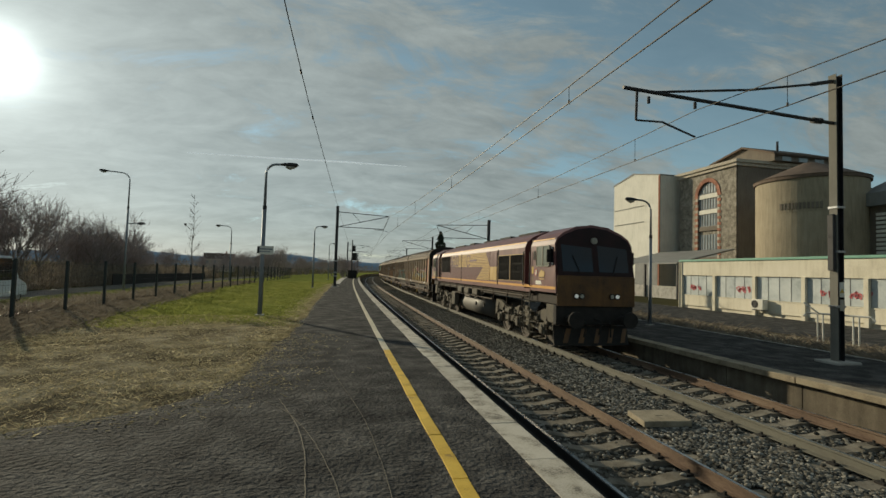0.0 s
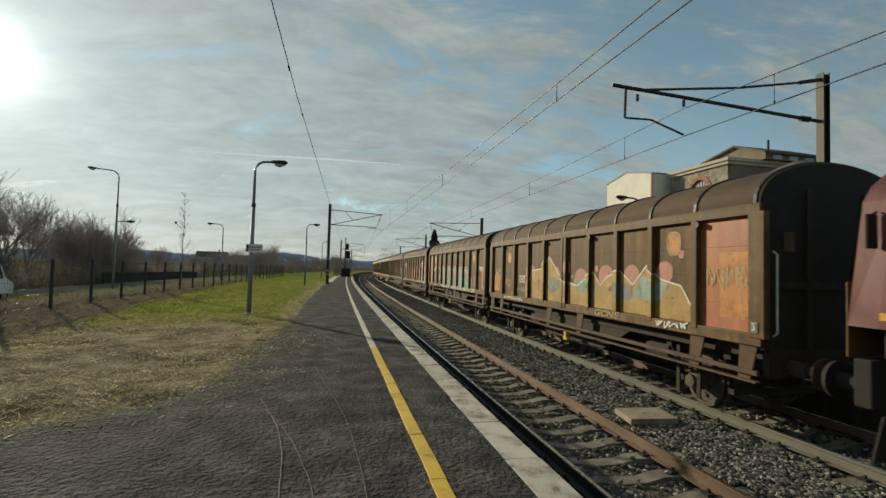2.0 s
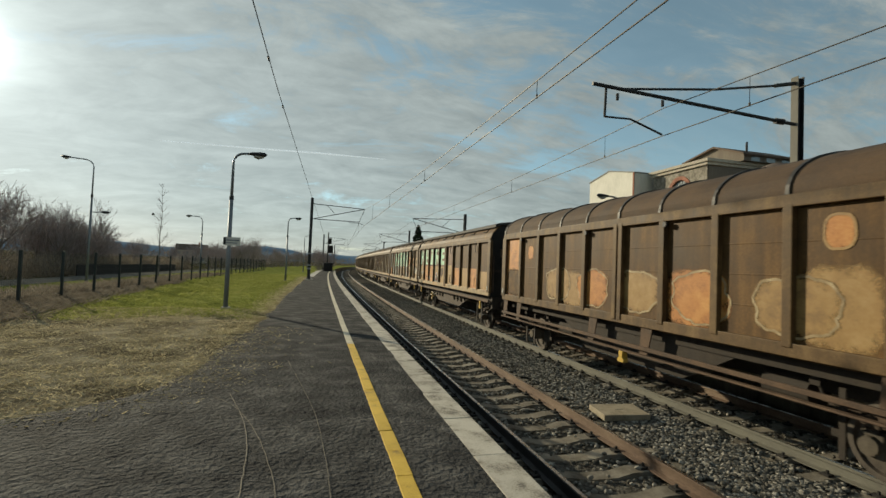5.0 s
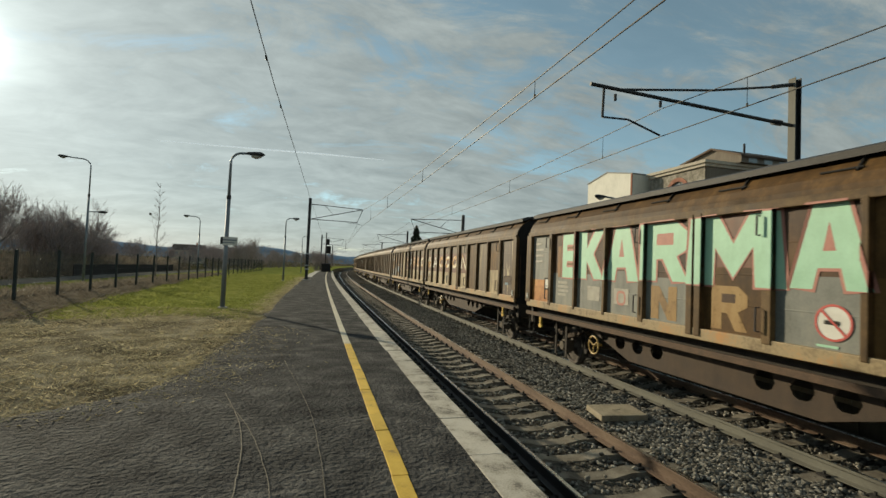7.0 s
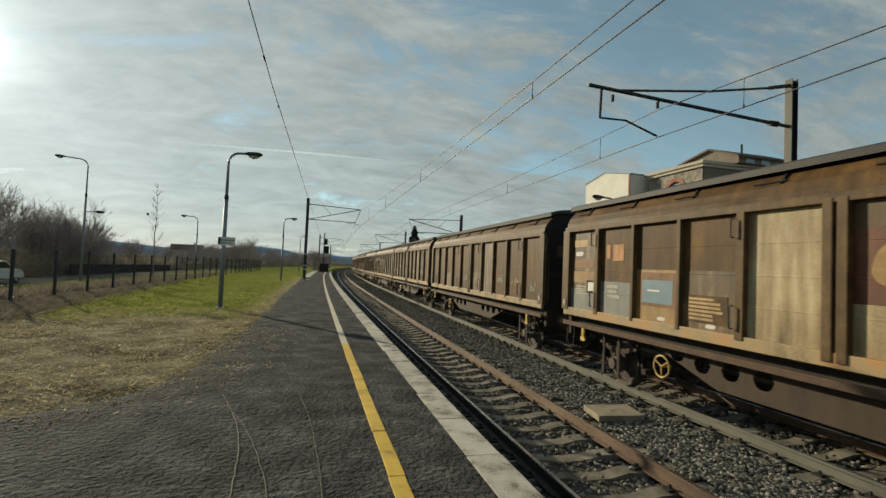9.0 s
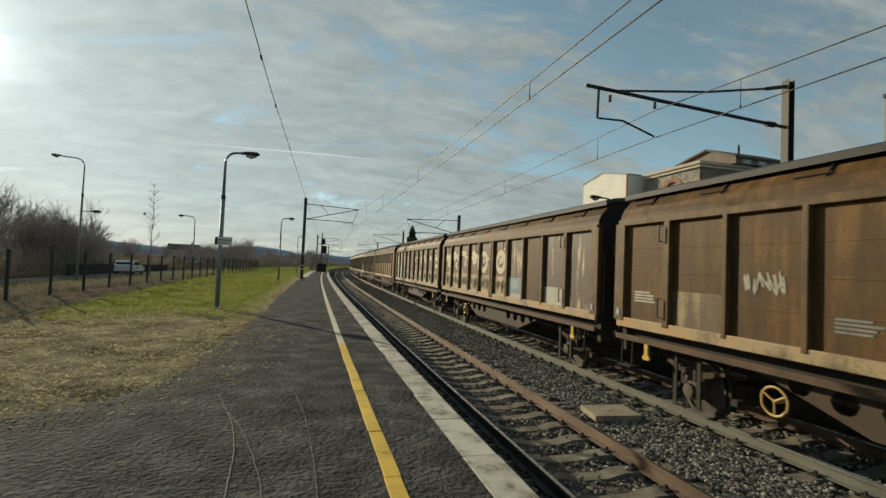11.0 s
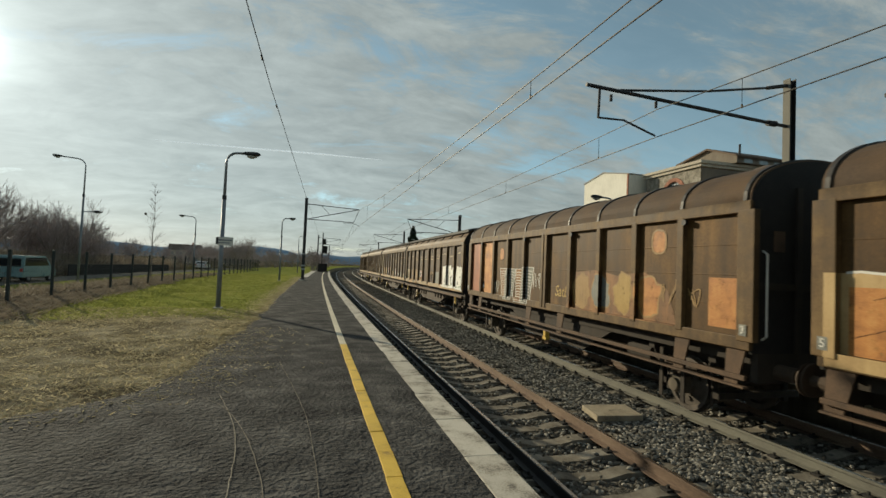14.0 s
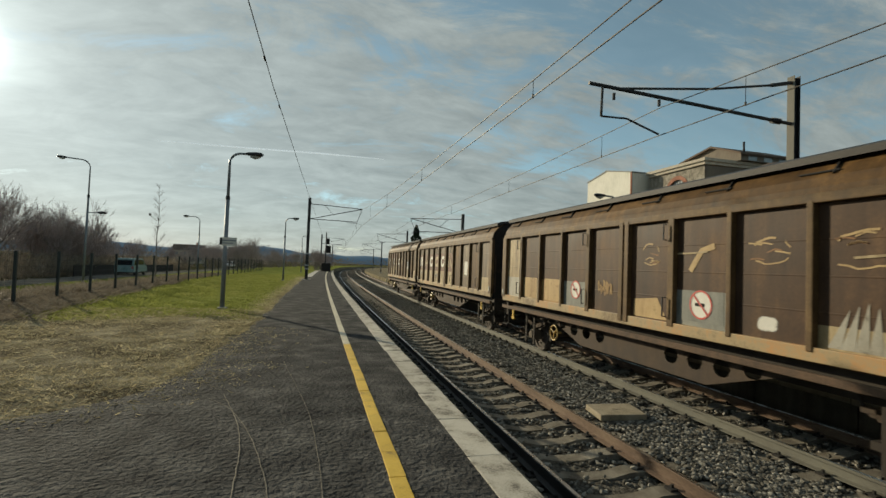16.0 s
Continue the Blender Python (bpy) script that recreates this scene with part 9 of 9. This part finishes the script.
def blades(name, label, n, place, h, mat, seed, width=0.006, lean=0.5):
    rng = np.random.default_rng(seed)
    V, F = [], []
    for k in range(n):
        x, y, z = place(rng)
        hh = h * rng.uniform(0.4, 1.3)
        a = rng.uniform(0, 6.28)
        w = width * rng.uniform(0.7, 1.5) * (1 + y * 0.03)
        dx, dy = math.cos(a) * w, math.sin(a) * w
        lx, ly = rng.normal(0, lean * hh), rng.normal(0, lean * hh)
        k0 = len(V)
        V += [(x - dx, y - dy, z), (x + dx, y + dy, z), (x + lx + dx * 0.5, y + ly + dy * 0.5, z + hh * 0.7), (x + lx * 1.7, y + ly * 1.7, z + hh)]
        F += [(k0, k0 + 1, k0 + 2), (k0, k0 + 2, k0 + 3)]
    me = bpy.data.meshes.new(name)
    me.from_pydata(V, [], F)
    me.materials.append(M[mat])
    tagged(new(name, me), label, "grass", kind="stuff")


def lawn():
    def dry(rng):
        while True:
            y = 4.2 + 12.5 * rng.random() ** 0.8
            d = rng.uniform(-9.0, -1.3)
            if d < grass_edge(y) + rng.exponential(0.16) - 0.02 and noise_at(d, y, 0.9) + rng.uniform(-0.6, 0.6) > -0.25:
                return d + lat(y), y, -0.03
    blades("dry_grass", "short dry straw-coloured grass beside the platform", 38000, dry, 0.035, "dry_grass", 1, 0.006, 1.2)

    def fringe(rng):
        y = 11 + 40 * rng.random() ** 1.4
        return grass_edge(y) - abs(rng.normal(0, 0.35)) + 0.15 + lat(y), y, -0.02
    blades("dry_fringe", "dry trodden straw along the edge of the lawn", 14000, fringe, 0.04, "dry_grass", 12, 0.008, 1.0)

    def green(rng):
        while True:
            y = 13.0 + 45 * rng.random() ** 1.5
            d = rng.uniform(-9.2, -1.4)
            if y > 14.6 + 1.2 * noise_at(d, 3.0, 0.6) + rng.exponential(0.8) - 1.0 and d < grass_edge(y) + 0.05 - rng.exponential(0.25):
                return d + lat(y), y, -0.04
    blades("green_grass", "short sunlit green grass between platform and fence", 52000, green, 0.07, "green_grass", 2, 0.008, 0.8)

    def tall(rng):
        y = 6 + 46 * rng.random() ** 1.3
        d = -8.9 - abs(rng.normal(0, 1.6))
        return d + 0.8 * lat(y), y, ground_z(d, y) - 0.02
    blades("weeds", "dry brown weeds and brambles along the fence", 30000, tall, 0.38, "weeds", 3, 0.007, 0.3)

    def bank(rng):
        while True:
            y = 8.5 + 26 * rng.random()
            d = -8.7 + 3.0 * rng.random() ** 1.6
            if d < -6.6 - 0.085 * (y - 12) + 0.5 * noise_at(d, y, 0.5) + rng.normal(0, 0.2):
                return d + 0.8 * lat(y), y, -0.05
    blades("fence_weeds", "dull brown weeds and dead stalks in front of the fence", 16000, bank, 0.17, "weeds", 31, 0.008, 0.7)

    def brush(rng):
        y = 16 + 90 * rng.random()
        d = -23.5 - 11 * rng.random()
        return d, y, ground_z(d, y) + 1.6 * rng.random() ** 1.5
    blades("brushwood", "dense brown brushwood under the bare trees", 18000, brush, 0.9, "weeds", 8, 0.012, 0.25)

    def verge(rng):
        y = -6 + 60 * rng.random() ** 1.2
        d = 13.4 + abs(rng.normal(0, 0.9))
        return d + lat(y), y, -0.46
    blades("verge_weeds", "dry brown weeds along the kerb across the line", 9000, verge, 0.30, "weeds", 4, 0.008, 0.6)

    def litter(rng):
        y = 3.0 + 9 * rng.random()
        d = grass_edge(y) + rng.normal(0.1, 0.55)
        return d + lat(y), y, 0.004 if d > grass_edge(y) else -0.02
    blades("leaf_litter", "scattered dry leaves and straw on the asphalt edge", 2600, litter, 0.02, "dry_grass", 6, 0.012, 2.0)


lawn()


def tyre_marks():
    for k, pts in enumerate((((-1.09, 5.99), (-0.78, 5.52), (-0.49, 4.7), (-0.31, 3.93), (-0.23, 3.45), (-0.2, 2.6)), ((-0.93, 6.09), (-0.64, 5.04), (-0.52, 4.3), (-0.48, 3.77), (-0.46, 3.4), (-0.5, 2.6)), ((-0.39, 8.02), (-0.01, 5.52), (0.1, 4.2), (0.13, 3.38), (0.14, 2.6)))):
        bm = B()
        sm = []
        for i in range(len(pts) - 1):
            for q in range(8):
                t = q / 8
                p0, p1, p2, p3 = pts[max(i - 1, 0)], pts[i], pts[i + 1], pts[min(i + 2, len(pts) - 1)]
                sm.append(tuple(0.5 * (2 * b_ + (c_ - a_) * t + (2 * a_ - 5 * b_ + 4 * c_ - e_) * t * t + (3 * b_ - a_ - 3 * c_ + e_) * t ** 3) for a_, b_, c_, e_ in zip(p0, p1, p2, p3)))
        ribbon(bm, [(x + 0.006 * noise_at(y, k, 9.0), y) for x, y in sm], 0.006 if k == 2 else 0.008, 0.0135)
        tagged(part("tyre_mark", bm, M["sleeper"]), "faint dusty curved scuff line on the asphalt", "scuff mark", kind="structure")


tyre_marks()


def signal(x, y):
    w = thing("railway_signal", "dark railway signal post with black lamp heads", "signal", pose(x, y, 0))
    bm = B()
    tube(bm, [(0, 0, -0.2), (0, 0, 6.6)], 0.09, 8)
    part("post", bm, M["dark_steel"], w)
    for dx, z0, z1, wd in ((0.30, 4.6, 5.6, 0.26), (0.45, 3.1, 4.4, 0.38)):
        bm = B()
        box(bm, dx - wd, dx + wd, -0.12, 0.12, z0, z1, 0.05)
        h = part("signal_head", bm, M["dark"], w)
        for q in range(2):
            bm = B()
            tube(bm, [(dx, -0.12, z0 + 0.3 + 0.4 * q), (dx, -0.3, z0 + 0.3 + 0.4 * q)], 0.1, 10)
            part("hood", bm, M["dark"], h)
    bm = B()
    for k in range(16):
        tube(bm, [(-0.25, 0.1, 0.3 + k * 0.35), (0.25, 0.1, 0.3 + k * 0.35)], 0.015, 4)
    part("ladder", bm, M["dark_steel"], w)
    bm = B()
    box(bm, -0.6, 0.9, -0.3, 0.3, 0.0, 1.4, 0.03)
    part("cabinet", bm, M["dark"], w)


signal(1.9, 84.0)


def far_house(x, y, L, W, h, turn, label):
    w = thing("house", label, "house", pose(x, y, ground_z(x, y), 0, 0, turn), "far houses beyond the trees")
    bm = B()
    box(bm, -L / 2, L / 2, -W / 2, W / 2, -0.5, h)
    part("wall", bm, M["house_wall"], w)
    bm = B()
    prism(bm, [(-W / 2 - 0.3, h - 0.1), (0, h + W * 0.28), (W / 2 + 0.3, h - 0.1)], "x", -L / 2 - 0.3, L / 2 + 0.3)
    r = part("roof", bm, M["roof_tile"], w)
    bm = B()
    box(bm, L * 0.2, L * 0.2 + 0.6, -0.3, 0.3, h, h + W * 0.28 + 0.9)
    part("chimney", bm, M["brick_red"], r)
    for k in range(4):
        for z in (0.9, 3.5):
            if z + 1.2 < h:
                bm = B()
                xx = -L / 2 + L * (k + 0.5) / 4
                box(bm, xx - 0.45, xx + 0.45, -W / 2 - 0.03, -W / 2 + 0.02, z, z + 1.2)
                part("window", bm, M["pane"], w)


far_house(-52, 230, 12, 9, 5.5, 10, "low ochre house with tiled roof among trees")
far_house(-33, 240, 10, 8, 5.5, -8, "ochre house with red tiled roof among trees")


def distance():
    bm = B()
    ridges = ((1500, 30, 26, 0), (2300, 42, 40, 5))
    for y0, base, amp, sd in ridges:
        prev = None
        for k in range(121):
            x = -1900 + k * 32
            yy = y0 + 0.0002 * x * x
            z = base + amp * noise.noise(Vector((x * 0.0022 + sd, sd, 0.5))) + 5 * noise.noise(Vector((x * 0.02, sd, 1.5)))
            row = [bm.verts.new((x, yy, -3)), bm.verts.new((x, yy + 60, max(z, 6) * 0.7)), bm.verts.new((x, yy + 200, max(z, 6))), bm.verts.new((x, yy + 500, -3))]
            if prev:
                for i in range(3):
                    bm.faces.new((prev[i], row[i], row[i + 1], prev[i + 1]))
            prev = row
    tagged(part("hills", bm, M["hill"], smooth=True), "low wooded hills on the horizon, tinted with blue-grey haze", "hills", kind="structure")
    # far woods: a band of rough clumps at the edge of the fields
    rng = np.random.default_rng(9)
    V, F = [], []
    for k in range(26000):
        far = rng.random() < 0.55
        y = rng.uniform(210, 420)
        x = rng.uniform(-260, 330)
        if abs(x - lat(min(y, 400))) < 9 + 0 * y:
            continue
        top = 3.2 + 2.8 * (0.5 + noise.noise(Vector((x * 0.06, y * 0.02, 1.0))))
        z = -1.0 + top * rng.random() ** 0.7
        s = rng.uniform(0.25, 0.7)
        a, b_ = rng.uniform(0, 6.28), rng.uniform(-0.8, 1.4)
        u = np.array([math.cos(a) * math.cos(b_), math.sin(a) * math.cos(b_), math.sin(b_)]) * s
        v = np.array([-math.sin(a), math.cos(a), 0.2]) * s * 0.35
        c = np.array([x, y, z])
        k0 = len(V)
        V += [tuple(c - u), tuple(c + v), tuple(c + u), tuple(c - v)]
        F.append((k0, k0 + 1, k0 + 2, k0 + 3))
    me = bpy.data.meshes.new("far_woods")
    me.from_pydata(V, [], F)
    me.materials.append(M["weeds"])
    tagged(new("far_woods", me), "far band of bare brown winter woodland", "woods", kind="stuff")
    bm = B()
    tube(bm, [(-841.7, 2879.5, 617.0), (-387.7, 2974.9, 643.0), (-8.0, 3000, 656.9), (392.9, 2974.2, 652.6)], [2.0, 4.5, 5.0, 1.5], 8)
    tagged(part("contrail", bm, M["vapour"]), "thin white contrail across the sky", "contrail", kind="structure")


distance()

# ---- the train's movement ----
SPEED_KEYS = ((0.0, 35.0), (2.1, 4.39), (6.3, -57.54), (9.2, -99.9), (11.3, -131.1), (13.1, -157.9), (16.0, -201.4))


def train_at(t):
    """Where the first wagon's front stands along the line at t seconds."""
    ks = SPEED_KEYS
    for (t0, s0), (t1, s1) in zip(ks, ks[1:]):
        if t <= t1 or t1 == ks[-1][0]:
            return s0 + (s1 - s0) * (t - t0) / (t1 - t0)


def motions():
    for ob, offset, wheels in TRAIN:
        rows = []
        for k in range(0, 81):
            t = k * 0.2
            y = train_at(t) + offset
            rows.append((t, pose(AX2 + lat(y), y, RAIL, 0, 0, -math.degrees(heading(y)))))
        walk(ob, rows)
        for w, wy, wr in wheels:
            w.rotation_mode = "QUATERNION"
            rows = []
            for k in range(0, 481):
                t = k / 30
                rows.append((t, pose(0, wy, wr, math.degrees(train_at(0) - train_at(t)) / wr)))
            walk(w, rows)

    for (w, wheels), y0, t0, v in VEHICLES:
        walk(w, [(t, pose(-19.3, y0 + v * (t - t0), -0.62)) for t in (0.0, 4.0, 8.0, 12.0, 16.0)])
        for o, wx, wy in wheels:
            walk(o, [(k / 30, pose(wx, wy, 0.32, -math.degrees(v * k / 30 / 0.32) )) for k in range(481)])


motions()
